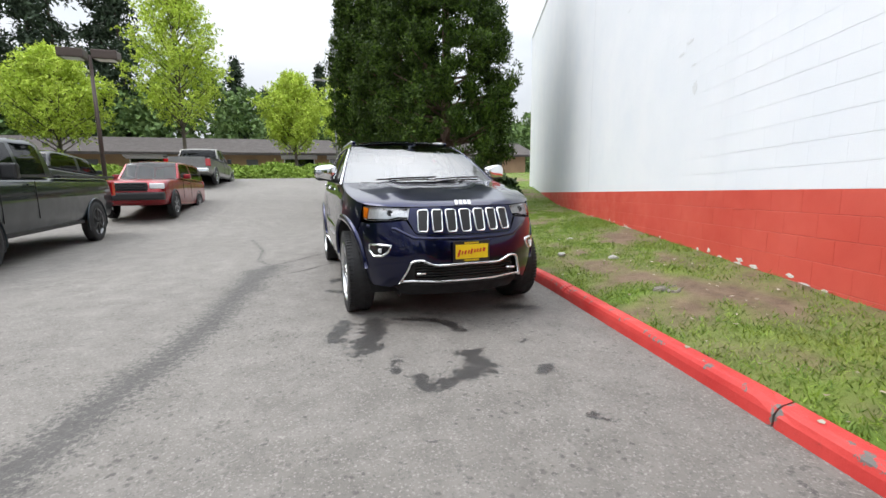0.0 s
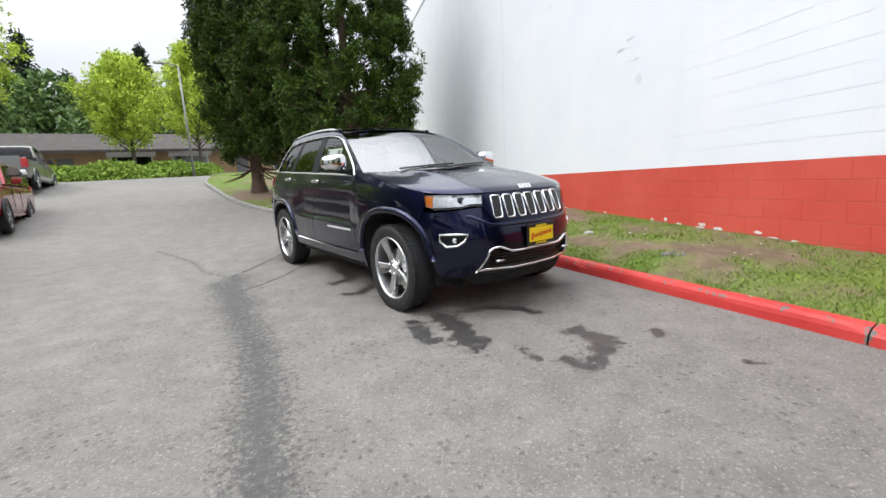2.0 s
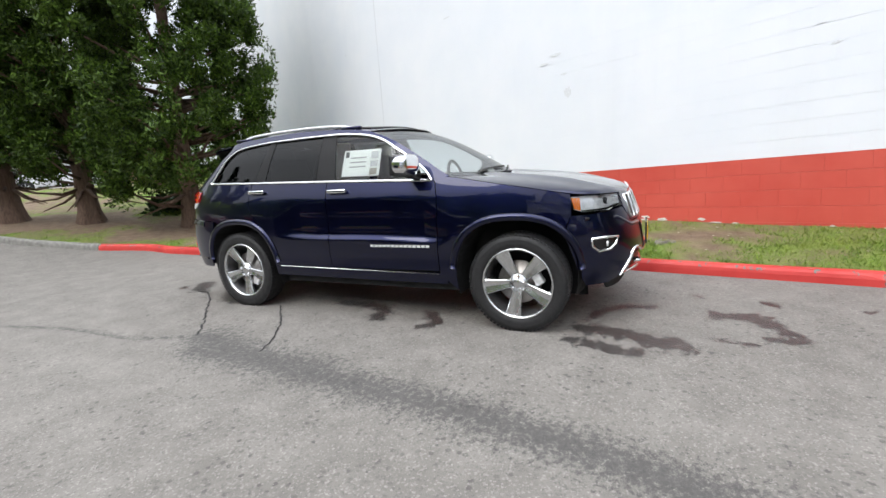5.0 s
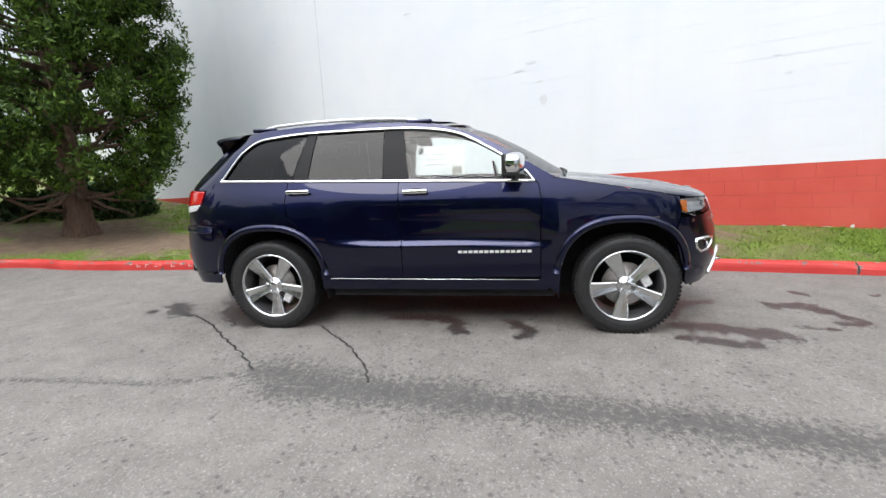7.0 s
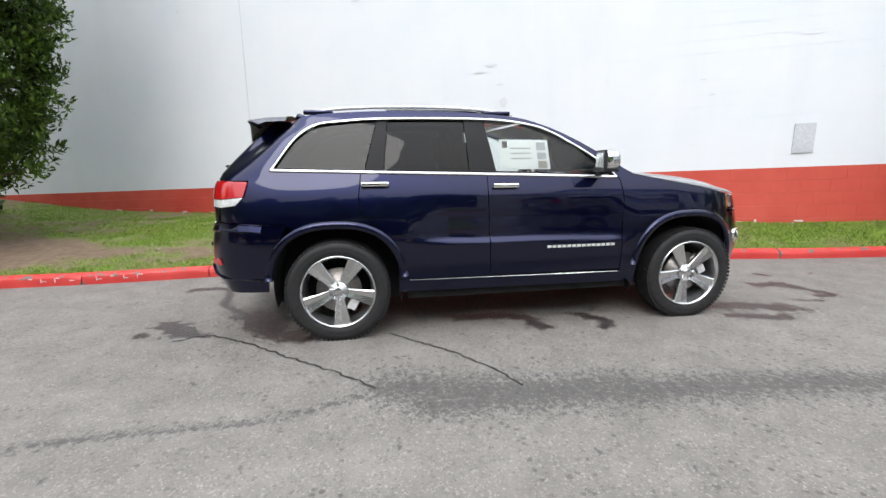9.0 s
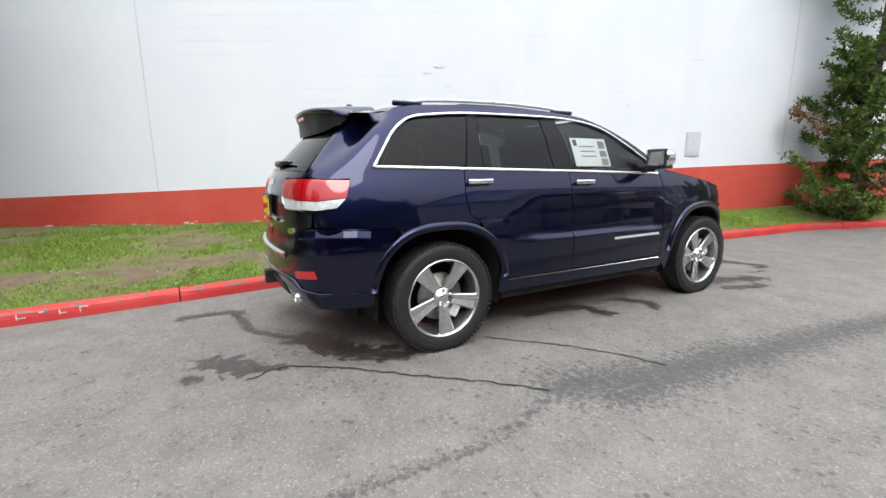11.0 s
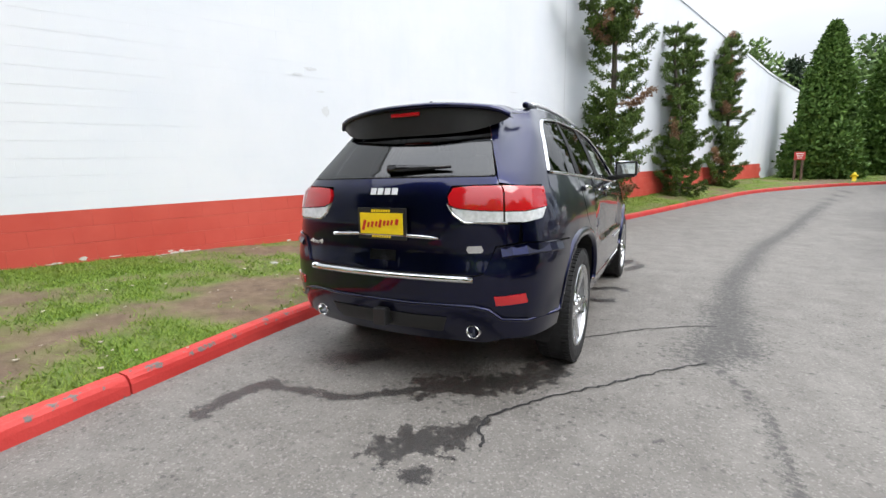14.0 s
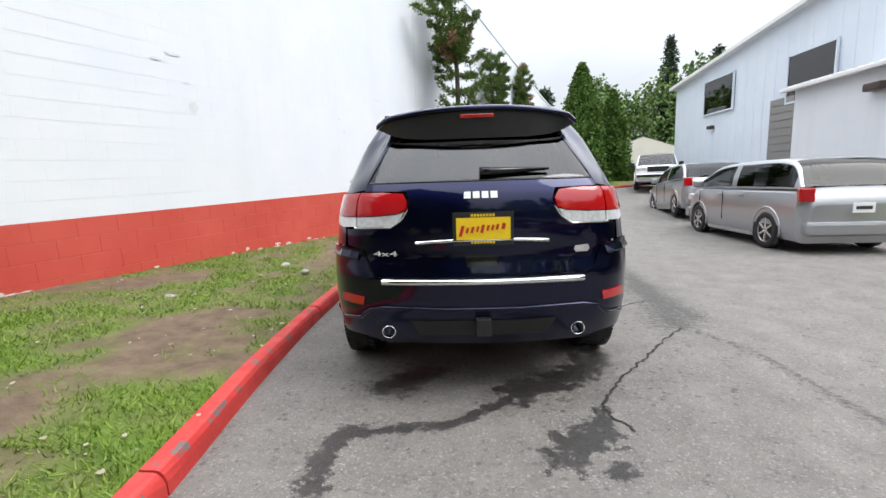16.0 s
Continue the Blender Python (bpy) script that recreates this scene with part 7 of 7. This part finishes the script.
blue_building()
low_houses()
lamp_post(-8.6, 15.6, 5.4, "brown post with two box lamp heads", True)
lamp_post(1.6, 27.2, 6.6, "slim grey lamp post by the hedge", False)
cs = empty("cream_shed", Matrix.Identity(4), "small cream gabled shed at the end of the lane", "building")
sv = [(-19.5, -34, 1.1), (-13.6, -36.5, 1.1), (-13.6, -36.5, 3.7), (-16.5, -35.2, 4.9), (-19.5, -34, 3.7), (-21, -41, 1.1), (-15, -43.5, 1.1), (-15, -43.5, 3.7), (-18, -42, 4.9), (-21, -41, 3.7)]
mesh_object("wall", sv, [(0, 1, 2, 3, 4), (5, 9, 8, 7, 6), (0, 4, 9, 5), (1, 6, 7, 2)], CREAM, cs)
mesh_object("roof", [(a, b, c + .06) for a, b, c in sv], [(2, 7, 8, 3), (3, 8, 9, 4)], TRIM_WHITE, cs, "pale metal roof")


def far_kerb():
    line = spline([(-8.1, -1.5), (-8.15, 3), (-8.2, 8), (-8.6, 13), (-9.6, 17)], 14)
    arc = float(np.sum(np.linalg.norm(np.diff(line, axis=0), axis=1)))
    kerb_run("kerb_lot", line, "red painted kerb of the planted island", 0, 99, list(np.linspace(0, arc, 8)), side=-1)
    vs, fs, tf = [], [], []
    for i, p in enumerate(line):
        for k in range(8):
            x = p[0] - .12 - k * .85
            vs.append((x, p[1], lift(p[1]) + .12 + .06 * math.sin(k * .5) + .02 * wobble(x, p[1], 1.2)))
            tf.append(.85 + .15 * wobble(x, p[1], .9))
        if i:
            fs += [(8 * i - 8 + k, 8 * i + k, 8 * i + k + 1, 8 * i - 7 + k) for k in range(7)]
    ob = mesh_object("planted_island", vs, fs, SOIL, None, "", True)
    at = ob.data.attributes.new("turf", "FLOAT", "POINT")
    at.data.foreach_set("value", np.array(tf, np.float32))
    tagged(ob, "mown grass island behind the parked pickups", "verge", kind="structure")


far_kerb()
# small sign and hydrant at the bend
sg = empty("sign_post", Matrix.Identity(4), "small red sign on two brown wooden posts", "sign")
SX, SY = -6.62, -21.6
for dx in (-.13, .13):
    box("post", (SX + dx, SY, lift(SY) + .62), (.09, .09, 1.2), BARK_RED, sg, "", .01)
bd = box("board", (SX, SY + .06, lift(SY) + 1.28), (.42, .03, .36), KERB_RED, sg, "red board with pale bars", .008)
for k in range(3):
    box("sign_bar", (SX, SY + .079, lift(SY) + 1.38 - .1 * k), (.28 - .05 * k, .006, .035), PAPER, bd)
hy = empty("fire_hydrant", Matrix.Identity(4), "yellow fire hydrant at the verge's edge", "hydrant")
HX, HY = -8.6, -21.4
hv, hf = lathe([(0, .001), (0, .16), (.05, .16), (.06, .11), (.42, .11), (.46, .14), (.50, .13), (.60, .06), (.64, .03), (.64, .001)], 18, "z")
mesh_object("barrel", [(HX + a * .7, HY + b * .7, lift(HY) + .05 + c * .7) for a, b, c in hv], hf, YELLOW, hy, "", True)
for g in (-1, 1):
    hv, hf = lathe([(0, .06), (.08, .06), (.09, .001)], 12, "x")
    mesh_object("outlet", [(HX + g * .7 * (.10 + a), HY + b * .7, lift(HY) + .33 + c * .7) for a, b, c in hv], hf, YELLOW, hy)
